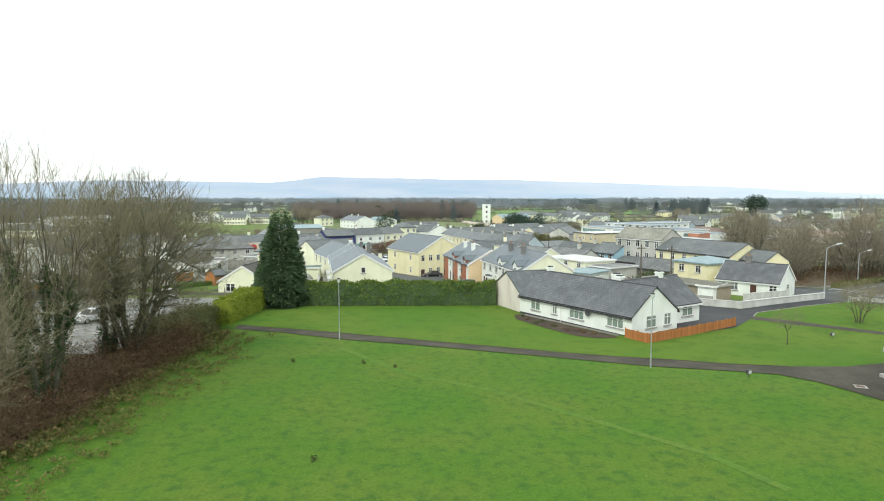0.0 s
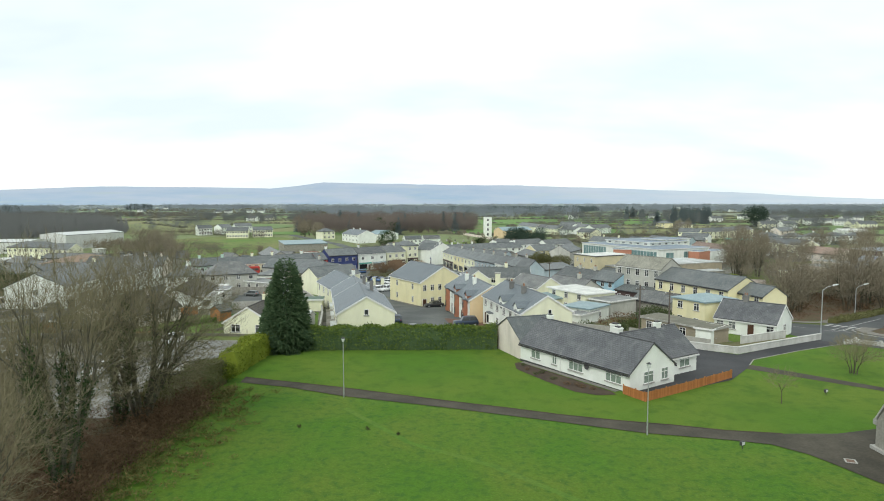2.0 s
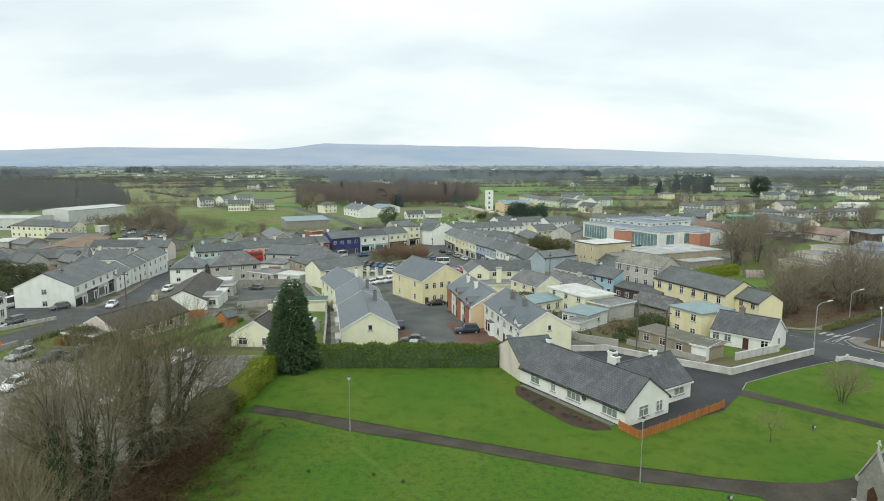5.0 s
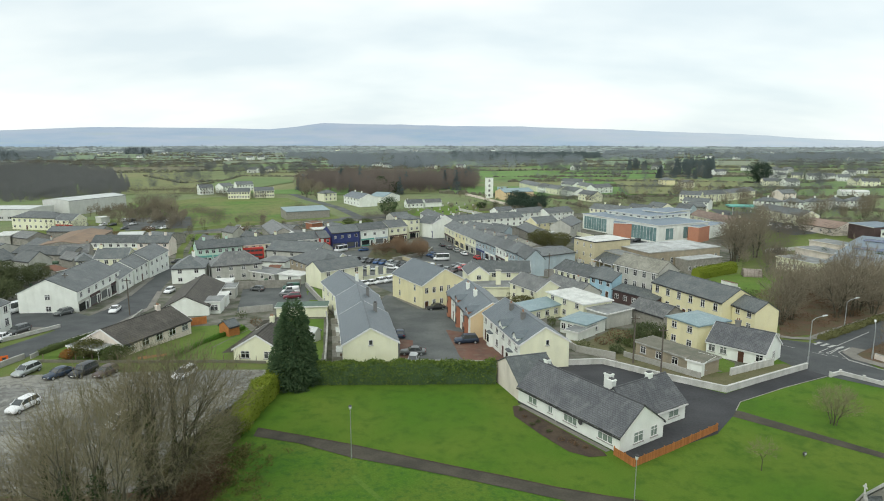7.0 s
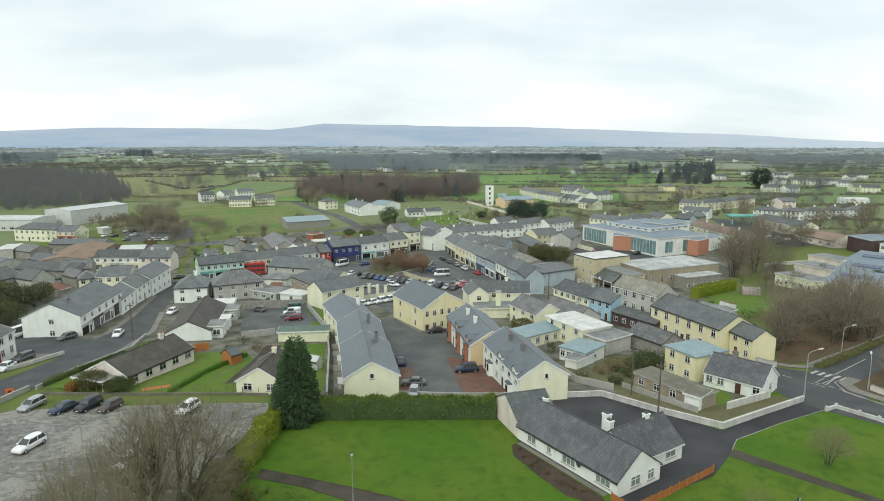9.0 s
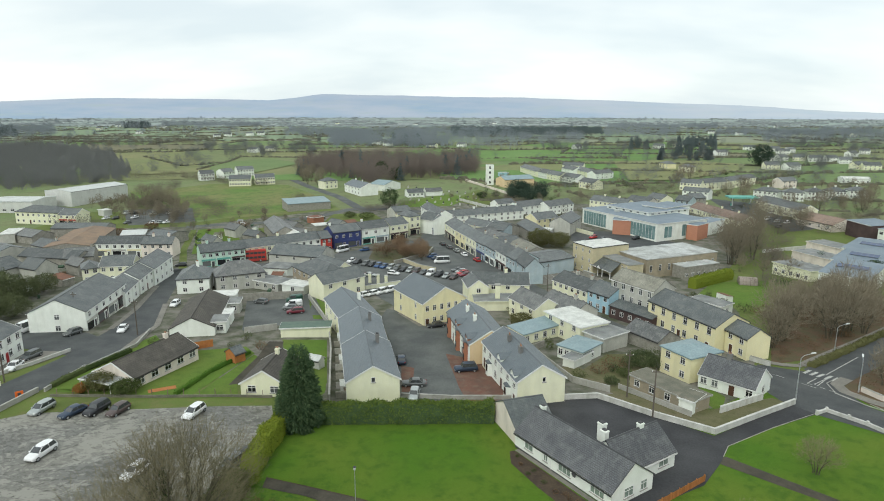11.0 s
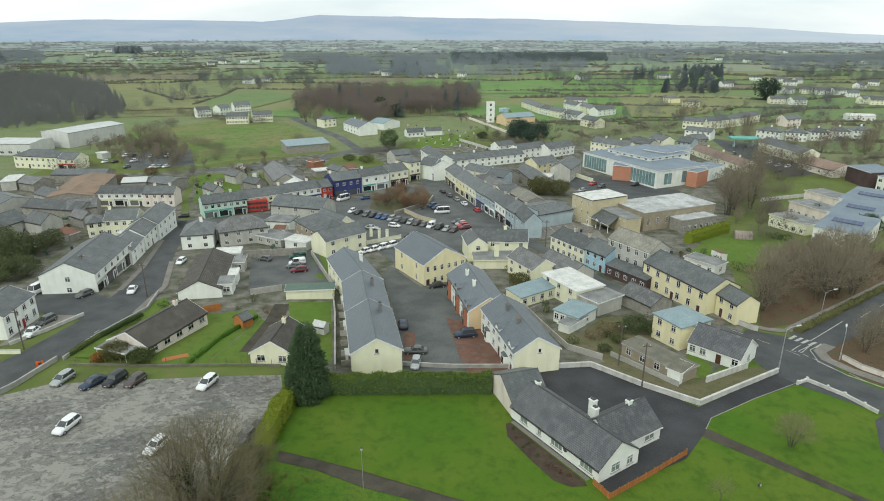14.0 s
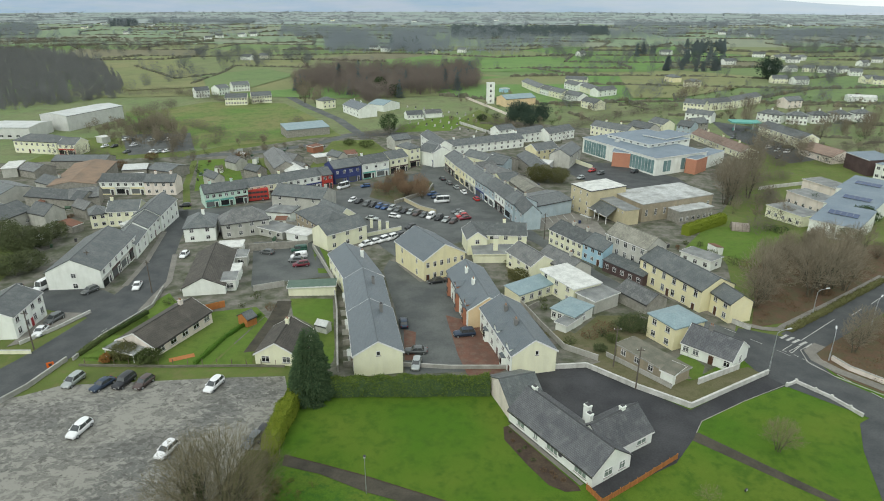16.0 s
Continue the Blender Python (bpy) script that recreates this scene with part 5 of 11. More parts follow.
def fields():
    """Small hedged pastures beyond the town, each with its own turf, haze-tinted far off, and the hedgerows between
    them.
    """
    rng = np.random.default_rng(11)
    nodes, g, idx, hedges = {}, Geo(), [], []
    rows, y = [], 470.0
    while y < 4300:
        rows.append(y)
        y += 48 + 0.045 * y
    for j, yy in enumerate(rows):
        step = 75 + 0.03 * yy
        n = int(1.9 * yy / step) + 8
        for i in range(-n // 2, n // 2 + 1):
            nodes[i, j] = (i * (80 + 0.015 * yy) + rng.normal() * 24 + 31 * j % 83, yy + rng.normal() * (14 + 0.006 * yy))
    bare = [PLANTATION, LANE_WOOD, FAR_FIRS]
    index = {q: n for n, q in enumerate(nodes)}
    g.v = [(a, b, ground_z(a, b) + 0.12 + 0.0004 * b) for a, b in nodes.values()]
    for (i, j), p in nodes.items():
        quad = [(i, j), (i + 1, j), (i + 1, j + 1), (i, j + 1)]
        if all(q in nodes for q in quad):
            pts = [nodes[q] for q in quad]
            g.f.append(tuple(index[q] for q in quad)), g.uv.append(None)
            left = pts[0][0] < -60 and p[1] < 900
            k = int(rng.choice(5, p=(0.08, 0.2, 0.34, 0.23, 0.15) if left else (0.34, 0.32, 0.2, 0.08, 0.06)))
            # Fields past 1000 and 1900 m take the haze-tinted turf.
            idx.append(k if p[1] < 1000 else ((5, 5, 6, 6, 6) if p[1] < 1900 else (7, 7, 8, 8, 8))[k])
        for q in ((i + 1, j), (i, j + 1)):
            if q in nodes and rng.random() < (0.62 if p[1] < 2500 else 0.5):
                hedges.append((p, nodes[q]))
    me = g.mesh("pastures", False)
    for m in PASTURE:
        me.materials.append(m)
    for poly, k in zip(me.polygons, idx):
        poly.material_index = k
        if poly.normal.z < 0:
            poly.flip()
    tagged(new("pastures", me), "patchwork of small green and rushy pastures", "fields", "", "structure")
    bands = {"near": [], "mid": [], "far": []}
    trees = []
    ok = lambda s: not any(inside(*s, w) for w in bare)
    for a, b in hedges:
        yy = 0.5 * (a[1] + b[1])
        if not (ok(a) and ok(b)):
            continue
        bands["near" if yy < 900 else ("mid" if yy < 2000 else "far")].append((a, b))
        trees += [s for s in along([a, b], 18 if yy < 2000 else 34, 2.5, int(abs(b[0]))) if rng.random() < 0.5]
    hedge_lines("hedgerow", bands["near"], HEDGE_BANK, "dark winter hedgerows between the pastures", 2.2, 2.2, 2.2, 3)
    hedge_lines("hedgerow", bands["mid"], HEDGE_BANK, "dark hedgerows between farther pastures", 2.8, 3.0, 5.0, 4)
    hedge_lines("hedgerow", bands["far"], HEDGE_BANK_HAZE, "haze-grey hedgerows on the far plain", 4.0, 5.0, 12.0, 5)
    wood("field_trees", [s for s in trees if s[1] < 1300], WOOD_LIGHT_HAZE, "leafless grey trees along the hedgerows", 10.5, 230, 6, 0.36, 0.45, 1.1, thin=0.5)
    wood("field_trees", [s for s in trees if s[1] >= 1300], WOOD_HAZE, "leafless haze-grey trees on the far plain", 10.5, 75, 7, 0.42, 0.75)
    wood("brush", [s for a, b in bands["near"] for s in along([a, b], 3.0, 0.8, int(abs(a[1])))], HEDGEROW, "twiggy brush of the nearer hedgerows", 2.8, 22, 8, 0.55, 0.9, thin=0.6, category="hedgerows")


def hill_mat():
    """Far moorland, mauve heather and pale low pastures; blue haze is painted in, and it glows."""
    m = bpy.data.materials.new("distant_hills")
    m.use_nodes = True
    n, l = m.node_tree.nodes, m.node_tree.links
    b = n["Principled BSDF"]
    geo, sep = n.new("ShaderNodeNewGeometry"), n.new("ShaderNodeSeparateXYZ")
    l.new(geo.outputs["Position"], sep.inputs[0])
    out = None
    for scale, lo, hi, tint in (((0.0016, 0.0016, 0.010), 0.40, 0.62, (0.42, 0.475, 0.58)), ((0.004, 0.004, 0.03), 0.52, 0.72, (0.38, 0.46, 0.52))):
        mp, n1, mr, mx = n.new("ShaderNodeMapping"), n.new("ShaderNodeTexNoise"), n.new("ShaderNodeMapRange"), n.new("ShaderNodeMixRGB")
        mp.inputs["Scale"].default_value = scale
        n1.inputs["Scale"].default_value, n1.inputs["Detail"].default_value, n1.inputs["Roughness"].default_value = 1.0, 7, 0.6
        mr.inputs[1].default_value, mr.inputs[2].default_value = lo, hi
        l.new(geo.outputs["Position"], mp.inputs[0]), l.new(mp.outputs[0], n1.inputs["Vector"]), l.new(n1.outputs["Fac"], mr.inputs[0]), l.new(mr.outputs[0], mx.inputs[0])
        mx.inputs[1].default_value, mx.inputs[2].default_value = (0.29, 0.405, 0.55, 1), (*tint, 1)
        if out:
            l.new(out, mx.inputs[1])
        out = mx.outputs[0]
    # Haze by height: a mauve tint mixed in towards the crest.
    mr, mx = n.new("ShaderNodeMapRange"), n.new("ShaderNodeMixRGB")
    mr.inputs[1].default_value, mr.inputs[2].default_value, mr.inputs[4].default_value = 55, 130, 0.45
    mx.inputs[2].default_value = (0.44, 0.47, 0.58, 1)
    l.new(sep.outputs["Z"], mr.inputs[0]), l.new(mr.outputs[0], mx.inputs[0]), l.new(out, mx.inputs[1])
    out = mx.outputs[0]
    # Thicker, paler haze painted in towards the east.
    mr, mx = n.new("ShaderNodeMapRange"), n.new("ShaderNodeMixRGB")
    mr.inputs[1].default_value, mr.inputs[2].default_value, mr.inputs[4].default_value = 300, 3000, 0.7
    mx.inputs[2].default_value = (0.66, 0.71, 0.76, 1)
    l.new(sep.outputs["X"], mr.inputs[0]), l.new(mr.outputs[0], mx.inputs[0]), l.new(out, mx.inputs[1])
    # The backdrop glows with its own painted colour.
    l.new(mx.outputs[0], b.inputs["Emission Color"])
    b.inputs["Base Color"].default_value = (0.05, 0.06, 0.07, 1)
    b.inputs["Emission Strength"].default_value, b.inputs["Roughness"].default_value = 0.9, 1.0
    return m


def hills():
    """The low range of hills that closes the view."""
    rng = np.random.default_rng(5)
    g, n = Geo(), 160
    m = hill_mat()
    for i in range(n + 1):
        a = radians(-62 + 124 * i / n)
        crest = float(np.interp(math.degrees(a), (-62, -35.4, -28.7, -22, -15.4, -13, -11, -3, 6, 13, 20.7, 25, 29.2, 35.4, 62), (70, 80, 104, 106, 97, 118, 143, 132, 120, 104, 76, 62, 40, 12, 5)))
        crest += 5 * noise.noise(Vector((i * 0.13, 0, 0))) + 3 * noise.noise(Vector((i * 0.5, 3, 0)))
        for r, z in ((4050, -8), (4300, crest * 0.3), (4550, crest * 0.78), (4700, crest + 12), (4790, crest * 0.9), (4800, -20)):
            z += 5 * noise.noise(Vector((i * 0.21, z * 0.05, 7))) if 0 < z < crest else 0
            g.v.append((r * math.sin(a), r * math.cos(a), z))
    for i in range(n):
        for j in range(5):
            g.f.append((i * 6 + j, i * 6 + 6 + j, i * 6 + 7 + j, i * 6 + 1 + j))
    g.uv = [None] * len(g.f)
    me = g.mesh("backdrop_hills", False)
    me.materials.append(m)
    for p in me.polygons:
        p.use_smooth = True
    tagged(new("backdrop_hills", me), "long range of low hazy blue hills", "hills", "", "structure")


hills()


# ---- roads, paths, yards ----
drape("car_park", [(-72.3, 86.6), (-67.4, 90), (-29.1, 93.9), (-27.7, 89.8), (-27.4, 77.1), (-27.8, 65.9), (-29.8, 59.0), (-33, 55.8), (-59.6, 55.0), (-86, 56), (-98, 77.5)], 0.05, GRAVEL, "wet potholed gravel car park with pale patches", "car park", step=4)
drape("road", [(-88.2, 68.5), (-96.5, 77.5), (-82.1, 95.5), (-80.2, 102.5), (-78, 118.4), (-78.9, 136.2), (-81.8, 154.9), (-88.1, 180.7), (-95.7, 207.6), (-91.1, 207.7), (-84.4, 188.2), (-76.1, 159.6), (-69.3, 139.4), (-68.1, 121.5), (-71.4, 100.6), (-72.9, 88.5), (-74.5, 84.4)], 0.06, TARMAC, "grey tarmac road coming into the town", "road")
drape("road", [(-101.3, 136), (-82.7, 133.6), (-71.1, 125.2), (-77.3, 117.5), (-90.8, 122.4), (-97.9, 118.7), (-106.6, 131.5)], 0.055, TARMAC, "tarmac side street beside the white shop", "road")
drape("main_street", [(-96.8, 204.6), (-73.5, 212.6), (-42.4, 235.1), (-11.1, 264), (-8.4, 302.1), (-13.8, 334.7), (-7.7, 336.2), (0, 312), (0, 269.9), (13.2, 230.2), (29.6, 177.6), (40.4, 148.7), (50.7, 126), (61.8, 113.1), (58.6, 97.7), (56, 107.9), (48.2, 118.5), (38.7, 141.6), (27, 171.1), (16.7, 189.6), (10.5, 177.4), (-1.6, 166.7), (-14.2, 159.5), (-31.2, 188.9), (-47.9, 217.6), (-69.2, 198.5), (-86.4, 193.4)], 0.06, TARMAC_WORN, "wide tarmac main street and square", "road")
drape("road", [(62.7, 115.2), (71.1, 110.6), (71.4, 94.4), (77, 85.5), (86.3, 74.2), (84.1, 67), (70.8, 80.7), (61, 91.3), (57.8, 97.1), (56.7, 106.7)], 0.07, TARMAC, "tarmac road past the green", "road")
drape("road", [(70.4, 112.6), (112.6, 143.6), (155, 173.8), (167.7, 168.8), (99, 123.1), (77.5, 107.6), (69.6, 101.1), (70.5, 109.3)], 0.075, TARMAC, "tarmac side road climbing to the school", "road")
drape("pavement", ribbon([(75.6, 107.4), (72.0, 104.6), (71.4, 101.2), (73.2, 96.9), (78, 90.5), (84, 83.6)], 2.2), 0.12, PAVING, "concrete footpath round the junction", "pavement")
drape("pavement", ribbon([(71, 114.4), (74, 116.9), (92, 129.9), (114, 146.2)], 1.7), 0.12, PAVING, "concrete footpath along the bare wood", "pavement")
drape("pavement", ribbon([(52.4, 133.2), (58.6, 123.6), (63.2, 118), (67.6, 114.9), (71, 114.4)], 1.9), 0.12, PAVING, "concrete footpath before the yellow terrace", "pavement")
drape("courtyard", [(-15.5, 156.4), (-11.4, 153), (-5.4, 141.1), (-3.5, 139.2), (0.1, 153.1), (1.5, 141.2), (7.3, 115.2), (12.2, 97.3), (-7.2, 95), (-8.1, 104.9), (-11.6, 125.3), (-16.4, 148.8)], 0.065, TARMAC_WORN, "grey tarmac courtyard between the terraces", "yard")
drape("yard", [(-86.6, 104), (-83.6, 106.5), (-80.4, 113.5), (-78.4, 120.2), (-87.5, 120.5)], 0.1, PAVING, "worn concrete forecourt before the white house", "yard")
drape("courtyard", [(0.1, 120.9), (7.4, 116.6), (12.2, 97.9), (9.4, 95.4), (4.2, 94.6), (2.5, 102.6)], 0.1, RED_PAVE, "red brick paving before the terrace", "pavement")
drape("courtyard", [(-8.8, 113.7), (-6.1, 112.4), (-5.9, 100.3), (-7.7, 100.3)], 0.1, RED_PAVE, "red brick paved drive strip", "pavement")
drape("town_yards", [(-122.5, 118.5), (-111.6, 138.9), (-119.4, 164.8), (-144.6, 187.4), (-202.7, 239.6), (-204.8, 277), (-124.5, 291.1), (-62.5, 341.2), (-16.8, 370), (38.2, 382.8), (151.4, 330.3), (137, 271.8), (80.3, 178.3), (76.9, 154), (65.6, 121.6), (54.2, 100.9), (40.9, 90.7), (27.7, 98.5), (11.9, 94.6), (-9.2, 94.4), (-26.6, 94), (-30, 99.6), (-68.2, 119.1), (-90.5, 131.7)], 0.03, YARD, "patchy gravel and weedy yards between the buildings", "ground", step=6)
drape("driveway", [(59.7, 96.3), (60.8, 91.8), (51.1, 86.9), (41.6, 81.1), (39.5, 77.9), (38.3, 76.2), (34, 71), (21.2, 63.7), (20.1, 65.6), (25.6, 73.7), (10.8, 88.6), (15.9, 97.3), (26.5, 98.1), (40.9, 84.2)], 0.06, TARMAC_WET, "dark wet tarmac drive and yard beside the bungalow", "driveway")
drape("path", [(-23.9, 72.3), (-18.4, 70.5), (-11.5, 68), (-5.1, 65.3), (0.9, 62.8), (6.5, 60.6), (11.6, 58.4), (16.5, 56.7), (21.3, 55.4), (25.7, 53.9), (30.3, 53.1), (35.2, 53.1), (39.4, 54.3), (51.4, 57.6), (34.6, 37.2), (31.7, 43.5), (30.7, 46.2), (29.8, 48.3), (27.9, 50.5), (24.6, 51.6), (18, 53.3), (11.2, 56.2), (0.9, 60.5), (-4.8, 62.6), (-11, 64.8), (-17.9, 68.3), (-23.8, 70)], 0.05, PATH_MAT, "dark tarmac footpath across the green", "path")
drape("path", [(39.3, 78.1), (40, 78.1), (53.8, 63.6), (58.6, 58.6), (56.6, 56.8), (51.8, 63.6), (38.3, 76.2)], 0.055, PATH_MAT, "narrow tarmac path over the lawn", "path")
drape("driveway", [(66.9, 80.7), (69.9, 82.5), (79.4, 74.2), (73.4, 62.6), (59.4, 63.7), (63.3, 74)], 0.06, TARMAC, "tarmac entrance at the edge of the green", "driveway")
drape("flower_bed", [(9.3, 79.3), (10.0, 79.6), (18.6, 66.2), (18.8, 65.2), (16.6, 65.0), (14.5, 66.3), (12.0, 70.5), (9.2, 76.1)], 0.07, SOIL, "bare brown flower bed under the bungalow windows", "flower bed")
drape("garden_path", ribbon([(10.4, 79.9), (19.2, 66.4)], 0.75), 0.08, PAVING, "narrow concrete strip along the bungalow wall", "path")
BED_PLANTS = [(10.5, 75.8), (12.1, 74.2), (15.4, 68.7), (10.3, 77.9), (16.7, 67.2), (13.0, 71.4), (15.7, 67.8), (11.2, 73.4), (14.2, 69.2)]
drape("garden", [(-68, 122.7), (-66.2, 132), (-56.5, 119.2), (-53.3, 120.7), (-42.9, 123.9), (-39.7, 119.4), (-44.1, 96.9), (-69.3, 98.8)], 0.05, GARDEN, "bright green back garden lawn", "lawn")
drape("driveway", [(-39.2, 102.2), (-38.5, 118.0), (-39.0, 127.5), (-35.7, 127.6), (-34.7, 119.7), (-37.2, 102.9)], 0.062, PATH_MAT, "dark earthy drive beside the cream bungalow", "driveway")
drape("garden", [(-36.4, 129), (-26.6, 129.8), (-21, 100.2), (-22.5, 96.9), (-27.6, 114.5), (-33.6, 119.7)], 0.05, GARDEN, "green garden strip beside the terrace", "lawn")
drape("garden", [(-43.7, 95.9), (-39.6, 118.8), (-37.7, 116.5), (-37.8, 102.5), (-35.6, 96.7)], 0.052, GARDEN, "green front garden lawn", "lawn")
drape("garden", [(-71, 99.9), (-67, 120.6), (-63.2, 116.2), (-66.4, 105.7), (-64, 98.9)], 0.05, GARDEN, "green lawn beside the road", "lawn")
drape("garden", [(-40.3, 171.0), (-37.1, 167.4), (-30.7, 157.8), (-28.4, 144.4), (-33.0, 145.9)], 0.056, GARDEN, "bright green grass behind the yard wall", "lawn")
drape("garden", [(-39.5, 168.9), (-33.6, 161.1), (-30.5, 152.4), (-29.4, 144.3)], 0.05, GARDEN, "strip of grass behind the yard wall", "lawn")
drape("garden", [(70.3, 167.6), (83.9, 187.4), (101.9, 190.8), (107.1, 173.2), (87.7, 154.1), (79.7, 160.6)], 0.055, GARDEN, "green garden lawn behind the street", "lawn")
drape("garden", [(41.4, 85.6), (59.0, 96.2), (57, 98.4), (50.5, 96.6), (44.2, 93.4), (36, 97), (31.5, 101), (27, 98.8), (34.2, 91)], 0.05, ROUGH_YARD, "rough tussocky grass behind the boundary wall", "verge")
drape("garden", [(43.9, 100.8), (47.3, 104.2), (49, 98.7), (46.8, 94.6), (44.9, 93.6)], 0.055, GARDEN, "small green lawn before the cottage", "lawn")
drape("verge", [(-67.4, 90), (-29.1, 93.9), (-29.7, 97.5), (-68.4, 97.1)], 0.045, VERGE, "rough grass bank above the car park", "verge")
drape("garden", [(105.5, 216), (136.1, 244.3), (143.2, 232), (110.4, 204.6)], 0.055, VERGE, "rough grass by the school wall", "lawn")
drape("yard", [(-57.2, 170.8), (-39.3, 173.8), (-29.1, 144.3), (-41.1, 139.7), (-43.8, 134.1), (-47.7, 135.9)], 0.06, TARMAC_WORN, "grey tarmac yard with a few cars", "yard")
drape("yard", [(58.5, 286.1), (75.9, 281), (99.1, 257.2), (101.2, 231.4), (62.1, 243.3), (50.6, 270.6)], 0.06, TARMAC, "tarmac school car park", "yard")
drape("yard", [(163.7, 384.8), (196.1, 353), (187.5, 293.4), (160.1, 282.2), (157.4, 344.8)], 0.055, TARMAC, "tarmac filling station forecourt", "yard")
drape("yard", [(29, 199.9), (44, 207.4), (50.7, 193.3), (50.9, 172.4), (38.8, 189.9), (30.5, 183.5)], 0.07, PAVING, "pale concrete parking bays", "yard")
drape("lawn", [(-25.5, 72.1), (-23.6, 71.3), (-18.1, 69.4), (-11.3, 66.5), (-4.9, 63.9), (0.9, 61.7), (6.4, 59.5), (11.4, 57.4), (16.2, 55.6), (20.8, 54.1), (25.3, 52.9), (29.6, 51.9), (32.9, 51), (70, 52), (110, 60), (118, 128), (80, 113), (45, 94), (8, 91), (-27, 91), (-27.5, 74)], 0.03, LAWN, "smooth mown green lawn round the bungalow", "lawn", step=4)


# ---- near houses ----
house("long white bungalow with weathered grey slate roof", 18.55, 75.4, -56.0, 18.1, 7.8, 2.35, wall='white', tiles=SLATE_BUNGALOW, name='bungalow', rise=2.85, verge=False, eave_trim=DARK_PAINT)
house("slate-roofed rear wing of the white bungalow", 25.6, 75.9, 33.0, 10.0, 7.0, 2.35, wall='white', tiles=SLATE_BUNGALOW, name='bungalow_wing', category='house', rise=2.8, verge=False)
house("low pale pink outhouse with dark slate roof", 12.0, 86.7, -71.9, 10.5, 6.4, 2.3, wall='pink', tiles=SLATE_GREY, roof='y', name='outhouse', rise=2.7, verge=False, category='outhouse')
house("cream gable-fronted terrace house with new grey slate roof", -13.8, 103.5, 11.3, 8.9, 17.5, 4.9, wall='cream', tiles=SLATE_NEW, roof='y', rise=2.5, left=4, right=4, storeys=2, name='terrace_house', group='grey-roofed terrace', stacks=((0.22, 0.28),), chimney_mat=WALLS["darkgrey"], pots=0, extra=(('f', 0.0, 4.6, 0.7, 0.9),))
house("cream middle terrace house with new grey slate roof", -17.4, 121.2, 11.3, 8.9, 18.3, 4.9, wall='cream', tiles=SLATE_NEW, roof='y', rise=2.5, left=4, right=4, storeys=2, name='terrace_house', group='grey-roofed terrace', stacks=((0.2, 0.12),), chimney_mat=WALLS["darkgrey"], pots=0)
house("cream end terrace house set back, grey slate roof", -22.5, 139.8, 22.7, 8.8, 18.6, 5.2, wall='cream', tiles=SLATE_NEW, roof='y', rise=2.4, left=4, right=3, storeys=2, stacks=((0.25, 0.05),), chimney_mat=WALLS["white"], name='terrace_house', group='grey-roofed terrace')
house("white-fronted dormer terrace with cream end gable", 13.9, 105.1, -76.0, 19.6, 8.6, 4.9, wall='cream', tiles=SLATE_NEW, roof='x', rise=2.6, front=6, storeys=2, doors=(-0.42, 0.08, 0.42), back=4, stacks=((-0.18, -0.12), (0.12, -0.12)), chimney_mat=WALLS["darkgrey"], dormers=(0.02, 0.38), bays=(-0.25, 0.28), bay_mat=WALLS["white"], extra=(('r', 0.05, 4.5, 0.6, 0.9),), name='terrace_house', group='dormer terrace', face='white')
house("peach end-gabled terrace with brick bays", 7.0, 125.7, -78.1, 21.3, 8.8, 4.9, wall='peach', tiles=SLATE_NEW, roof='x', rise=2.6, front=5, storeys=2, doors=(-0.2, 0.2), stacks=((-0.2, -0.14), (0.1, -0.14)), chimney_mat=WALLS["white"], dormers=(-0.05, 0.38), bays=(-0.35, 0.05, 0.38), bay_mat=WALLS["brick"], name='terrace_house', group='dormer terrace', face='white')
house("large yellow two-storey hall with grey slate roof", -4.2, 151.4, 30.5, 12.1, 16.4, 6.0, wall='yellow', tiles=SLATE_NEW, roof='y', rise=3.3, front=6, left=2, storeys=2, name='hall', category='building', doors=(-0.42,), ww=0.9, wh=1.4)
house("cream two-storey house with dark slate roof", -31.3, 170.9, 42.9, 13.9, 7.9, 5.2, wall='cream', tiles=SLATE_GREY, roof='x', rise=2.2, front=3, storeys=2, left=0, verge=False)
house("cream gable-fronted bungalow with brown tiles", -31.2, 103.0, -4.6, 8.0, 10.4, 2.5, wall='cream', tiles=SLATE_BROWN, roof='y', rise=2.4, front=2, left=2, chimneys=(0.25,), name='bungalow', ww=1.5)
house("long cream bungalow with brown tiled roof and carport", -57.0, 109.4, -19.0, 9.4, 16.4, 2.5, wall='pink', tiles=SLATE_BROWN, roof='y', rise=2.3, right=5, name='bungalow', ww=1.6, chimneys=(0.3,))
house("white two-storey shop building with grey slate roof", -91.1, 146.1, 96.8, 24.2, 12.6, 5.4, wall='white', tiles=SLATE_GREY, roof='x', rise=3.0, front=6, storeys=2, shop=('grey', 'brown'), left=1, name='shop', category='shop', verge=False)
house("white two-storey house with dark slate roof", -91.8, 112.9, 95.3, 11.7, 9.4, 5.2, wall='white', tiles=SLATE_GREY, roof='x', rise=2.0, front=4, storeys=2, doors=(0.02,), door_mat=DOOR_RED, ww=1.2, wh=1.5)
house("long low house with brown roof, white gable", -59.5, 142.3, 11.2, 9.7, 23.4, 2.7, wall='white', tiles=SLATE_BROWN, roof='y', rise=2.4, left=4, right=3, name='bungalow', verge=False)
house("white two-storey house with grey roof beside the street", -74.6, 177.0, 13.7, 8.9, 11.4, 4.6, wall='white', tiles=SLATE_GREY, roof='hip', rise=2.8, left=3, front=2, storeys=2, chimneys=(0.1,))
house("white and grey rendered terrace with hipped slate roof", -62.8, 180.6, 26.0, 14.0, 8.4, 4.8, wall='grey', tiles=SLATE_OLD, roof='hip', rise=3.4, front=4, storeys=2, right=2)
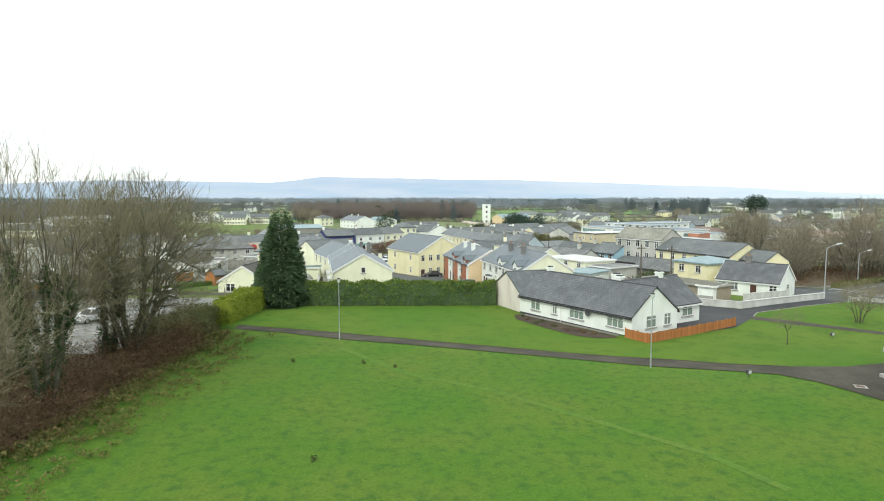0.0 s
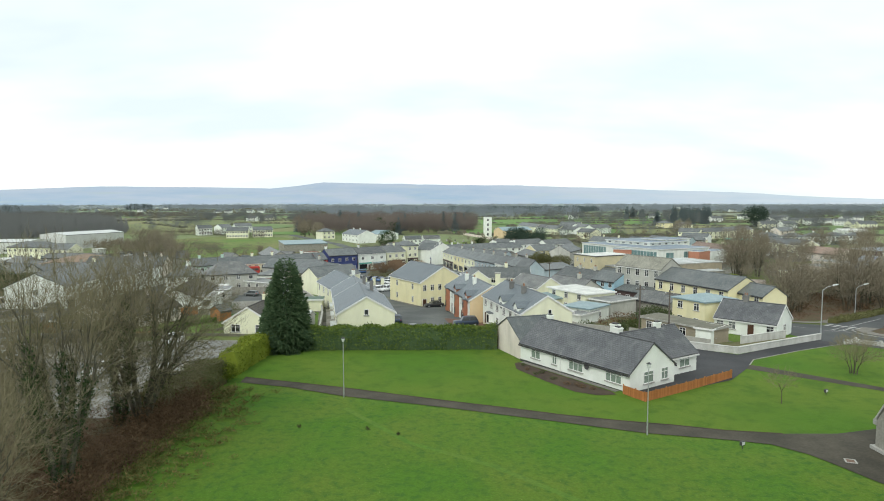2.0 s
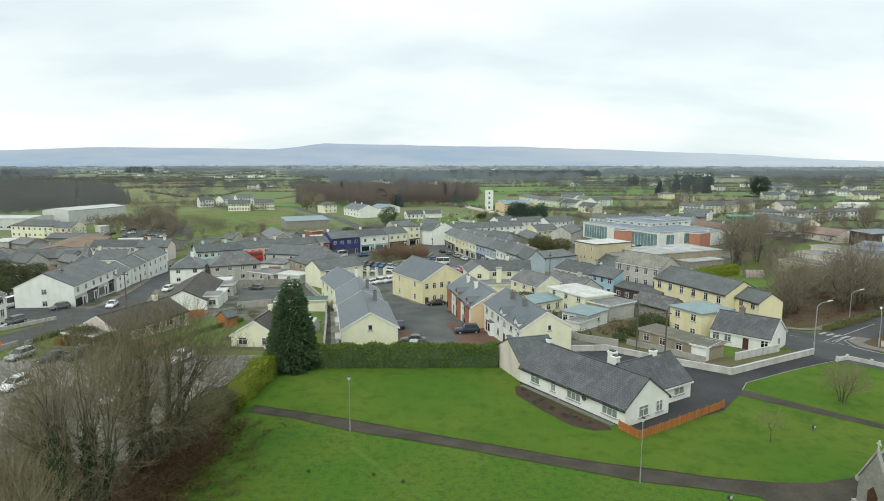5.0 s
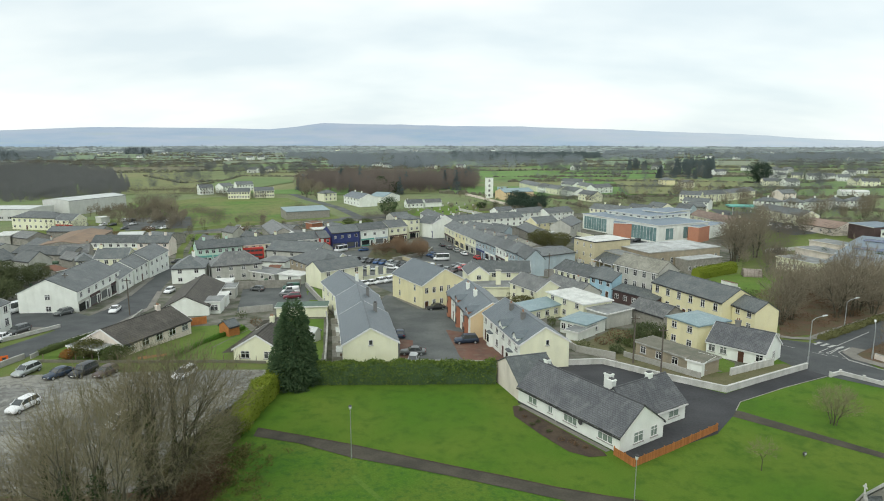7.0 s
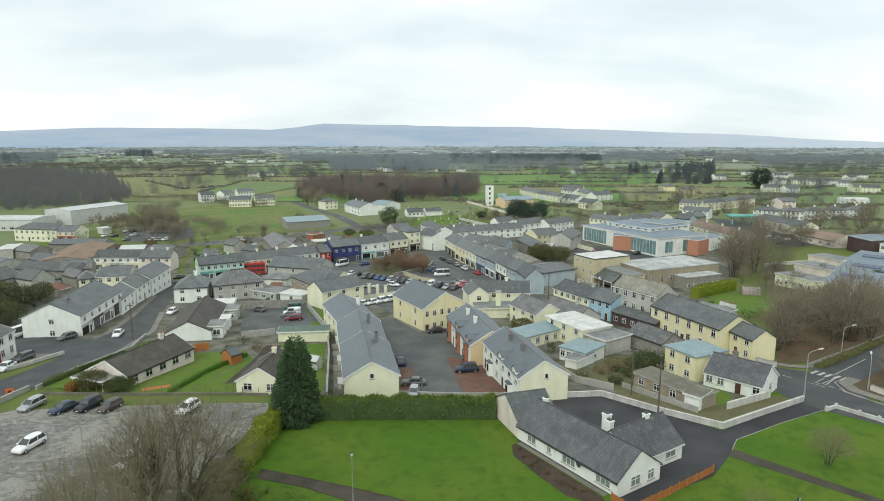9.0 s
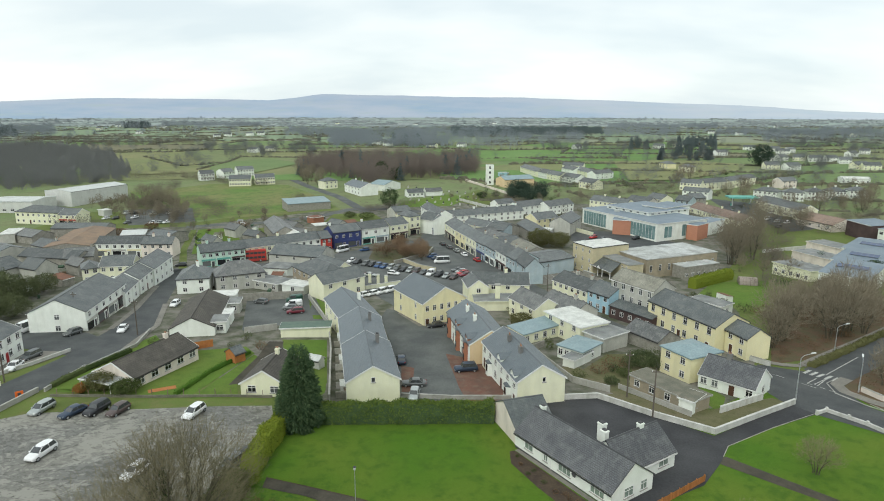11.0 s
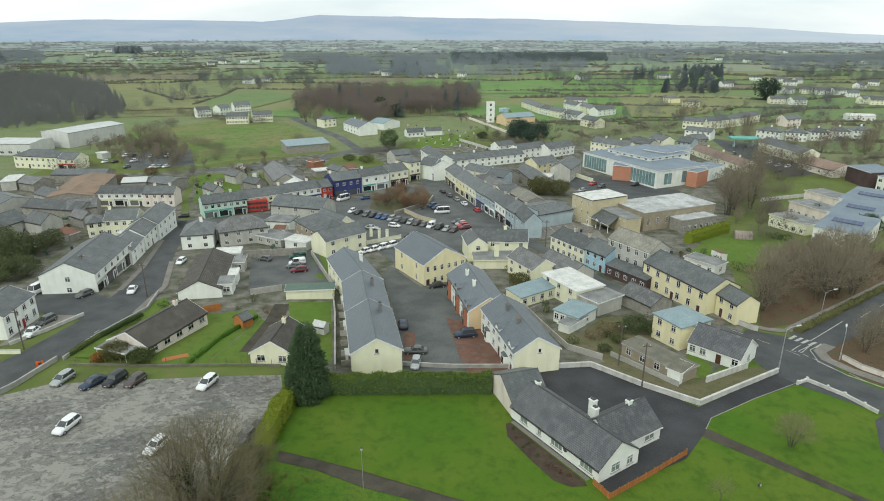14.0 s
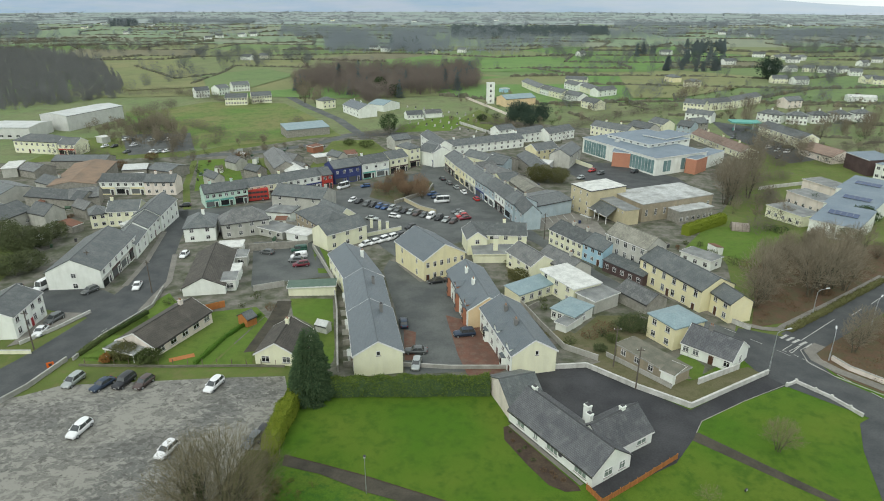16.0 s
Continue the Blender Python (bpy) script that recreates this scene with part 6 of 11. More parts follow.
house("small white house with pale grey roof", -54.5, 195.9, -11.9, 8.9, 7.4, 3.6, wall='white', tiles=FELT, roof='hip', rise=1.2, front=3)
house("tan rubble building with big slate roof", -36.9, 180.7, -52.8, 20.2, 11.4, 5.2, wall='tan', tiles=SLATE_GREY, roof='hip', rise=3.0, front=6, storeys=2)
house("grey-roofed hall behind the square with cream gable", -51.1, 213.7, -15.9, 19.7, 11.4, 5.0, wall='grey', tiles=SLATE_GREY, roof='x', rise=2.6, front=3, storeys=2, chimneys=(0.45,))
house("cream gabled end building by the square", -35.7, 189.1, 43.4, 6.3, 13.4, 5.0, wall='cream', tiles=SLATE_GREY, roof='y', rise=2.4)
house("low white garage with a flat grey roof", -43.3, 174.0, -23.6, 7.6, 5.4, 2.6, wall='white', tiles=FELT_PALE, roof='flat', name='garage', category='garage', front=1)
house("flat-roofed grey store with patched roof", -51.9, 178.5, -29.6, 9.9, 6.4, 2.6, wall='grey', tiles=FELT, roof='flat', name='shed', category='shed', front=3)
house("long garden shed with green roof and pale wall", -31.9, 133.1, 6.6, 11.0, 3.9, 2.4, wall='cream', tiles=GREEN_ROOF, roof='flat', name='garden_shed', category='shed')
house("small orange timber garden shed", -42.2, 115.2, -36.8, 3.1, 2.4, 2.0, wall='timber', tiles=SLATE_GREY, roof='y', rise=0.9, name='garden_shed', category='shed', verge=False)
house("tiny pale metal garden shed", -25.5, 112.6, -23.2, 2.7, 1.9, 1.9, wall='cladding', tiles=METAL_PALE, roof='x', rise=0.6, name='garden_shed', category='shed', verge=False)
house("yellow square house with pale blue roof", 46.9, 109.8, -63.6, 7.2, 8.0, 5.2, wall='yellow', tiles=METAL_BLUE, roof='hip', rise=0.9, front=2, right=1, storeys=2, eave_trim=METAL_BLUE)
house("white cottage with grey slate roof and porch", 52.2, 102.8, -44.9, 9.8, 7.6, 2.6, wall='white', tiles=SLATE_BUNGALOW, roof='x', rise=2.6, front=5, right=1, doors=(0.1,), chimneys=(-0.12,), chimney_mat=WALLS["darkgrey"], name='cottage')
house("flat-roofed grey-brown hut with mossy roof", 38.7, 98.2, -56.7, 12.8, 4.7, 2.6, wall='tan', tiles=FELT_MOSS, roof='flat', front=4, name='hut', category='hut', eave_trim=CONCRETE)
house("white porch end of the grey hut", 40.9, 93.6, 43.4, 4.0, 2.4, 2.4, wall='white', tiles=FELT_MOSS, roof='flat', name='hut', category='hut', front=1)
house("low house with blue sheet roof in the back yards", 21.0, 132.8, 36.3, 13.6, 4.9, 2.8, wall='cream', tiles=METAL_BLUE, roof='shed', rise=0.5, front=5, eave_trim=METAL_BLUE)
house("white extension with blue sheet roof", 27.9, 119.8, 45.9, 7.3, 5.9, 2.8, wall='white', tiles=METAL_BLUE, roof='hip', rise=0.5, front=1, left=4, eave_trim=METAL_BLUE, name='extension', category='house')
house("yellow two-storey block with bright white flat roof", 30.0, 134.0, -62.0, 12.6, 8.0, 4.6, wall='cream', tiles=FELT_PALE, roof='flat', front=3, storeys=2, name='building', category='building')
house("long white garage in the back yards", 26.6, 115.6, -43.5, 2.6, 6.6, 1.9, wall='white', tiles=FELT, roof='flat', name='garage', category='garage')
house("flat grey outbuilding with patched roof", 35.0, 126.4, -54.4, 5.4, 8.0, 3.4, wall='grey', tiles=FELT, roof='flat', name='outbuilding', category='shed', front=1)
house("long yellow two-storey terrace with slate roof", 57.6, 134.5, -67.5, 21.0, 9.5, 6.0, wall='yellow', tiles=SLATE_GREY, roof='x', rise=2.4, front=6, storeys=2, doors=(-0.4, 0.0, 0.4), name='terrace_house', wh=1.6, verge=False, eave_trim=DARK_PAINT)
house("small yellow end house with slate roof", 63.2, 121.3, -74.7, 6.5, 5.6, 4.8, wall='yellow', tiles=SLATE_GREY, roof='x', rise=1.8, front=2, storeys=2, doors=(-0.2,), wh=1.5, verge=False, eave_trim=DARK_PAINT)
house("tall grey three-storey house with lichened roof", 50.3, 151.3, -58.6, 14.0, 7.4, 8.6, wall='grey', tiles=SLATE_LICHEN, roof='x', rise=2.4, front=5, storeys=3, right=2, name='town_house', wh=1.6, eave_trim=WHITE_PAINT, verge=False)
house("dark shop canopy range below the grey house", 46.8, 144.8, -56.4, 13.1, 3.4, 3.0, wall='brown', tiles=SLATE_GREY, roof='shed', rise=0.9, front=5, name='shop', category='shop', eave_trim=DARK_PAINT)
house("pale blue two-storey street house", 43.6, 156.7, -58.6, 7.7, 8.4, 4.9, wall='paleblue', tiles=SLATE_GREY, roof='x', rise=2.2, front=3, storeys=2, doors=(0.3,), verge=False)
house("cream two-storey street terrace", 38.0, 166.3, -59.9, 14.4, 8.4, 4.7, wall='cream', tiles=SLATE_GREY, roof='x', rise=2.1, front=6, storeys=2, chimneys=(-0.1, 0.3), chimney_mat=WALLS["grey"], verge=False, wh=1.3, sill0=0.8)
house("cream gabled cross wing of the corner house", 8.4, 165.8, 8.0, 5.6, 9.5, 4.9, wall='cream', tiles=SLATE_GREY, roof='y', rise=2.0, name='house', front=1, storeys=2)
house("cream L-shaped house with slate roof and tall chimney", 15.6, 169.2, -3.0, 16.0, 8.4, 4.9, wall='cream', tiles=SLATE_GREY, roof='x', rise=2.2, front=4, storeys=2, chimneys=(0.1,))
house("cream low wing with flat roof and tall square flue", 13.4, 158.2, 2.0, 11.5, 7.0, 2.6, wall='cream', tiles=FELT, roof='flat', name='outbuilding', category='house', doors=(0.35,), eave_trim=WALLS["cream"])
house("old slate-roofed cream back house", 22.4, 148.6, -63.0, 11.6, 7.4, 4.4, wall='cream', tiles=SLATE_OLD, roof='x', rise=2.2, front=3, storeys=2)
house("old slate-roofed range with patchy roof", 30.6, 146.0, -60.7, 12.8, 7.4, 4.2, wall='grey', tiles=SLATE_OLD, roof='x', rise=2.2, chimneys=(0.2,))
house("grey back range with mossy roof", 45.2, 127.2, -60.0, 9.5, 6.4, 2.9, wall='stone', tiles=SLATE_OLD, roof='x', rise=1.8)


# ---- the square and its streets ----
house("teal and cream shop row with slate roof", -81.3, 217.3, 30.1, 15.3, 8.4, 5.6, wall='mint', tiles=SLATE_GREY, roof='x', rise=2.2, front=7, storeys=2, shop=('teal', 'teal', 'brown'), name='shop_row', category='shop', chimneys=(-0.3, 0.2), verge=False)
house("cream shop row with slate roof by the square", -69.1, 227.1, 34.6, 15.0, 8.4, 5.6, wall='cream', tiles=SLATE_GREY, roof='x', rise=2.2, front=6, storeys=2, shop=('red', 'brown', 'grey'), name='shop_row', category='shop', chimneys=(-0.1, 0.4), verge=False)
house("white shop row with dark pub fronts", -57.3, 236.5, 36.8, 14.5, 8.4, 5.6, wall='white', tiles=SLATE_GREY, roof='x', rise=2.2, front=5, storeys=2, shop=('brown', 'blue'), name='shop_row', category='shop', chimneys=(0.2,), verge=False)
house("red shop with slate roof", -49.3, 241.4, 36.0, 4.4, 8.4, 5.6, wall='red', tiles=SLATE_GREY, roof='x', rise=2.2, front=2, storeys=2, shop=('red',), name='shop', category='shop', verge=False)
house("dark blue painted pub with slate roof", -42.8, 251.1, 33.9, 12.2, 9.4, 6.6, wall='blue', tiles=SLATE_GREY, roof='x', rise=2.3, front=4, storeys=2, shop=('blue',), name='pub', category='pub', chimneys=(-0.45,), chimney_mat=WALLS["white"], verge=False)
house("white two-storey shops with green front", -32.3, 259.5, 36.8, 13.3, 9.4, 6.6, wall='white', tiles=SLATE_GREY, roof='x', rise=2.3, front=3, storeys=2, shop=('teal', 'greyblue'), name='shop', category='shop', chimneys=(-0.3,), verge=False)
house("cream two-storey shop with slate roof", -23.1, 267.6, 39.1, 9.6, 9.4, 6.6, wall='cream', tiles=SLATE_GREY, roof='x', rise=2.3, front=3, storeys=2, shop=('brown',), name='shop', category='shop', chimneys=(0.2,), verge=False)
house("cream tall corner house with hipped roof", -16.8, 276.9, 41.3, 6.2, 9.4, 8.4, wall='cream', tiles=SLATE_GREY, roof='hip', rise=2.0, front=2, storeys=3, shop=('brown',), name='shop', category='shop')
house("white corner house with dark shopfront", -4.3, 281.6, -69.4, 16.5, 8.4, 6.6, wall='white', tiles=SLATE_GREY, roof='x', rise=2.2, front=3, storeys=2, left=2, chimneys=(0.45,), name='shop', category='shop', shop=('blue',))
house("white gabled corner pub", -6.4, 279.2, 51.4, 7.9, 8.4, 6.4, wall='white', tiles=SLATE_GREY, roof='y', rise=2.6, front=2, storeys=2, shop=('blue',), name='pub', category='pub')
house("white street houses with slate roofs beyond the corner", -4.7, 304.4, -72.1, 29.3, 7.4, 5.8, wall='white', tiles=SLATE_GREY, roof='x', rise=2.2, front=4, storeys=2)
house("long row of white two-storey houses", 18.1, 307.3, 27.3, 45.1, 8.4, 4.4, wall='white', tiles=SLATE_GREY, roof='x', rise=2.3, front=12, storeys=2, name='terrace_row', category='house', chimneys=(-0.35, -0.1, 0.2, 0.45), verge=False)
house("grey gabled house behind the street", 24.1, 266.4, 52.4, 9.5, 9.4, 4.6, wall='greyblue', tiles=SLATE_GREY, roof='y', rise=2.0, front=1)
house("yellow house with dark slate roof behind the street", 45.8, 290.5, 31.8, 13.2, 8.4, 5.2, wall='yellow', tiles=SLATE_GREY, roof='x', rise=2.3, front=4, storeys=2)
house("yellow gabled house with grey end", 55.6, 282.0, 64.1, 19.5, 9.4, 5.6, wall='grey', tiles=SLATE_GREY, roof='x', rise=2.6, front=2, storeys=2, left=0)
house("cream corner house with shopfront", 6.0, 262.8, -75.0, 16.4, 8.4, 6.2, wall='cream', tiles=SLATE_GREY, roof='x', rise=2.3, front=3, storeys=2, shop=('brown',), name='street_house', category='house', group='terrace along the main street', chimneys=(0.42,), chimney_mat=WALLS["grey"], verge=False)
house("yellow two-storey street shop", 10.1, 248.8, -72.5, 12.8, 8.4, 6.2, wall='yellow', tiles=SLATE_GREY, roof='x', rise=2.3, front=3, storeys=2, shop=('yellow',), name='street_house', category='house', group='terrace along the main street', chimneys=(0.42,), chimney_mat=WALLS["grey"], verge=False)
house("cream two-storey street shop", 13.8, 236.9, -72.7, 11.8, 8.4, 6.2, wall='cream', tiles=SLATE_GREY, roof='x', rise=2.3, front=3, storeys=2, shop=('grey',), name='street_house', category='house', group='terrace along the main street', chimneys=(0.42,), chimney_mat=WALLS["grey"], verge=False)
house("blue-grey street house with shopfront", 17.0, 227.1, -70.5, 8.7, 8.4, 6.2, wall='greyblue', tiles=SLATE_GREY, roof='x', rise=2.3, front=3, storeys=2, shop=('blue',), name='street_house', category='house', group='terrace along the main street', chimneys=(0.42,), chimney_mat=WALLS["grey"], verge=False)
house("pale blue-grey street house", 20.1, 217.6, -73.3, 10.3, 8.4, 6.2, wall='greyblue', tiles=SLATE_GREY, roof='x', rise=2.3, front=3, storeys=2, shop=('white',), name='street_house', category='house', group='terrace along the main street', chimneys=(0.42,), chimney_mat=WALLS["grey"], verge=False)
house("white street house with dark windows", 23.0, 207.6, -74.3, 9.9, 8.4, 6.2, wall='white', tiles=SLATE_GREY, roof='x', rise=2.3, front=3, storeys=2, shop=('brown',), name='street_house', category='house', group='terrace along the main street', chimneys=(0.42,), chimney_mat=WALLS["grey"], verge=False)
house("pale grey-blue street house", 25.5, 199.0, -73.0, 7.6, 8.4, 6.2, wall='greyblue', tiles=SLATE_GREY, roof='x', rise=2.3, front=3, storeys=2, shop=('greyblue',), name='street_house', category='house', group='terrace along the main street', chimneys=(0.42,), chimney_mat=WALLS["grey"], verge=False)
house("blue-grey gabled end house of the terrace", 26.6, 190.4, -79.6, 11.1, 5.7, 5.8, wall='greyblue', tiles=SLATE_GREY, roof='x', rise=2.6, front=2, storeys=2, verge=False, name='street_house')
house("long blue-grey shed with dark slate roof", 32.9, 206.3, 31.1, 17.9, 13.4, 5.0, wall='greyblue', tiles=SLATE_GREY, roof='x', rise=1.2, name='shed', category='shed', verge=False)
house("slate-roofed outhouse range behind the terrace", 23.8, 249.2, -57.8, 19.2, 9.4, 4.0, wall='stone', tiles=SLATE_OLD, roof='x', rise=1.8, name='outbuilding', category='shed')
house("grey-roofed outhouse behind the terrace", 31.3, 229.6, -74.0, 17.0, 8.4, 4.0, wall='stone', tiles=SLATE_LICHEN, roof='x', rise=1.6, name='outbuilding', category='shed')
house("small slate-roofed cream back house", 15.9, 275.4, -46.7, 13.9, 8.4, 4.6, wall='cream', tiles=SLATE_GREY, roof='x', rise=2.0, front=2)
house("dark slate-roofed stone back house", 25.2, 270.1, -51.4, 12.5, 8.4, 4.6, wall='stone', tiles=SLATE_GREY, roof='x', rise=2.0)
house("dark slate-roofed stone back range", 38.9, 266.1, -79.9, 25.2, 8.4, 4.6, wall='stone', tiles=SLATE_GREY, roof='x', rise=2.0)
house("pale flat-roofed store among yards", 45.2, 271.6, -22.1, 4.5, 7.4, 3.0, wall='cladding', tiles=FELT_PALE, roof='flat', name='shed', category='shed')
house("modern white school with pale blue metal roofs", 92.4, 287.8, 26.9, 29.8, 49.3, 7.5, wall='white', tiles=METAL_SKY, roof='flat', name='school', category='school', over=0.35, eave_trim=WHITE_PAINT)
house("terracotta block of the modern school", 81.8, 278.0, -20.0, 9.8, 8.4, 6.6, wall='terracotta', tiles=METAL_SKY, roof='flat', name='school', category='school')
house("raised upper roof level of the school", 97.8, 297.7, 29.7, 26.2, 26.9, 9.0, wall='white', tiles=METAL_SKY, roof='flat', name='school', category='school', front=6, left=6, ww=1.5, wh=0.7, over=0.5, sill0=7.9)
house("upper back wing of the school", 108.0, 299.9, 37.6, 20.3, 12.2, 9.6, wall='white', tiles=METAL_SKY, roof='flat', name='school', category='school', over=0.5)
house("low white end wall of the school", 116.6, 277.6, 40.8, 26.2, 8.8, 5.6, wall='white', tiles=METAL_SKY, roof='flat', name='school', category='school', over=0.1)
house("terracotta panel block beside the school windows", 110.5, 266.9, 43.3, 10.3, 4.8, 6.6, wall='terracotta', tiles=METAL_SKY, roof='flat', name='school', category='school', over=0.1)
house("sand-coloured block of the parish hall with pale roof", 53.9, 209.2, 27.0, 15.5, 10.6, 9.2, wall='sand', tiles=FELT_PALE, roof='flat', left=3, storeys=3, name='hall', category='hall', ww=0.7, wh=1.3, eave_trim=DARK_PAINT, over=0.15)
house("brown parish hall with broad pale weathered roof", 75.9, 207.4, 23.5, 30.5, 16.2, 6.8, wall='tan', tiles=FELT_WEATHERED, roof='flat', front=8, name='hall', category='hall', ww=1.0, wh=2.2, sill0=2.6, eave_trim=CONCRETE, over=0.15)
house("low sand-coloured hall range with small windows", 57.6, 199.4, -69.5, 18.5, 5.6, 5.6, wall='sand', tiles=FELT, roof='flat', front=8, name='hall', category='hall', ww=0.6, wh=0.6, sill0=4.4, eave_trim=CONCRETE, over=0.15)
house("stone side wing of the hall with flat roof", 82.8, 198.0, 23.5, 15.0, 5.2, 4.2, wall='stone', tiles=FELT_WEATHERED, roof='flat', front=6, name='hall', category='hall', eave_trim=CONCRETE, over=0.15)
house("low grey flat-roofed house behind the yellow terrace", 69.6, 154.4, -53.3, 9.0, 5.4, 3.0, wall='white', tiles=FELT, roof='flat', name='house', front=3, right=1)


# ---- pastures behind the town ----
drape("field", [(-210.4, 411.3), (-193.4, 415), (-159.5, 358.8), (-129.1, 308.6), (-167.9, 337.7), (-181.9, 349.9)], 0.07, ROUGH, "green rough field behind the car park", "field", step=20)
drape("field", [(-191.4, 415.1), (-170.1, 449.5), (-113.5, 443.9), (-82.5, 392.5), (-57.4, 339.5), (-88.3, 325.8), (-126.9, 306.6), (-156, 354.5)], 0.07, ROUGH, "mottled green field behind the barn", "field", step=20)
drape("car_park", [(-178.5, 337.5), (-169.8, 341.7), (-143.5, 346.3), (-125.1, 304), (-153.4, 293.3)], 0.09, TARMAC_WORN, "grey car park beside the rough field", "car park", step=20)
drape("field", [(-379.8, 665.3), (-403.5, 753), (-330.9, 797.5), (-255.3, 638.9), (-205.4, 521.5), (-252.2, 501.5), (-293.8, 561.3)], 0.75, PASTURE[3], "pale rushy meadow beyond the plantation", "field", step=60)
drape("field", [(-233.6, 611.8), (-186.8, 671.1), (-143, 614.4), (-159.3, 522.6), (-189.1, 503)], 0.75, PASTURE[1], "green meadow beyond the white houses", "field", step=60)
drape("field", [(-131.7, 614.7), (-91.8, 763.4), (-5.2, 856.3), (-4.2, 692.9), (-86.1, 616)], 0.8, PASTURE[0], "bright green pasture along the wood", "field", step=60)
drape("field", [(-4.3, 808.9), (93.9, 859.9), (170.5, 793), (223.4, 773.8), (253.4, 736), (207.5, 652.3), (86.6, 648.8), (-3.5, 646.2)], 0.8, PASTURE[0], "bright green pasture beyond the estate", "field", step=60)
drape("field", [(170.5, 636.8), (243.3, 668.3), (294.9, 613.3), (247.9, 532.6), (174.2, 470.7), (138.7, 470)], 0.75, PASTURE[3], "pale pasture among the estates", "field", step=60)


# ---- lanes and gardens north of the square ----
drape("lane", ribbon([(-124.1, 290), (-89.5, 302), (-67.5, 318.7), (-53.1, 341.4), (-40.6, 341.6)], 6.0), 0.08, TARMAC_WORN, "grey tarmac lane behind the shops", "road")
drape("lane", ribbon([(-42.7, 332.8), (-66.5, 386.3), (-93.6, 429.7), (-136.4, 510.4), (-155.1, 546.1)], 6.0), 0.085, TARMAC_WORN, "grey lane climbing past the barn", "road")
drape("lane", ribbon([(-46.9, 341.5), (-28.4, 344.8), (-13.7, 333.3)], 7.0), 0.09, TARMAC, "tarmac road at the top of the street", "road")
drape("lane", ribbon([(-91.7, 207.7), (-105.1, 240.9), (-117.6, 283.5)], 2.6), 0.07, VERGE, "grassy lane between walls", "path")
drape("garden", [(-98.6, 232.7), (-115.8, 283.6), (-99.6, 289.2), (-85.5, 251.9)], 0.05, GARDEN, "overgrown green garden behind the shops", "lawn")
drape("garden", [(-95.2, 283.8), (-86.1, 289.4), (-70.7, 259.4), (-83.2, 251.9)], 0.05, VERGE, "weedy back garden", "lawn")
drape("garden", [(-61.7, 269), (-60.1, 326.9), (-39.4, 330), (-27.9, 301.8), (-49.5, 279.2)], 0.05, VERGE, "walled gardens behind the pub", "lawn")
drape("garden", [(-177.5, 339.4), (-186.1, 379), (-119.8, 429.2), (-90.6, 340.8), (-127.2, 297.9), (-146.9, 325.6)], 0.05, PADDOCK, "rough green field behind the town", "field")
drape("garden", [(-29, 225.7), (-29.1, 246.4), (-5.8, 249.4), (-4, 234), (-18.6, 216.5)], 0.08, SQUARE_SOIL, "brown and green planted garden in the square", "garden")
drape("garden", [(-28.7, 349.3), (-25.2, 369.9), (3.6, 400.4), (13.9, 382.3), (3.3, 354.5)], 0.06, GARDEN, "green churchyard lawn", "lawn")
drape("garden", [(3.4, 377), (22.7, 420.8), (38.2, 382.8), (35.4, 335.5), (13.2, 360.9)], 0.055, VERGE, "rough churchyard grass", "lawn")
drape("garden", [(34, 121.2), (42.8, 121.3), (41.9, 110.3), (32.6, 105.3), (25.6, 110.1)], 0.05, ROUGH_YARD, "overgrown back garden", "lawn")
drape("garden", [(20.2, 112.6), (29.3, 100.7), (39.3, 88.9), (43.9, 90.7), (34.8, 105.3), (25.2, 114)], 0.055, ROUGH_YARD, "rough grass strip behind the wall", "lawn")
drape("garden", [(16.3, 155.4), (24.6, 153.4), (26.6, 141.5), (16.5, 141.4)], 0.05, ROUGH_YARD, "small weedy back garden", "lawn")
drape("garden", [(93.8, 383.7), (152, 434.4), (210.8, 435.5), (265.5, 556.4), (132.1, 553.1)], 0.05, PADDOCK, "pasture between the estates", "field")
drape("wood_floor", [(65.6, 115.4), (85.4, 154.1), (99, 170), (112, 173), (130, 170), (158.5, 175.8), (114.5, 146.3), (75.1, 118.2)], 0.09, LEAF_LITTER, "brown leaf litter under the wood", "ground")
drape("wood_floor", [(71.2, 102.6), (74.8, 107.6), (79.7, 109.4), (97.8, 121.3), (136.9, 146.6), (126, 101.6), (84.6, 78.6), (78.6, 86.4), (72.0, 95.6)], 0.045, LEAF_LITTER, "brown leaf litter beyond the road", "ground")
house("red-oxide roofed lean-to behind the shop", -117.6, 181.5, 69.6, 3.8, 5.4, 2.4, wall='stone', tiles=RUST, roof='shed', rise=0.8, name='shed', category='shed')
house("grey stone gabled outhouse in the yards", -122.3, 198.9, 56.3, 4.7, 8.4, 3.6, wall='stone', tiles=SLATE_OLD, roof='y', rise=2.0, name='shed', category='shed', verge=False)
house("white flat-topped van store by the shop", -98.5, 182.3, -21.5, 6.0, 4.4, 2.4, wall='cladding', tiles=FELT_PALE, roof='flat', name='shed', category='shed')
house("grey slate-roofed cottage in the old yards", -154.6, 235.8, -29.3, 13.1, 8.4, 3.2, wall='grey', tiles=SLATE_GREY, roof='x', rise=2.0, name='cottage', verge=False, chimneys=(0.3,))
house("grey gabled yard house with chimney", -175.1, 257.3, -24.7, 10.8, 9.4, 3.2, wall='stone', tiles=SLATE_OLD, roof='x', rise=2.0, name='cottage', verge=False)
house("rear wing of the teal shops", -93.7, 241.8, 47.5, 4.3, 9.4, 4.0, wall='grey', tiles=SLATE_GREY, roof='y', rise=1.8, name='outbuilding', category='shed', verge=False)
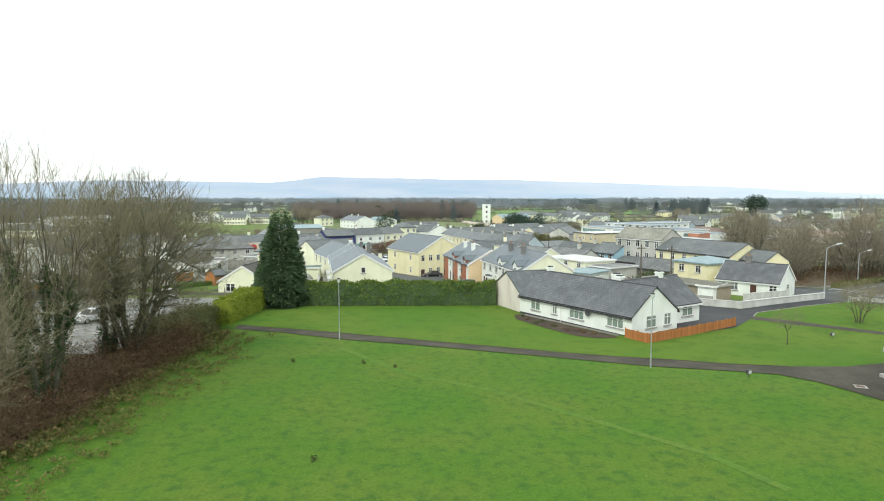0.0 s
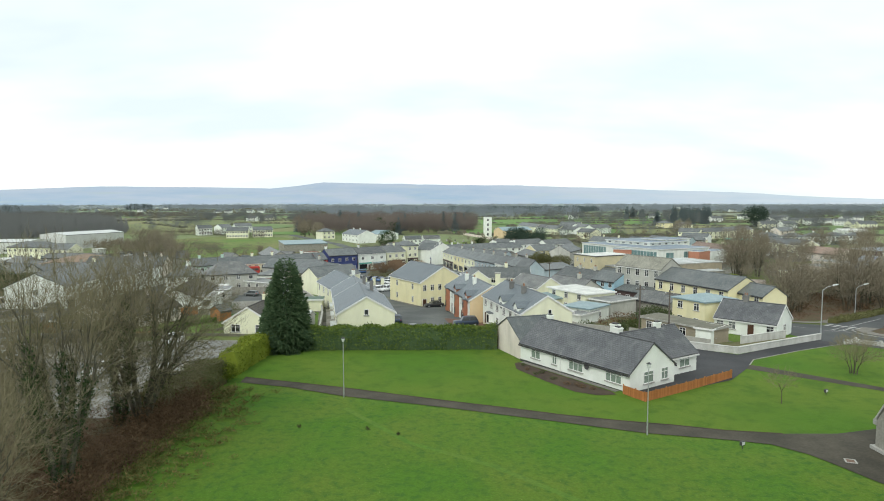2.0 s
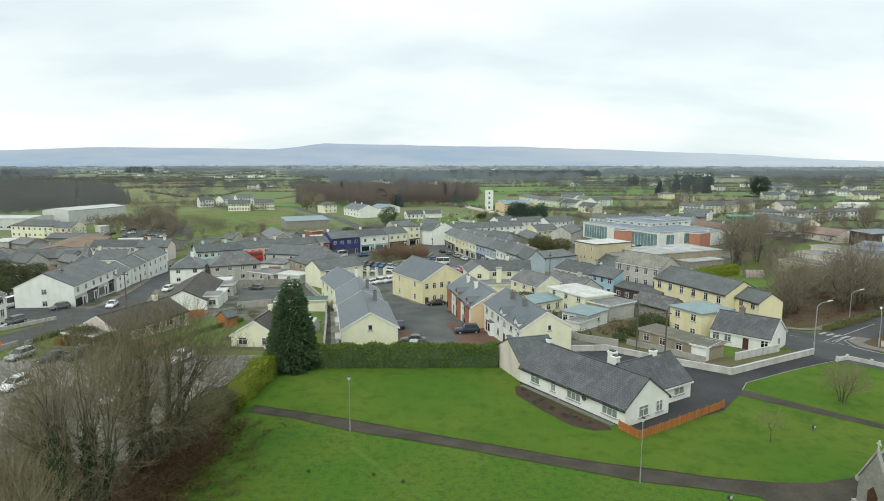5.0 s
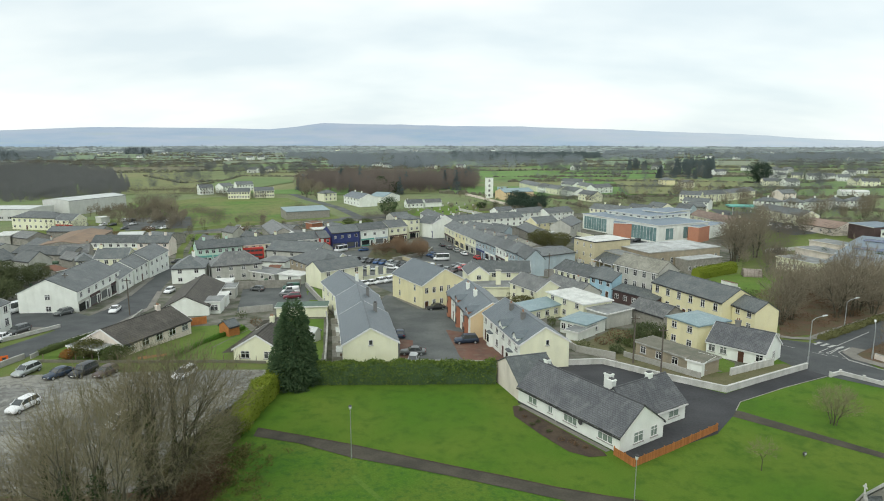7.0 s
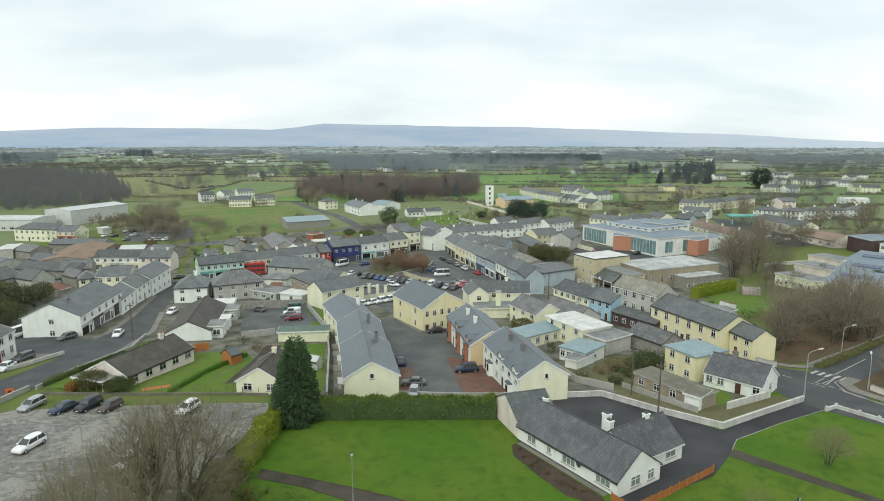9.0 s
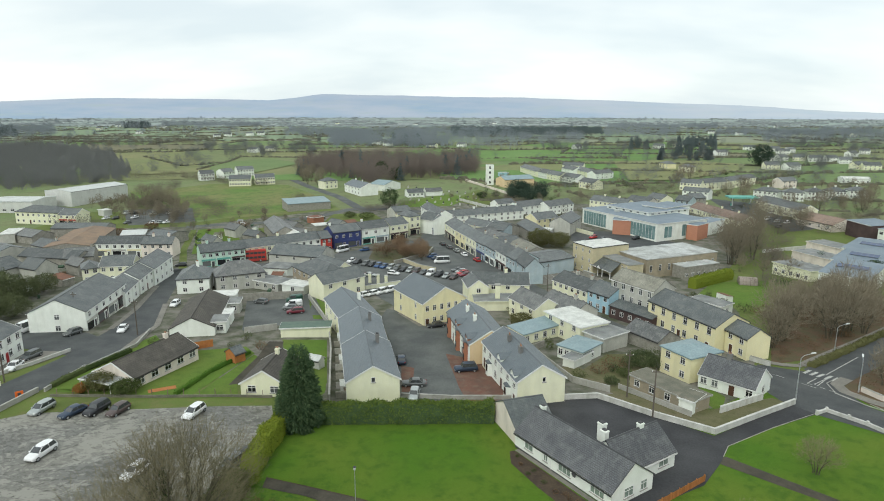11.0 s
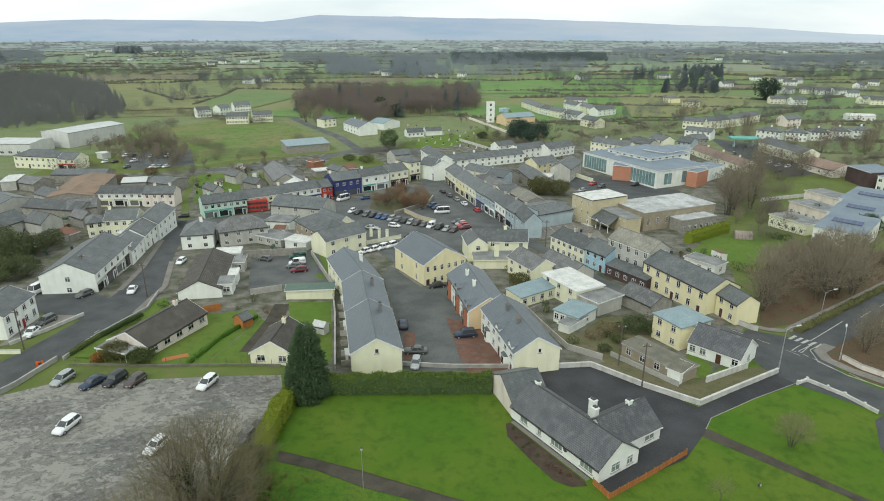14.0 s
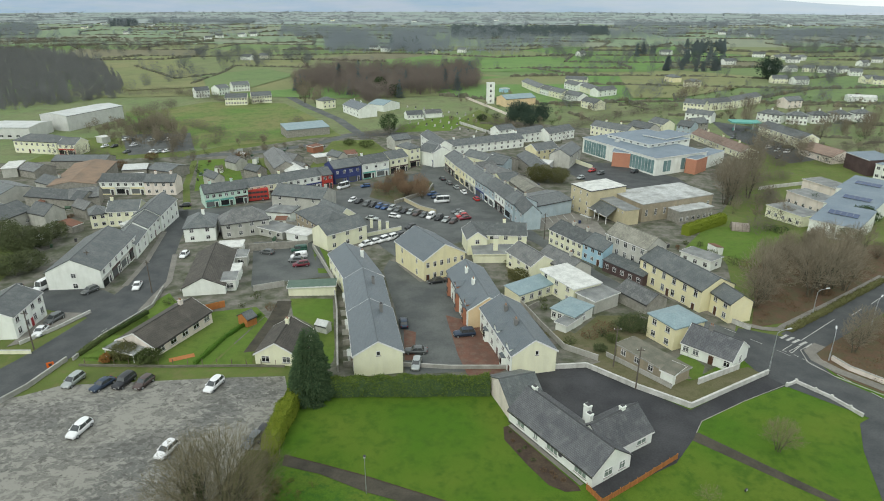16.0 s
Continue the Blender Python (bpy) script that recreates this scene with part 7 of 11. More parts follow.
house("rear wing of the cream shops", -80.2, 253.7, 54.7, 5.3, 8.4, 4.0, wall='stone', tiles=SLATE_GREY, roof='y', rise=1.8, name='outbuilding', category='shed', verge=False)
house("rear wing behind the white shops", -62.5, 258.6, 50.1, 4.5, 8.4, 4.0, wall='stone', tiles=SLATE_OLD, roof='y', rise=1.8, name='outbuilding', category='shed', verge=False)
house("rear wing of the dark blue pub", -49.4, 277.4, 47.4, 5.3, 8.4, 4.4, wall='grey', tiles=SLATE_GREY, roof='y', rise=1.8, name='outbuilding', category='shed', verge=False)
house("slate-roofed rear wing behind the terrace", 24.5, 240.9, -70.7, 10.7, 8.4, 4.2, wall='cream', tiles=SLATE_GREY, roof='y', rise=1.8, name='outbuilding', category='shed', verge=False)
house("slate-roofed rear wing in the yards", 16.9, 259.9, -64.0, 8.0, 8.4, 4.2, wall='grey', tiles=SLATE_OLD, roof='y', rise=1.8, name='outbuilding', category='shed', verge=False)
house("white rear extension with flat roof", 28.4, 218.4, -57.8, 6.1, 5.4, 3.0, wall='white', tiles=FELT, roof='flat', name='outbuilding', category='shed')
house("grey slate house behind the white terrace", -23.6, 311.1, 33.3, 9.5, 8.4, 5.0, wall='grey', tiles=SLATE_GREY, roof='x', rise=2.0, name='house', verge=False)
house("white roadside house past the corner", 31.5, 338.9, 32.7, 11.3, 7.4, 4.6, wall='white', tiles=SLATE_GREY, roof='x', rise=2.0, front=3, storeys=2, name='house', verge=False)


# ---- the western streets ----
house("white street house with grey slate roof", -90.0, 161.6, 100.6, 12.2, 7.4, 4.2, wall='white', tiles=SLATE_GREY, roof='x', rise=2.2, front=2, storeys=2, left=1)
house("white street house with dark windows", -92.4, 175.5, 97.7, 12.1, 7.4, 4.8, wall='white', tiles=SLATE_GREY, roof='x', rise=2.2, front=3, storeys=2, doors=(0.0,), verge=False)
house("white corner street house with slate roof", -94.1, 189.6, 96.4, 17.6, 8.4, 5.8, wall='white', tiles=SLATE_GREY, roof='x', rise=2.4, front=4, storeys=2, verge=False)
house("cream two-storey house with bay windows", -104.2, 191.0, 8.7, 9.8, 8.4, 5.4, wall='cream', tiles=SLATE_GREY, roof='x', rise=2.4, front=4, storeys=2, chimneys=(-0.4,))
house("cream hip-roofed house beside a garden", -112.3, 187.9, 31.7, 4.7, 7.4, 4.8, wall='cream', tiles=SLATE_GREY, roof='hip', rise=1.8, front=2, storeys=2)
house("white and yellow street row with slate roof", -124.2, 231.6, 2.0, 17.0, 7.4, 5.2, wall='white', tiles=SLATE_GREY, roof='x', rise=2.2, front=6, storeys=2, shop=('yellow', 'grey'), name='shop_row', category='shop', verge=False)
house("pale pink street house with slate roof", -109.6, 231.4, 2.0, 11.6, 7.4, 5.2, wall='pink', tiles=SLATE_GREY, roof='x', rise=2.2, front=4, storeys=2, name='house', chimneys=(-0.2, 0.3), verge=False)
house("grey rendered gabled house with skylights", -140.9, 185.4, 78.3, 12.1, 10.4, 4.6, wall='grey', tiles=SLATE_GREY, roof='x', rise=2.6, front=2, storeys=1)
house("grey gabled house beside the trees", -129.4, 189.0, 65.3, 7.0, 8.4, 4.6, wall='grey', tiles=SLATE_GREY, roof='y', rise=2.6, front=1, storeys=1)
house("large hall with brown sheet roof", -146.4, 242.6, 14.0, 16.0, 37.0, 4.8, wall='stone', tiles=BROWN_ROOF, roof='y', rise=1.3, name='hall', category='hall', verge=False)
house("dark grey-roofed warehouse range", -139.5, 214.5, -12.0, 24.0, 9.0, 3.6, wall='stone', tiles=SLATE_GREY, roof='x', rise=2.0, name='store', category='building')
house("dark slate-roofed store among yards", -131.0, 214.9, 20.6, 9.6, 9.4, 3.8, wall='stone', tiles=SLATE_OLD, roof='x', rise=2.4, name='store', category='building', chimneys=(0.4,))
house("grey-roofed sheds at the edge of town", -165.5, 222.0, -30.0, 18.0, 12.4, 4.2, wall='grey', tiles=SLATE_GREY, roof='x', rise=2.0, name='store', category='building')
house("white-gabled house at the edge of town", -149.9, 191.4, 85.5, 4.7, 11.4, 4.5, wall='white', tiles=SLATE_GREY, roof='x', rise=2.2)
house("pale flat-roofed store by the road", -186.4, 259.5, 19.0, 5.6, 13.4, 4.0, wall='grey', tiles=FELT_PALE, roof='flat', name='store', category='building')
house("long grey-roofed shed behind the street", -163.0, 272.6, 0.8, 24.0, 9.4, 3.6, wall='stone', tiles=SLATE_GREY, roof='x', rise=1.6, name='store', category='building')
house("pale sheet-roofed stone shed", -131.6, 256.6, 12.0, 9.7, 9.4, 4.0, wall='stone', tiles=METAL_PALE, roof='x', rise=1.2, name='shed', category='shed', verge=False)
house("pale flat-roofed shed among the yards", -127.1, 242.9, 15.8, 6.3, 8.4, 3.6, wall='grey', tiles=FELT_PALE, roof='flat', name='shed', category='shed')
house("grey-roofed shed by the lane", -118.9, 257.6, -21.0, 12.6, 11.4, 3.6, wall='stone', tiles=SLATE_GREY, roof='x', rise=1.4, name='shed', category='shed', verge=False)
house("cream two-storey guest house with slate roof", -198.4, 301.6, -11.0, 24.0, 11.0, 5.8, wall='cream', tiles=SLATE_GREY, roof='hip', rise=2.6, front=8, storeys=2, doors=(-0.15,))
house("cream shop with red ground floor", -181.6, 297.6, -9.0, 9.5, 9.4, 5.2, wall='cream', tiles=SLATE_GREY, roof='x', rise=2.4, front=3, storeys=2, shop=('red',), name='shop', category='shop')
house("long pale grey factory shed", -216.1, 371.4, -18.3, 19.9, 40.8, 8.0, wall='cladding', tiles=METAL_PALE, roof='y', rise=1.2, name='factory', category='factory', verge=False, over=0.1)
house("low pale factory shed with flat roof", -235.2, 338.5, -1.2, 27.1, 20.4, 6.0, wall='cladding', tiles=METAL_PALE, roof='x', rise=0.9, name='factory', category='factory', verge=False, over=0.1, front=6, ww=2.2)
house("white prefab beside the parked cars", -179.7, 321.8, 58.3, 4.4, 5.4, 3.0, wall='cladding', tiles=FELT_PALE, roof='flat', name='cabin', category='hut')
house("blue-roofed agricultural shed with block walls", -78.2, 344.3, 27.5, 24.0, 13.4, 4.2, wall='stone', tiles=METAL_BLUE, roof='shed', rise=1.3, name='barn', category='barn', eave_trim=METAL_BLUE)
house("old grey slate-roofed stone store", -72.7, 265.7, -66.3, 30.5, 9.4, 5.0, wall='stone', tiles=SLATE_OLD, roof='x', rise=2.6, name='store', category='building', verge=False)
house("lower grey range of the stone store", -64.6, 255.0, -61.1, 23.6, 8.4, 4.0, wall='stone', tiles=FELT_PALE, roof='x', rise=2.0, name='store', category='building', verge=False)
house("ruined gabled shed with white end", -93.5, 269.9, 52.0, 5.9, 8.4, 3.6, wall='grey', tiles=SLATE_OLD, roof='y', rise=2.0, name='shed', category='shed', verge=False)
house("grey gabled outhouse behind the shops", -69.8, 274.8, 53.1, 6.0, 9.4, 3.8, wall='stone', tiles=SLATE_OLD, roof='y', rise=2.0, name='shed', category='shed', verge=False)
house("small red-roofed yard shed", -45.0, 288.8, 24.8, 5.3, 5.4, 2.6, wall='stone', tiles=RUST, roof='shed', rise=0.8, name='shed', category='shed')
house("flat-roofed yard building behind the pub", -56.9, 283.0, 28.1, 8.9, 6.4, 3.0, wall='stone', tiles=FELT_PALE, roof='flat', name='shed', category='shed')
house("maroon sheet shed behind the shops", -64.6, 302.5, 47.2, 6.2, 5.4, 3.0, wall='brick', tiles=RUST, roof='flat', name='shed', category='shed')


# ---- outlying houses ----
house("white terrace on the estate with slate roof", -182.5, 472.1, 34.2, 10.3, 8.4, 5.2, wall='white', tiles=SLATE_GREY, roof='x', rise=2.2, front=5, storeys=2, group='estate houses')
house("white terrace on the estate, middle block", -172.0, 484.3, 59.0, 10.5, 8.4, 5.2, wall='white', tiles=SLATE_GREY, roof='x', rise=2.2, front=4, storeys=2, group='estate houses')
house("white terrace on the estate, far block", -163.3, 503.7, 32.1, 13.4, 8.4, 5.2, wall='white', tiles=SLATE_GREY, roof='x', rise=2.2, front=6, storeys=2, group='estate houses')
house("cream estate houses facing the field", -145.9, 440.0, 10.7, 14.8, 8.4, 5.2, wall='cream', tiles=SLATE_GREY, roof='x', rise=2.2, front=8, storeys=2, group='estate houses')
house("cream estate houses beside the lane", -131.4, 449.0, 23.0, 13.7, 8.4, 5.2, wall='cream', tiles=SLATE_GREY, roof='x', rise=2.2, front=8, storeys=2, group='estate houses')
house("small cream hip-roofed house by the lane", -81.2, 426.8, 42.6, 10.1, 8.4, 5.4, wall='cream', tiles=SLATE_GREY, roof='hip', rise=2.0, front=3, storeys=2)
house("white lodge with grey roof and brick gable", -55.3, 403.9, -58.3, 25.6, 12.4, 5.0, wall='white', tiles=SLATE_NEW, roof='x', rise=2.8, front=5, storeys=2, right=0, chimneys=(-0.3, 0.1))
house("grey-roofed church hall among trees", -41.2, 422.4, 53.0, 16.4, 13.4, 4.0, wall='white', tiles=METAL_BLUE, roof='y', rise=2.2, name='hall', category='hall', verge=False)
house("white cottages at the churchyard", -19.7, 390.3, 20.5, 10.8, 6.4, 2.8, wall='white', tiles=SLATE_GREY, roof='x', rise=2.0, front=4, name='cottage')
house("ruined white gables beside the churchyard", -8.1, 395.6, 20.6, 11.1, 5.4, 2.8, wall='white', tiles=SLATE_OLD, roof='x', rise=1.8, name='cottage')
house("white concrete drill tower with dark windows", 31.9, 448.8, 1.3, 5.5, 5.0, 14.0, wall='white', tiles=FELT_PALE, roof='flat', front=1, storeys=4, right=1, name='tower', category='tower', over=0.0, ww=1.4, wh=1.8)
house("orange-walled fire station with green sheet roof", 49.5, 442.0, 25.0, 24.0, 13.0, 5.2, wall='peach', tiles=METAL_BLUE, roof='x', rise=2.2, name='fire_station', category='building', verge=False)
house("blue shed behind the fire station", 46.5, 501.1, 29.6, 6.4, 5.4, 3.2, wall='paleblue', tiles=METAL_BLUE, roof='flat', name='shed', category='shed')
house("cream estate terrace with grey roofs", 72.5, 515.7, -79.2, 43.8, 8.4, 4.6, wall='cream', tiles=SLATE_GREY, roof='x', rise=2.2, front=4, storeys=2, group='estate houses by the fire station', verge=False)
house("cream estate house with grey roof", 79.6, 488.8, -69.0, 12.9, 8.4, 4.6, wall='white', tiles=SLATE_GREY, roof='x', rise=2.2, front=4, storeys=2, group='estate houses by the fire station', verge=False)
house("cream estate houses with grey roofs", 85.8, 474.2, -67.9, 18.1, 8.4, 4.6, wall='cream', tiles=SLATE_GREY, roof='x', rise=2.2, front=4, storeys=2, group='estate houses by the fire station', verge=False)
house("white estate terrace with grey roof", 105.2, 518.2, -69.7, 19.1, 8.4, 4.6, wall='white', tiles=SLATE_GREY, roof='x', rise=2.2, front=4, storeys=2, group='estate houses by the fire station', verge=False)
house("white estate terrace with slate roofs", 113.8, 499.0, -80.6, 33.3, 8.4, 4.6, wall='cream', tiles=SLATE_GREY, roof='x', rise=2.2, front=4, storeys=2, group='estate houses by the fire station', verge=False)
house("white estate house with grey roof", 94.6, 458.1, -64.4, 17.4, 8.4, 4.6, wall='white', tiles=SLATE_GREY, roof='x', rise=2.2, front=4, storeys=2, group='estate houses by the fire station', verge=False)
house("white estate house by the wall", 100.4, 428.2, -63.4, 15.3, 8.4, 4.6, wall='cream', tiles=SLATE_GREY, roof='x', rise=2.2, front=4, storeys=2, group='estate houses by the fire station', verge=False)
house("white bungalow on the estate", 121.0, 485.8, 35.7, 20.8, 8.4, 4.6, wall='white', tiles=SLATE_GREY, roof='x', rise=2.2, front=4, storeys=2, group='estate houses by the fire station', verge=False)
house("cream terrace at the back of the estate", 113.8, 553.9, -24.7, 18.4, 8.4, 4.6, wall='cream', tiles=SLATE_GREY, roof='x', rise=2.2, front=4, storeys=2, group='estate houses by the fire station', verge=False)
house("long white terrace beyond the street", 91.7, 338.6, -49.5, 23.6, 8.4, 5.4, wall='cream', tiles=SLATE_GREY, roof='x', rise=2.3, front=8, storeys=2, chimneys=(-0.2, 0.2), verge=False)
house("white terrace with slate roof by the school", 43.5, 328.6, 35.8, 19.9, 8.4, 5.0, wall='white', tiles=SLATE_GREY, roof='x', rise=2.3, front=5, storeys=2, verge=False, left=1)
house("white low terrace by the school", 59.9, 333.7, 37.6, 19.5, 8.4, 4.6, wall='white', tiles=SLATE_GREY, roof='x', rise=2.3, front=6, storeys=2, verge=False)
house("dark slate-roofed house by the school", 109.8, 343.7, -56.3, 14.6, 9.4, 5.0, wall='grey', tiles=SLATE_GREY, roof='x', rise=2.4, verge=False)
house("slate-roofed house beside the school", 123.5, 354.9, -66.9, 12.0, 8.4, 5.0, wall='cream', tiles=SLATE_GREY, roof='x', rise=2.3, verge=False, front=3, storeys=2)
house("blue-grey houses behind the school", 135.6, 347.6, -46.6, 8.4, 8.4, 5.0, wall='greyblue', tiles=SLATE_GREY, roof='x', rise=2.3, front=3, storeys=2, verge=False)
house("grey pair of houses behind the school", 144.0, 357.0, 19.5, 9.9, 8.4, 5.0, wall='stone', tiles=SLATE_GREY, roof='x', rise=2.3, front=3, storeys=2)
house("white cottage terrace behind the school", 157.1, 385.3, -41.4, 16.0, 7.4, 4.6, wall='white', tiles=SLATE_GREY, roof='x', rise=2.0, front=5, storeys=2, verge=False)
house("long brown-roofed cottages with cream gable", 141.3, 313.4, -81.4, 46.9, 8.4, 3.0, wall='cream', tiles=TILE_RED, roof='x', rise=2.6, front=8, name='cottage_row', category='house', chimneys=(-0.3, 0.0, 0.3))
house("long cream two-storey terrace with slate roof", 182.0, 329.0, -83.6, 37.8, 9.4, 5.2, wall='cream', tiles=SLATE_GREY, roof='x', rise=2.4, front=8, storeys=2, name='terrace_row', right=1)
house("red-roofed clinic with pale walls", 182.2, 292.2, -76.6, 20.8, 13.4, 3.2, wall='pink', tiles=TILE_RED, roof='x', rise=2.6, front=4, name='clinic', category='building', verge=False)
house("white hip-roofed terrace of four houses", 213.1, 378.9, -25.2, 11.4, 8.4, 5.0, wall='white', tiles=SLATE_GREY, roof='hip', rise=2.2, front=5, storeys=2, chimneys=(0,))
house("white hip-roofed semi-detached pair", 227.3, 381.3, -8.2, 10.5, 8.4, 5.0, wall='white', tiles=SLATE_GREY, roof='hip', rise=2.2, front=5, storeys=2, chimneys=(0,))
house("white hip-roofed semi-detached houses", 242.3, 385.1, -8.7, 10.2, 8.4, 5.0, wall='white', tiles=SLATE_GREY, roof='hip', rise=2.2, front=5, storeys=2, chimneys=(0,))
house("white hip-roofed houses at the road", 256.9, 387.2, -8.2, 10.9, 8.4, 5.0, wall='white', tiles=SLATE_GREY, roof='hip', rise=2.2, front=5, storeys=2, chimneys=(0,))
house("white hip-roofed house behind the station", 200.0, 383.9, -48.2, 13.8, 8.4, 5.0, wall='white', tiles=SLATE_GREY, roof='hip', rise=2.2, front=5, storeys=2, chimneys=(0,))
house("cream two-storey terrace on the rise", 167.3, 420.4, -38.2, 13.7, 8.4, 5.2, wall='cream', tiles=SLATE_GREY, roof='x', rise=2.2, front=6, storeys=2, verge=False)
house("cream terrace on the rise, middle", 182.1, 425.9, 24.6, 22.7, 8.4, 5.2, wall='cream', tiles=SLATE_GREY, roof='x', rise=2.2, front=6, storeys=2, verge=False)
house("cream terrace on the rise, far end", 207.8, 442.8, 39.5, 39.9, 8.4, 5.2, wall='cream', tiles=SLATE_GREY, roof='x', rise=2.2, front=8, storeys=2, verge=False)
house("long white low building far off", 302.4, 460.7, -14.7, 18.9, 8.4, 3.6, wall='white', tiles=FELT_PALE, roof='x', rise=1.2, front=6, verge=False, name='building', category='building')
house("grey rendered house far off", 237.6, 435.3, 21.2, 13.7, 8.4, 5.0, wall='pink', tiles=SLATE_GREY, roof='x', rise=2.2, front=3, storeys=2)
house("yellow houses on the far estate", 202.3, 569.0, -72.3, 13.1, 8.4, 5.0, wall='yellow', tiles=SLATE_GREY, roof='hip', rise=2.0, front=3, storeys=2)
house("cream house on the far estate", 207.6, 536.4, -35.8, 12.3, 8.4, 5.0, wall='cream', tiles=SLATE_GREY, roof='hip', rise=2.0, front=4, storeys=2)
house("white farmhouse among distant fields", 402, 790, 24, 11, 8, 4.6, wall="cream", rise=2.4, front=4, storeys=2, verge=False, group="outlying houses")
house("cream house among distant fields", 421, 806, -26, 12, 8, 4.6, wall="white", rise=2.4, front=4, storeys=2, verge=False, group="outlying houses")
house("distant white house with slate roof", 408, 761, -26, 15, 8, 4.6, wall="white", rise=2.4, front=4, storeys=2, verge=False, group="outlying houses")
house("white farmhouse among distant fields", 432, 791, 29, 14, 8, 4.6, wall="white", rise=2.4, front=4, storeys=2, verge=False, group="outlying houses")
house("cream house among distant fields", 372, 660, -37, 11, 8, 4.6, wall="cream", rise=2.4, front=4, storeys=2, verge=False, group="outlying houses")
house("distant white house with slate roof", 383, 650, -14, 13, 8, 4.6, wall="white", rise=2.4, front=4, storeys=2, verge=False, group="outlying houses")
house("white farmhouse among distant fields", 399, 651, 9, 13, 8, 4.6, wall="white", rise=2.4, front=4, storeys=2, verge=False, group="outlying houses")
house("cream house among distant fields", 398, 625, -19, 11, 8, 4.6, wall="white", rise=2.4, front=4, storeys=2, verge=False, group="outlying houses")
house("distant white house with slate roof", 375, 567, 15, 15, 8, 4.6, wall="cream", rise=2.4, front=4, storeys=2, verge=False, group="outlying houses")
house("white farmhouse among distant fields", 509, 764, -38, 11, 8, 4.6, wall="white", rise=2.4, front=4, storeys=2, verge=False, group="outlying houses")
house("cream house among distant fields", 338, 660, -4, 13, 8, 4.6, wall="white", rise=2.4, front=4, storeys=2, verge=False, group="outlying houses")
house("distant white house with slate roof", 353, 660, 31, 14, 8, 4.6, wall="white", rise=2.4, front=4, storeys=2, verge=False, group="outlying houses")
house("white farmhouse among distant fields", 294, 565, -7, 13, 8, 4.6, wall="cream", rise=2.4, front=4, storeys=2, verge=False, group="outlying houses")
house("cream house among distant fields", 308, 557, 13, 14, 8, 4.6, wall="white", rise=2.4, front=4, storeys=2, verge=False, group="outlying houses")
house("distant white house with slate roof", 404, 838, -27, 15, 8, 4.6, wall="white", rise=2.4, front=4, storeys=2, verge=False, group="outlying houses")
house("white farmhouse among distant fields", 322, 737, 20, 16, 8, 4.6, wall="white", rise=2.4, front=4, storeys=2, verge=False, group="outlying houses")
house("cream house among distant fields", 325, 881, 22, 12, 8, 4.6, wall="cream", rise=2.4, front=4, storeys=2, verge=False, group="outlying houses")
house("distant white house with slate roof", 594, 1415, -15, 14, 8, 5.4, wall="white", rise=2.4, front=4, storeys=2, verge=False, group="outlying houses")
house("white farmhouse among distant fields", 615, 1327, 12, 15, 8, 5.4, wall="white", rise=2.4, front=4, storeys=2, verge=False, group="outlying houses")
house("cream house among distant fields", 971, 1868, 29, 12, 8, 5.4, wall="white", rise=2.4, front=4, storeys=2, verge=False, group="outlying houses")
house("distant white house with slate roof", 810, 1258, 35, 11, 8, 5.4, wall="cream", rise=2.4, front=4, storeys=2, verge=False, group="outlying houses")
house("white farmhouse among distant fields", 694, 1849, -34, 16, 8, 5.4, wall="white", rise=2.4, front=4, storeys=2, verge=False, group="outlying houses")
house("cream house among distant fields", 177, 848, 35, 12, 8, 4.6, wall="white", rise=2.4, front=4, storeys=2, verge=False, group="outlying houses")
house("distant white house with slate roof", 23, 899, -29, 12, 8, 4.6, wall="white", rise=2.4, front=4, storeys=2, verge=False, group="outlying houses")
house("white farmhouse among distant fields", -19, 878, -37, 16, 8, 4.6, wall="cream", rise=2.4, front=4, storeys=2, verge=False, group="outlying houses")
house("cream house among distant fields", -84, 915, 13, 14, 8, 5.4, wall="white", rise=2.4, front=4, storeys=2, verge=False, group="outlying houses")
house("distant white house with slate roof", -102, 936, -21, 13, 8, 5.4, wall="white", rise=2.4, front=4, storeys=2, verge=False, group="outlying houses")
house("white farmhouse among distant fields", -238, 777, -25, 15, 8, 4.6, wall="white", rise=2.4, front=4, storeys=2, verge=False, group="outlying houses")
house("cream house among distant fields", -222, 793, -3, 11, 8, 4.6, wall="cream", rise=2.4, front=4, storeys=2, verge=False, group="outlying houses")
house("distant white house with slate roof", -396, 1276, -20, 15, 8, 5.4, wall="white", rise=2.4, front=4, storeys=2, verge=False, group="outlying houses")
house("white farmhouse among distant fields", -380, 1298, 1, 13, 8, 5.4, wall="white", rise=2.4, front=4, storeys=2, verge=False, group="outlying houses")
house("cream house among distant fields", -656, 1348, -20, 11, 8, 5.4, wall="white", rise=2.4, front=4, storeys=2, verge=False, group="outlying houses")
house("distant white house with slate roof", -881, 1604, 8, 14, 8, 5.4, wall="cream", rise=2.4, front=4, storeys=2, verge=False, group="outlying houses")
house("white farmhouse among distant fields", -984, 1899, 1, 16, 8, 5.4, wall="white", rise=2.4, front=4, storeys=2, verge=False, group="outlying houses")
house("cream house among distant fields", -423, 1165, 34, 12, 8, 5.4, wall="white", rise=2.4, front=4, storeys=2, verge=False, group="outlying houses")
house("distant white house with slate roof", -427, 1236, 8, 14, 8, 5.4, wall="white", rise=2.4, front=4, storeys=2, verge=False, group="outlying houses")
house("white farmhouse among distant fields", -386, 2262, -21, 12, 8, 5.4, wall="cream", rise=2.4, front=4, storeys=2, verge=False, group="outlying houses")
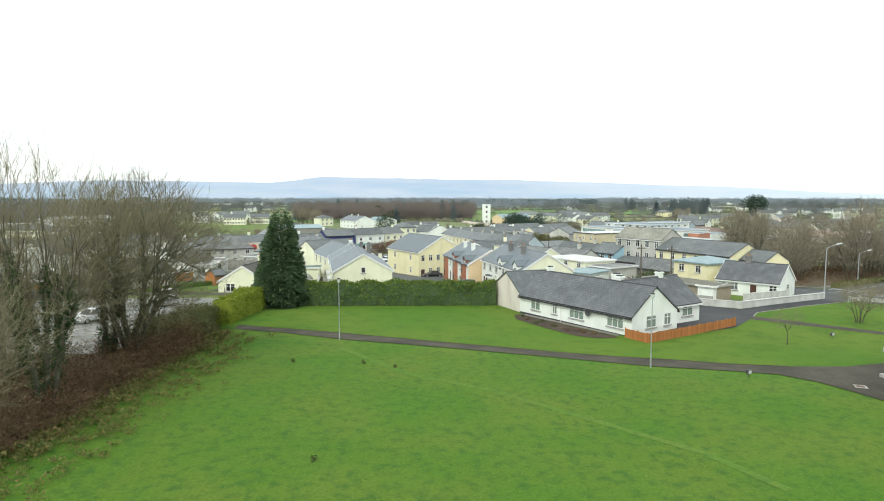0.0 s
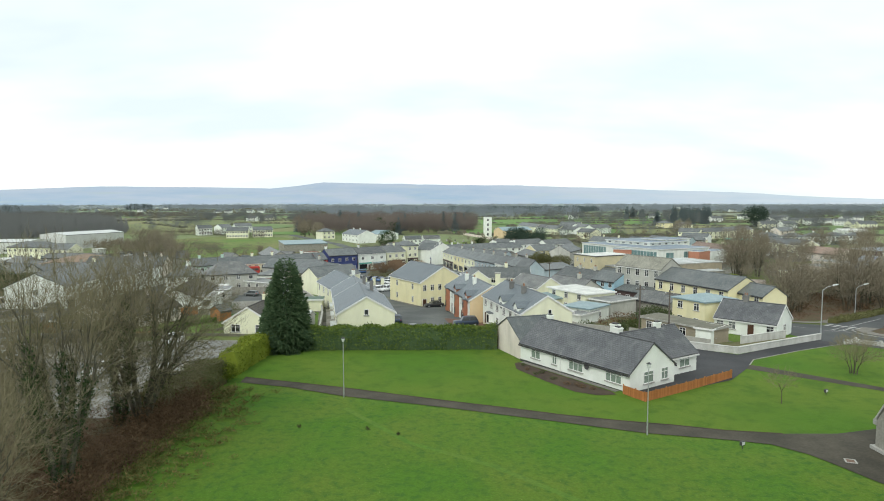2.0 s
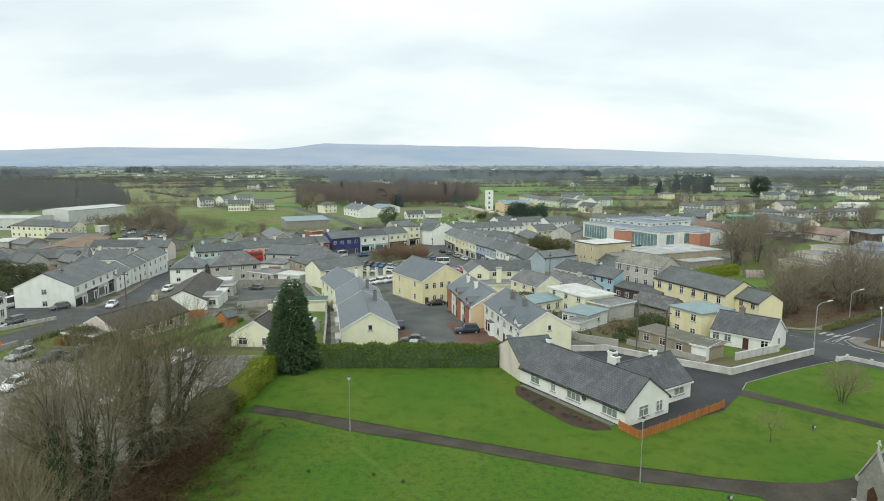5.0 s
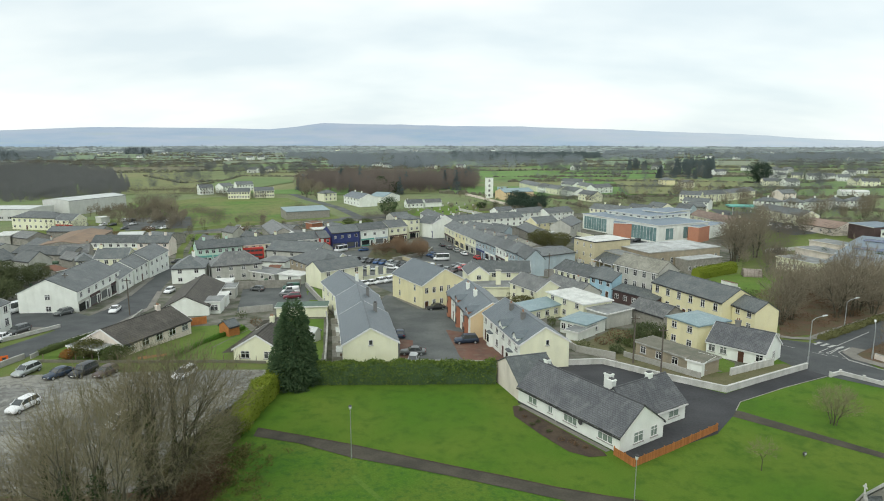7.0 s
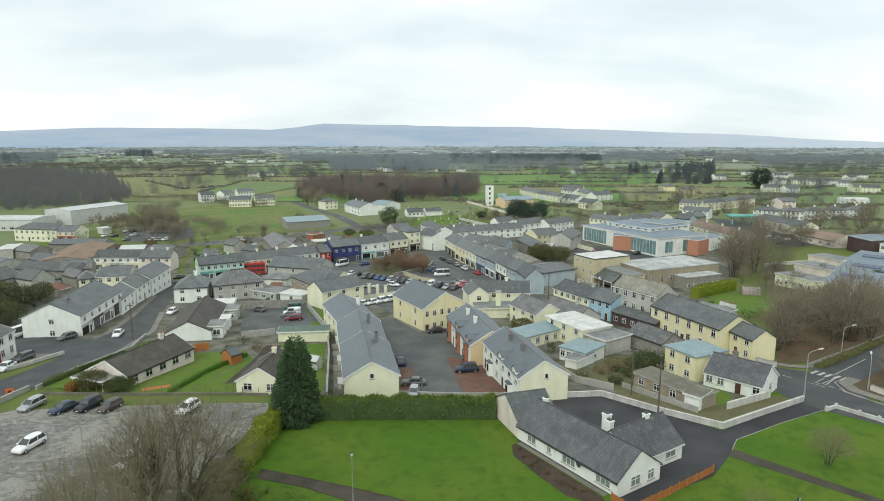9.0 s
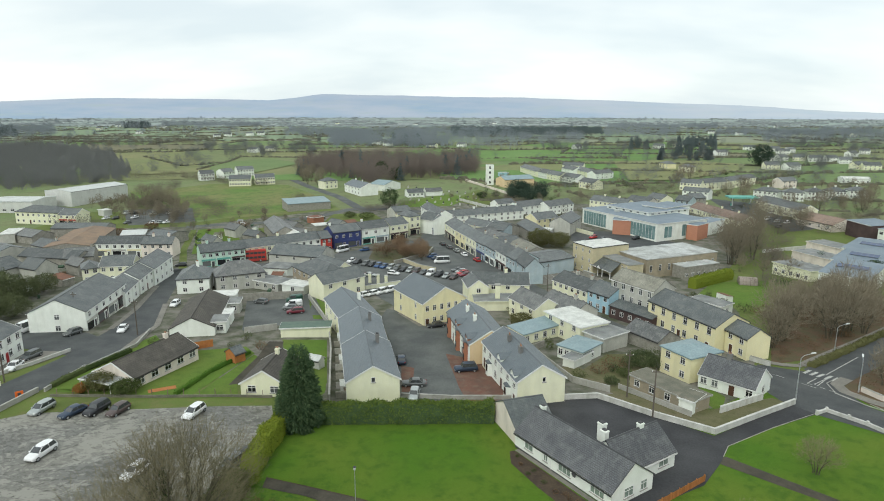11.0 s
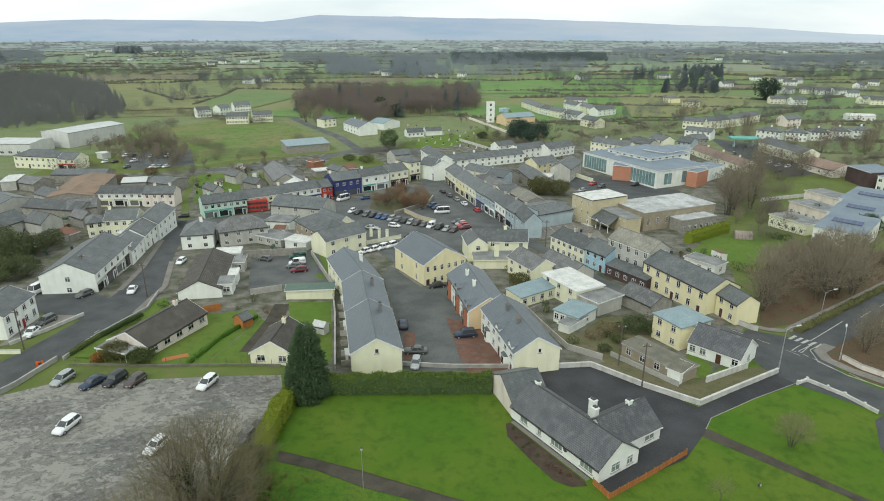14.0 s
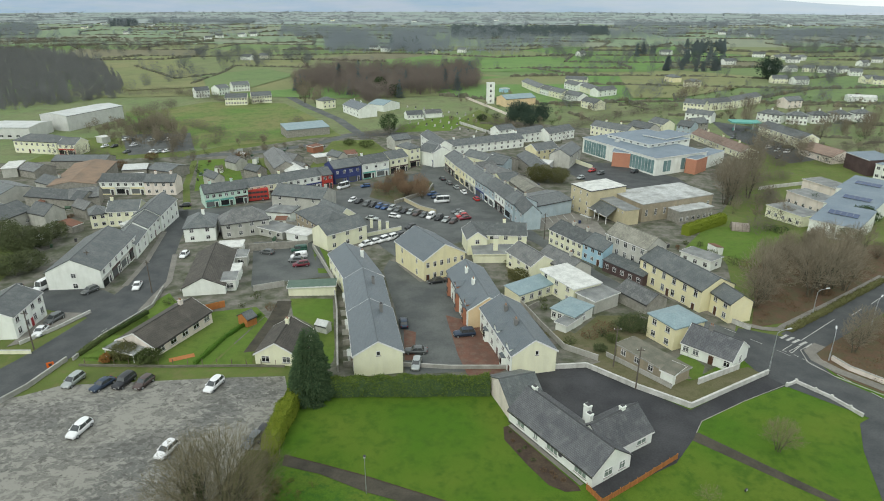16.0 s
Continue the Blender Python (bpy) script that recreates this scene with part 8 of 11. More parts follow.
house("cream house among distant fields", -102, 2168, -2, 15, 8, 5.4, wall="white", rise=2.4, front=4, storeys=2, verge=False, group="outlying houses")
house("distant white house with slate roof", 177, 2310, -17, 15, 8, 5.4, wall="white", rise=2.4, front=4, storeys=2, verge=False, group="outlying houses")
house("white farmhouse among distant fields", 644, 2228, 12, 12, 8, 5.4, wall="white", rise=2.4, front=4, storeys=2, verge=False, group="outlying houses")
house("cream house among distant fields", 380, 559, -9, 15, 8, 4.6, wall="cream", rise=2.4, front=4, storeys=2, verge=False, group="outlying houses")
house("distant white house with slate roof", 466, 722, 27, 14, 8, 4.6, wall="white", rise=2.4, front=4, storeys=2, verge=False, group="outlying houses")
house("white farmhouse among distant fields", 295, 870, -40, 15, 8, 4.6, wall="white", rise=2.4, front=4, storeys=2, verge=False, group="outlying houses")
house("cream house among distant fields", -780, 1749, -22, 15, 8, 5.4, wall="white", rise=2.4, front=4, storeys=2, verge=False, group="outlying houses")


# ---- the school at the eastern wood ----
house("pale pink school block with flat roof", 147.0, 229.6, -72.0, 15.0, 9.0, 5.2, wall='pink', tiles=FELT, roof='flat', front=4, name='school', category='school', eave_trim=WALLS['pink'])
house("pink-rendered lower school block", 132.4, 212.4, -72.0, 16.0, 9.0, 4.8, wall='pink', tiles=FELT, roof='flat', front=5, left=2, name='school', category='school', eave_trim=WALLS['pink'])
house("cream lower school block with windows", 117.0, 197.0, -68.0, 14.0, 9.0, 3.8, wall='cream', tiles=FELT, roof='flat', front=5, left=2, name='school', category='school', eave_trim=WALLS['cream'])
house("blue sheet-roofed school hall with solar panels", 125.0, 183.6, -45.0, 13.5, 19.0, 5.0, wall='white', tiles=METAL_SKY, roof='shed', rise=1.2, front=4, left=2, name='school', category='school')
house("blue sheet-roofed school wing with solar panels", 140.8, 202.2, -47.0, 14.5, 19.0, 5.4, wall='white', tiles=METAL_SKY, roof='shed', rise=1.2, front=3, name='school', category='school')
house("upper blue sheet-roofed school wing", 157.0, 221.6, -49.0, 15.0, 19.0, 5.8, wall='white', tiles=METAL_SKY, roof='shed', rise=1.2, front=3, name='school', category='school')
house("dark brown clad school block with solar panels", 188.0, 268.5, -88.0, 16.0, 12.5, 6.8, wall='brown', tiles=METAL_SKY, roof='shed', rise=0.5, name='school', category='school')
house("white school block with tall windows", 191.0, 252.6, -70.0, 14.0, 12.5, 6.4, wall='white', tiles=METAL_SKY, roof='shed', rise=0.5, front=5, left=3, storeys=2, ww=1.6, name='school', category='school')


# ---- parked vehicles ----
car("silver hatchback parked on gravel", -65.7, 90.8, 79, "estate", "silver")
car("navy saloon parked on the gravel", -59.9, 89.6, 65, "saloon", "navy")
car("black pick-up style estate on gravel", -56.6, 90.6, 75, "suv", "dark")
car("brown hatchback on gravel", -53.0, 90.3, 73, "hatch", "brown")
car("white estate parked on the gravel", -40.4, 89.6, 76, "estate", "white")
car("white people carrier on wet gravel", -56.9, 76.9, 79, "estate", "white")
car("white hatchback with dark glass roof", -41.3, 72.1, 74, "hatch", "white")
car("dark hatchback beside the hedge", -28.3, 76.3, 75, "hatch", "dark")
car("dark grey saloon in the courtyard", -5.7, 103.4, 1, "saloon", "grey")
car("dark blue jeep on red paving", 4.0, 111.0, 10, "suv", "navy")
car("grey car against the courtyard wall", -5.4, 98.1, 85, "hatch", "silver")
car("dark car beside the terrace", -8.9, 115.9, -83, "saloon", "navy")
car("dark car before the yellow hall", -2.2, 140.4, 19, "saloon", "dark")
car("white car driving along the street", -75.3, 135.2, 102, "saloon", "white")
car("dark grey car by the shop", -85.2, 132.2, 65, "hatch", "grey")
car("grey estate parked at the house", -84.2, 116.1, 76, "estate", "grey")
car("white saloon parked at the house", -83.5, 110.1, 96, "saloon", "white")
car("white minibus at the side street", -97.5, 134.6, 77, "minibus", "white", category='minibus', name='minibus')
car("dark car near the minibus", -103.5, 132.7, 89, "hatch", "dark")
car("white car in a front yard", -72.8, 157.9, 90, "hatch", "white")
car("white van in the tarmac yard", -40.6, 157.1, 19, "van", "white", name='van', category='van')
car("grey hatchback in the tarmac yard", -40.8, 154.2, 1, "hatch", "grey")
car("maroon car in the tarmac yard", -38.7, 151.0, 17, "estate", "maroon")
car("dark green van in the tarmac yard", -41.8, 162.7, 19, "van", "green", name='van', category='van')
car("dark car beside the golden hedge", -29.3, 74.6, 68, "hatch", "grey")
car("dark car in the tarmac yard", -50.4, 160.5, -20, "hatch", "grey")
car("red car at the street corner", -86.3, 215.2, 25, "hatch", "red")
car("dark car at the street corner", -93.8, 211.6, 12, "hatch", "dark")
car("white van by the shops", -40.8, 238.2, 51, "minibus", "white", name='van', category='van')
car("blue car by the shops", -32.2, 240.0, 27, "hatch", "blue")
for i, (nm, shape, x, y) in enumerate((("white", "hatch", -34.6, 219.8), ("dark", "saloon", -32.0, 217.8), ("grey", "estate", -28.6, 214.6), ("dark", "hatch", -26.2, 212.9), ("blue", "hatch", -23.8, 211.6), ("blue", "saloon", -21.5, 210.1), ("silver", "estate", -19.0, 208.3), ("grey", "hatch", -16.7, 206.8), ("dark", "saloon", -14.3, 205.0), ("silver", "hatch", -12.1, 203.2), ("brown", "estate", -9.8, 201.7), ("grey", "saloon", -7.4, 200.0), ("white", "van", -4.9, 198.2), ("dark", "suv", -2.2, 196.2), ("silver", "saloon", 0.3, 194.3), ("brown", "hatch", 2.7, 192.4))):
    car("%s car in the row along the square" % nm, x, y, 66 + (i * 7) % 5 - 2, shape, nm, "cars along the square")
for i, (x, y) in enumerate(((-23.6, 168.2), (-21.2, 170.1), (-18.8, 172.1), (-16.4, 174.2))):
    car("white car parked before the yellow house", x, y, 51, "suv" if i > 1 else "hatch", "white", "white cars in a row")
for nm, shape, x, y, rot in (("white", "hatch", -17.2, 198.4, 160), ("silver", "saloon", -24.6, 195.6, 165), ("dark", "hatch", -11.2, 185.6, 46), ("dark", "hatch", -14.2, 176.4, 51), ("grey", "saloon", 4.2, 204.2, 25), ("silver", "hatch", 5.2, 201.4, 25), ("red", "hatch", 5.8, 199.0, 25), ("maroon", "saloon", 6.6, 196.4, 25), ("blue", "hatch", -5.2, 228.8, 40), ("navy", "hatch", -3.6, 225.0, 40), ("dark", "saloon", -1.2, 251.8, -72), ("grey", "hatch", 1.6, 245.0, -72), ("silver", "hatch", 4.4, 238.6, -72), ("white", "saloon", 7.2, 231.7, -72), ("red", "hatch", 11.7, 221.9, -72)):
    car("%s car parked round the square" % nm, x, y, rot, shape, nm, "cars round the square")
car("white minibus parked in the square", -1.3, 218.8, 10, "minibus", "white", "cars round the square", category="minibus", name="minibus")
car("red car parked in a far yard", 64.9, 266.3, 39, "hatch", "red", group='cars in far yards')
car("grey car parked in a far yard", 67.5, 261.6, 38, "hatch", "grey", group='cars in far yards')
car("dark car parked in a far yard", 83.1, 264.7, 37, "hatch", "dark", group='cars in far yards')
car("silver car parked in a far yard", 57.4, 254.1, 39, "hatch", "silver", group='cars in far yards')
car("white car parked in a far yard", 176.0, 331.4, 37, "hatch", "white", group='cars in far yards')
car("white car parked in a far yard", 164.6, 312.6, 36, "hatch", "white", group='cars in far yards')
car("silver car parked in a far yard", 165.6, 305.2, 35, "hatch", "silver", group='cars in far yards')
car("white car parked in a far yard", 169.2, 302.9, 35, "hatch", "white", group='cars in far yards')
car("dark car parked in a far yard", 159.2, 291.2, 35, "hatch", "dark", group='cars in far yards')
car("silver car parked in a far yard", 165.6, 328.4, 37, "hatch", "silver", group='cars in far yards')
car("grey car parked in a far yard", 156.5, 335.3, 38, "hatch", "grey", group='cars in far yards')
car("white car parked in a far yard", -143.9, 298.2, 64, "hatch", "white", group='cars in far yards')
car("silver car parked in a far yard", -140.8, 298.2, 63, "hatch", "silver", group='cars in far yards')
car("white car parked in a far yard", -137.7, 299.5, 63, "hatch", "white", group='cars in far yards')
car("grey car parked in a far yard", -156.3, 298.0, 65, "hatch", "grey", group='cars in far yards')
car("white car parked in a far yard", -159.8, 312.7, 67, "hatch", "white", group='cars in far yards')
car("white car parked in a far yard", -148.0, 326.2, 66, "hatch", "white", group='cars in far yards')
car("silver car parked in a far yard", -155.5, 323.4, 67, "hatch", "silver", group='cars in far yards')
car("white car parked in a far yard", -173.1, 310.0, 68, "hatch", "white", group='cars in far yards')
car("dark car parked in a far yard", -168.3, 310.0, 68, "hatch", "dark", group='cars in far yards')
car("silver car parked in a far yard", -182.8, 309.8, 70, "hatch", "silver", group='cars in far yards')
car("white car parked in a far yard", -170.4, 325.9, 69, "hatch", "white", group='cars in far yards')
car("dark car parked in a far yard", -166.2, 326.0, 68, "hatch", "dark", group='cars in far yards')


# ---- boundaries ----
wall_line("boundary_wall", [(12.1, 96.3), (16.3, 96.9), (26.5, 98.1), (33.9, 90.6), (41.2, 84.8), (59.5, 95.9)], 0.95, 0.3, WALL_CAP, "white rendered boundary wall round the yard", 0.08, WALL_CAP)
wall_line("boundary_wall", [(60.7, 91.6), (63, 92.8), (66.4, 87.7), (68.5, 82.5)], 0.6, 0.25, WALL_CAP, "low white wall with posts along the green", 0.06, WALL_CAP, 3.4)
wall_line("boundary_wall", [(74.4, 101.4), (75.4, 97.4), (79.6, 91.4), (85.4, 84.8)], 0.95, 0.3, WALLS["pink"], "pale rendered roadside wall by the junction", 0.08, CONCRETE)
wall_line("boundary_wall", [(61.8, 118.6), (64.7, 114.2)], 1.0, 0.3, WALL_CAP, "pale wall at the end of the yellow terrace", 0.08, CONCRETE)
wall_line("boundary_wall", [(45.2, 92.2), (54.9, 97.7)], 1.2, 0.25, WALL_CAP, "white wall beside the cottage garden", 0.06, WALL_CAP)
wall_line("boundary_wall", [(-70.4, 98.8), (-70, 108.2), (-66.5, 123.7), (-68.8, 134.9)], 0.7, 0.25, CONCRETE, "grey garden wall along the road", 0.06, CONCRETE)
wall_line("boundary_wall", [(-74.5, 84.4), (-72.8, 88.9), (-71.5, 98.8)], 0.9, 0.25, CONCRETE, "grey wall along the road above the car park", 0.06, CONCRETE)
wall_line("boundary_wall", [(-84.6, 105.1), (-81.4, 111.9), (-78.7, 120.4)], 0.7, 0.25, WALL_CAP, "pale garden wall before the cream house", 0.06, WALL_CAP)
wall_line("boundary_wall", [(-86, 101.3), (-80, 101.4)], 0.8, 0.25, WALLS["cream"], "cream garden wall", 0.06, WALL_CAP)
wall_line("boundary_wall", [(-19.8, 95.9), (-24, 120.5), (-28.2, 140.5), (-38.5, 165.8)], 1.4, 0.25, CONCRETE, "concrete block wall behind the terrace", 0.06, CONCRETE)
wall_line("boundary_wall", [(-15.8, 97.6), (-7.6, 98.1), (1.1, 97.2), (11.6, 97.3)], 0.8, 0.25, CONCRETE, "grey wall behind the hedge", 0.06, CONCRETE)
wall_line("boundary_wall", [(-68.1, 96.7), (-51.2, 96.4), (-29.9, 97.1)], 0.5, 0.2, FELT_MOSS, "low mossy wall above the car park", 0.0)
wall_line("boundary_wall", [(-23.9, 176.9), (-14, 184.2)], 1.2, 0.3, WALLS["cream"], "cream wall by the square", 0.08, WALL_CAP)
wall_line("boundary_wall", [(-15.5, 220.7), (-8.7, 208.9), (-3.3, 203.9)], 1.4, 0.35, WALLS["sand"], "sand-coloured garden wall in the square", 0.1, CONCRETE)
wall_line("boundary_wall", [(31.3, 102.5), (39.9, 90.7)], 1.0, 0.2, CONCRETE, "grey block wall behind the hut", 0.0)
wall_line("boundary_wall", [(15.8, 134), (20.6, 115.4), (23.6, 105.2), (29.3, 100.7)], 1.3, 0.2, CONCRETE, "grey block wall behind the terrace gardens", 0.0)
wall_line("boundary_wall", [(-46.3, 133.3), (-39.6, 136.7)], 1.6, 0.2, CONCRETE, "grey block wall of the yard", 0.0)
wall_line("boundary_wall", [(-56.2, 162.8), (-48, 164.8), (-40, 166.4)], 2.2, 0.35, WALLS["stone"], "rough stone wall at the back of the yard", 0.0)
wall_line("boundary_wall", [(8.5, 373.7), (16.5, 360.9), (33.5, 331.2)], 1.6, 0.3, WALL_CAP, "white churchyard wall", 0.0)
wall_line("boundary_wall", [(15.1, 468.8), (39.8, 401)], 1.6, 0.3, WALLS["pink"], "pale wall below the fire station", 0.0)
wall_line("boundary_wall", [(125.2, 238.2), (151.9, 248)], 1.4, 0.3, WALL_CAP, "pale school boundary wall", 0.0)
wall_line("boundary_wall", [(56.5, 289.3), (65.9, 270.8)], 1.8, 0.3, WALLS["cream"], "cream yard wall by the school", 0.0)
FENCE_LINE = [(19.6, 65.6), (21.1, 62.7), (27, 66.7), (34.5, 72.0)]
BUS_XY = (-71.3, 220.4)
HEDGE_BACK = [(-19.5, 88.3), (7.7, 89.1)]
HEDGE_SIDE = [(-26.4, 73.1), (-25.5, 84.8), (-24.2, 90)]
CONIFER_XY = (-22.7, 87.4)
CHURCH_XY = (36.0, 49.5)
MANHOLE = (32.3, 46.9)
SQUARE_WALL = [(-18.6, 216.5), (-6.6, 232.3), (-5, 242.3)]
LAMPS = [(-10.8, 64.5), (18.1, 52.9)]
FLOODS = [(25, 49.6), (41.5, 65.1)]
STREET_LAMPS = [(60.7, 97.8), (82, 121.7), (73.7, 101.1), (91.5, 116.1)]
POLES = [(33.6, 90.6), (-70.3, 132), (31.7, 98.5), (-80.6, 103.2), (-88.4, 139.2), (30.1, 174.9), (-31.9, 349.3)]
LAWN_TREES = [(50.3, 73.9), (35, 62)]
EAST_WOOD = [(64.8, 115.5), (86.2, 154.1), (97, 166), (110, 169), (126, 163), (140, 166), (115.8, 149.3), (75.4, 119.7)]
EAST_WOOD_TWO = [(74.3, 101.1), (80.5, 110.7), (98.2, 121.9), (131, 142.7), (120.6, 101.6), (81.9, 79.6)]
PLANTATION = [(-380, 300), (-292, 409), (-270, 436), (-241, 467), (-272, 535), (-383, 716), (-538, 869), (-620, 880), (-800, 760)]
LANE_WOOD = [(-119, 494), (-135, 588), (-108, 647), (-51, 638), (31, 651), (25, 514), (-4, 488), (-38, 468), (-49, 420), (-88, 495)]
FAR_FIRS = [(13, 1240), (18, 1711), (410, 1690), (330, 1330), (150, 1270)]
MID_WOOD = [(-77, 885), (-110, 1425), (-32, 1218), (8, 888), (-22, 841)]
MID_WOOD_TWO = [(-157, 836), (-219, 1209), (-169, 1308), (-90, 936)]
SCHOOL_TREES = [(220, 666), (259, 742), (314, 744), (277, 646)]
YARD_TREES = [(96, 212), (114, 253), (137, 272), (124, 228), (94, 191)]
CHURCH_TREES = [(38, 366), (43, 411), (62, 401), (64, 383), (49, 361)]
SQUARE_TREES = [(-28, 230), (-21, 253), (-4, 242), (-8, 218)]
WEST_SCRUB = [(-203, 346), (-200, 379), (-152, 363), (-126, 294), (-169, 309)]
MOOR_SCRUB = [(-796, 1164), (-575, 834), (-471, 886), (-373, 932), (-437, 1099), (-616, 1209)]
PARKLAND = [[(-259, 624), (-315, 760), (-293, 761), (-241, 624)], [(-270, 700), (-337, 875), (-231, 877), (-185, 701)], [(-193, 730), (-243, 924), (-183, 925), (-145, 731)], [(-101, 547), (-112, 604), (-2, 606), (-2, 548)], [(-3, 585), (-3, 734), (41, 734), (33, 586)], [(110, 735), (139, 931), (222, 933), (176, 736)], [(237, 805), (290, 986), (364, 988), (297, 806)], [(287, 552), (341, 656), (403, 657), (339, 553)], [(418, 787), (498, 938), (653, 941), (548, 789)], [(199, 804), (231, 933), (274, 934), (237, 805)]]
PARKLAND_NEAR = [[(-105, 441), (-129, 546), (-106, 547), (-86, 442)], [(-169, 337), (-191, 382), (-164, 382), (-145, 337)], [(160, 430), (192, 518), (207, 518), (172, 430)], [(208, 334), (230, 372), (258, 372), (233, 334)], [(165, 371), (184, 416), (202, 416), (181, 371)], [(142, 284), (166, 334), (204, 334), (174, 284)]]
FAR_WOODS = [[(294, 1181), (382, 1541), (560, 1500), (431, 1223)], [(560, 1225), (700, 1500), (1000, 1600), (882, 1324)], [(-847, 1190), (-1227, 1728), (-1072, 1733), (-740, 1192)], [(-876, 1705), (-1112, 2166), (-1012, 2170), (-798, 1708)], [(-304, 1203), (-403, 1595), (-5, 1608), (-4, 1210)], [(-149, 853), (-191, 1100), (-22, 1103), (-17, 856)], [(-848, 1892), (-973, 2172), (-633, 2185), (-551, 1903)], [(-4, 839), (-7, 1473), (165, 1478), (94, 841)], [(104, 931), (142, 1266), (278, 1269), (204, 932)], [(523, 1223), (637, 1492), (1050, 1504), (861, 1231)], [(430, 1682), (507, 1984), (852, 1997), (722, 1692)], [(511, 1025), (593, 1192), (829, 1198), (714, 1030)]]
FAR_FIR_CLUMPS = [[(-847, 1190), (-1118, 1574), (-1074, 1575), (-814, 1191)], [(-79, 927), (-88, 1037), (-40, 1038), (-36, 928)], [(-885, 1739), (-1026, 2018), (-943, 2021), (-813, 1742)], [(237, 805), (274, 934), (301, 934), (260, 806)], [(284, 771), (385, 1047), (449, 1048), (331, 771)], [(-2, 531), (-3, 606), (28, 606), (25, 532)]]
YARD_ZONES = [[(-128, 171.5), (-164.3, 237.5), (-146.9, 256.2), (-107.4, 184.1), (-106.8, 161.2)], [(15.6, 134), (23.7, 137.8), (33.9, 122.3), (32.6, 106.9), (24.3, 110.7)], [(-104.9, 247.4), (-119.7, 293.5), (-50, 320.1), (-39.5, 283.3)], [(7.5, 268.2), (11.1, 301.5), (44.1, 279.1), (37.4, 231.8)], [(-63.8, 188), (-50, 191.6), (-41.4, 172.7), (-56.6, 169.7)], [(38.1, 124), (45.4, 136.2), (50.3, 134.4), (42.6, 117.9)], [(-21.5, 101.5), (-28.3, 136.8), (-25.2, 140.9), (-18.4, 103.9)], [(63, 174.3), (77.8, 169.1), (80.8, 150.5), (70.3, 150.4)], [(34.6, 199.9), (48.5, 193), (46.6, 177), (37.9, 186.2)], [(-81.7, 247.7), (-61, 239), (-49.5, 226.5), (-73.1, 226.2)]]
YARD_TURNS = (10, 40, 5, 40, 0, 25, 5, 25, 30, 0)
ESTATE_AREA = [(1.5, 352.9), (10.8, 474.7), (60.9, 483.4), (96.2, 435.1), (136.7, 462.7), (207.8, 552.2), (261.1, 513.7), (305.3, 439.2), (209.2, 291.4), (182.4, 291), (152.6, 303), (161.4, 355.6), (95.2, 411.4), (79.5, 354.2)]
WEST_AREA = [(-151.3, 286), (-123.6, 302), (-93, 319.8), (-57.3, 309.8), (-43.4, 276.1), (-79.8, 270.1), (-99, 249.4), (-110.8, 254.2), (-131.2, 244.1)]
GRAVES = [(-26, 431), (-20.1, 426.6), (-14.3, 422.3), (-8.7, 418.1), (-3.1, 414), (2.3, 410.1), (7.7, 406.2), (13, 402.4), (18.1, 398.7), (-23.1, 410.9), (-17.5, 407.1), (-12, 403.3), (-6.6, 399.6), (-1.3, 395.9), (3.9, 392.3), (9, 388.8), (14.1, 385.3), (19.1, 381.9), (-23.8, 393), (-18.5, 389.5), (-13.2, 386), (-8, 382.6), (-2.9, 379.2), (2.2, 375.9), (7.1, 372.6), (12, 369.4), (16.8, 366.2), (-21.3, 376.6), (-16.2, 373.3), (-11.1, 370.1), (-6.1, 366.9), (-1.2, 363.8), (3.6, 360.7), (8.4, 357.6), (13.1, 354.6), (17.7, 351.6)]
BIG_FIR_XY = [(296.8, 589.4)]
PATH_EDGE = [(-23.9, 72.3), (-18.4, 70.5), (-11.5, 68), (-5.1, 65.3), (0.9, 62.8), (6.5, 60.6), (11.6, 58.4), (16.5, 56.7), (21.3, 55.4), (25.7, 53.9), (30.3, 53.1)]


# ---- small parts of the near houses ----
BUNGALOW_FRONT = (-0.335, -0.145, 0.055, 0.373, 0.165, -0.087)
BUNGALOW_GABLE = (-0.097, 0.268)


# ---- road markings ----
mark((65.8, 105.1), (67.3, 102.8), 0.14)
mark((69.1, 100.6), (70.4, 97.2), 0.14)
mark((72.2, 95.8), (73.3, 92.5), 0.14)
mark((74.5, 89.7), (75.8, 86.8), 0.14)
mark((76.4, 83.4), (77.5, 80.3), 0.14)
mark((62.7, 110.0), (64.2, 107.8), 0.14)
mark((59.6, 114.9), (61.1, 112.8), 0.14)
mark((69.2, 110.3), (71.4, 111.9), 0.6)
mark((69.9, 109.3), (72.1, 110.8), 0.6)
mark((70.6, 108.3), (72.8, 109.8), 0.6)
mark((71.5, 107.3), (73.7, 108.8), 0.6)
mark((72.2, 106.1), (74.3, 107.6), 0.6)
mark((66.9, 105.1), (70.1, 107.6), 0.18)
mark((66.9, 105.1), (67.4, 104.4), 0.18)
mark((68.0, 104.7), (72.1, 107.6), 0.18)
mark((68.2, 104.0), (72.1, 107.6), 0.18)
mark((68.0, 104.7), (68.2, 104.0), 0.18)
mark((68.2, 103.3), (68.6, 102.4), 0.18)
mark((68.9, 101.7), (69.5, 100.8), 0.18)
mark((72.8, 109.3), (85.8, 119.7), 0.18)
mark((90.9, 121.8), (95.3, 125.3), 0.18)
mark((99.4, 128.2), (103.6, 131.6), 0.18)
mark((29.7, 197.8), (30.5, 189.8), 0.15)
mark((32.4, 199.4), (33.1, 191.3), 0.15)
mark((35.2, 201.0), (35.8, 192.7), 0.15)
mark((38.0, 202.6), (38.5, 194.2), 0.15)
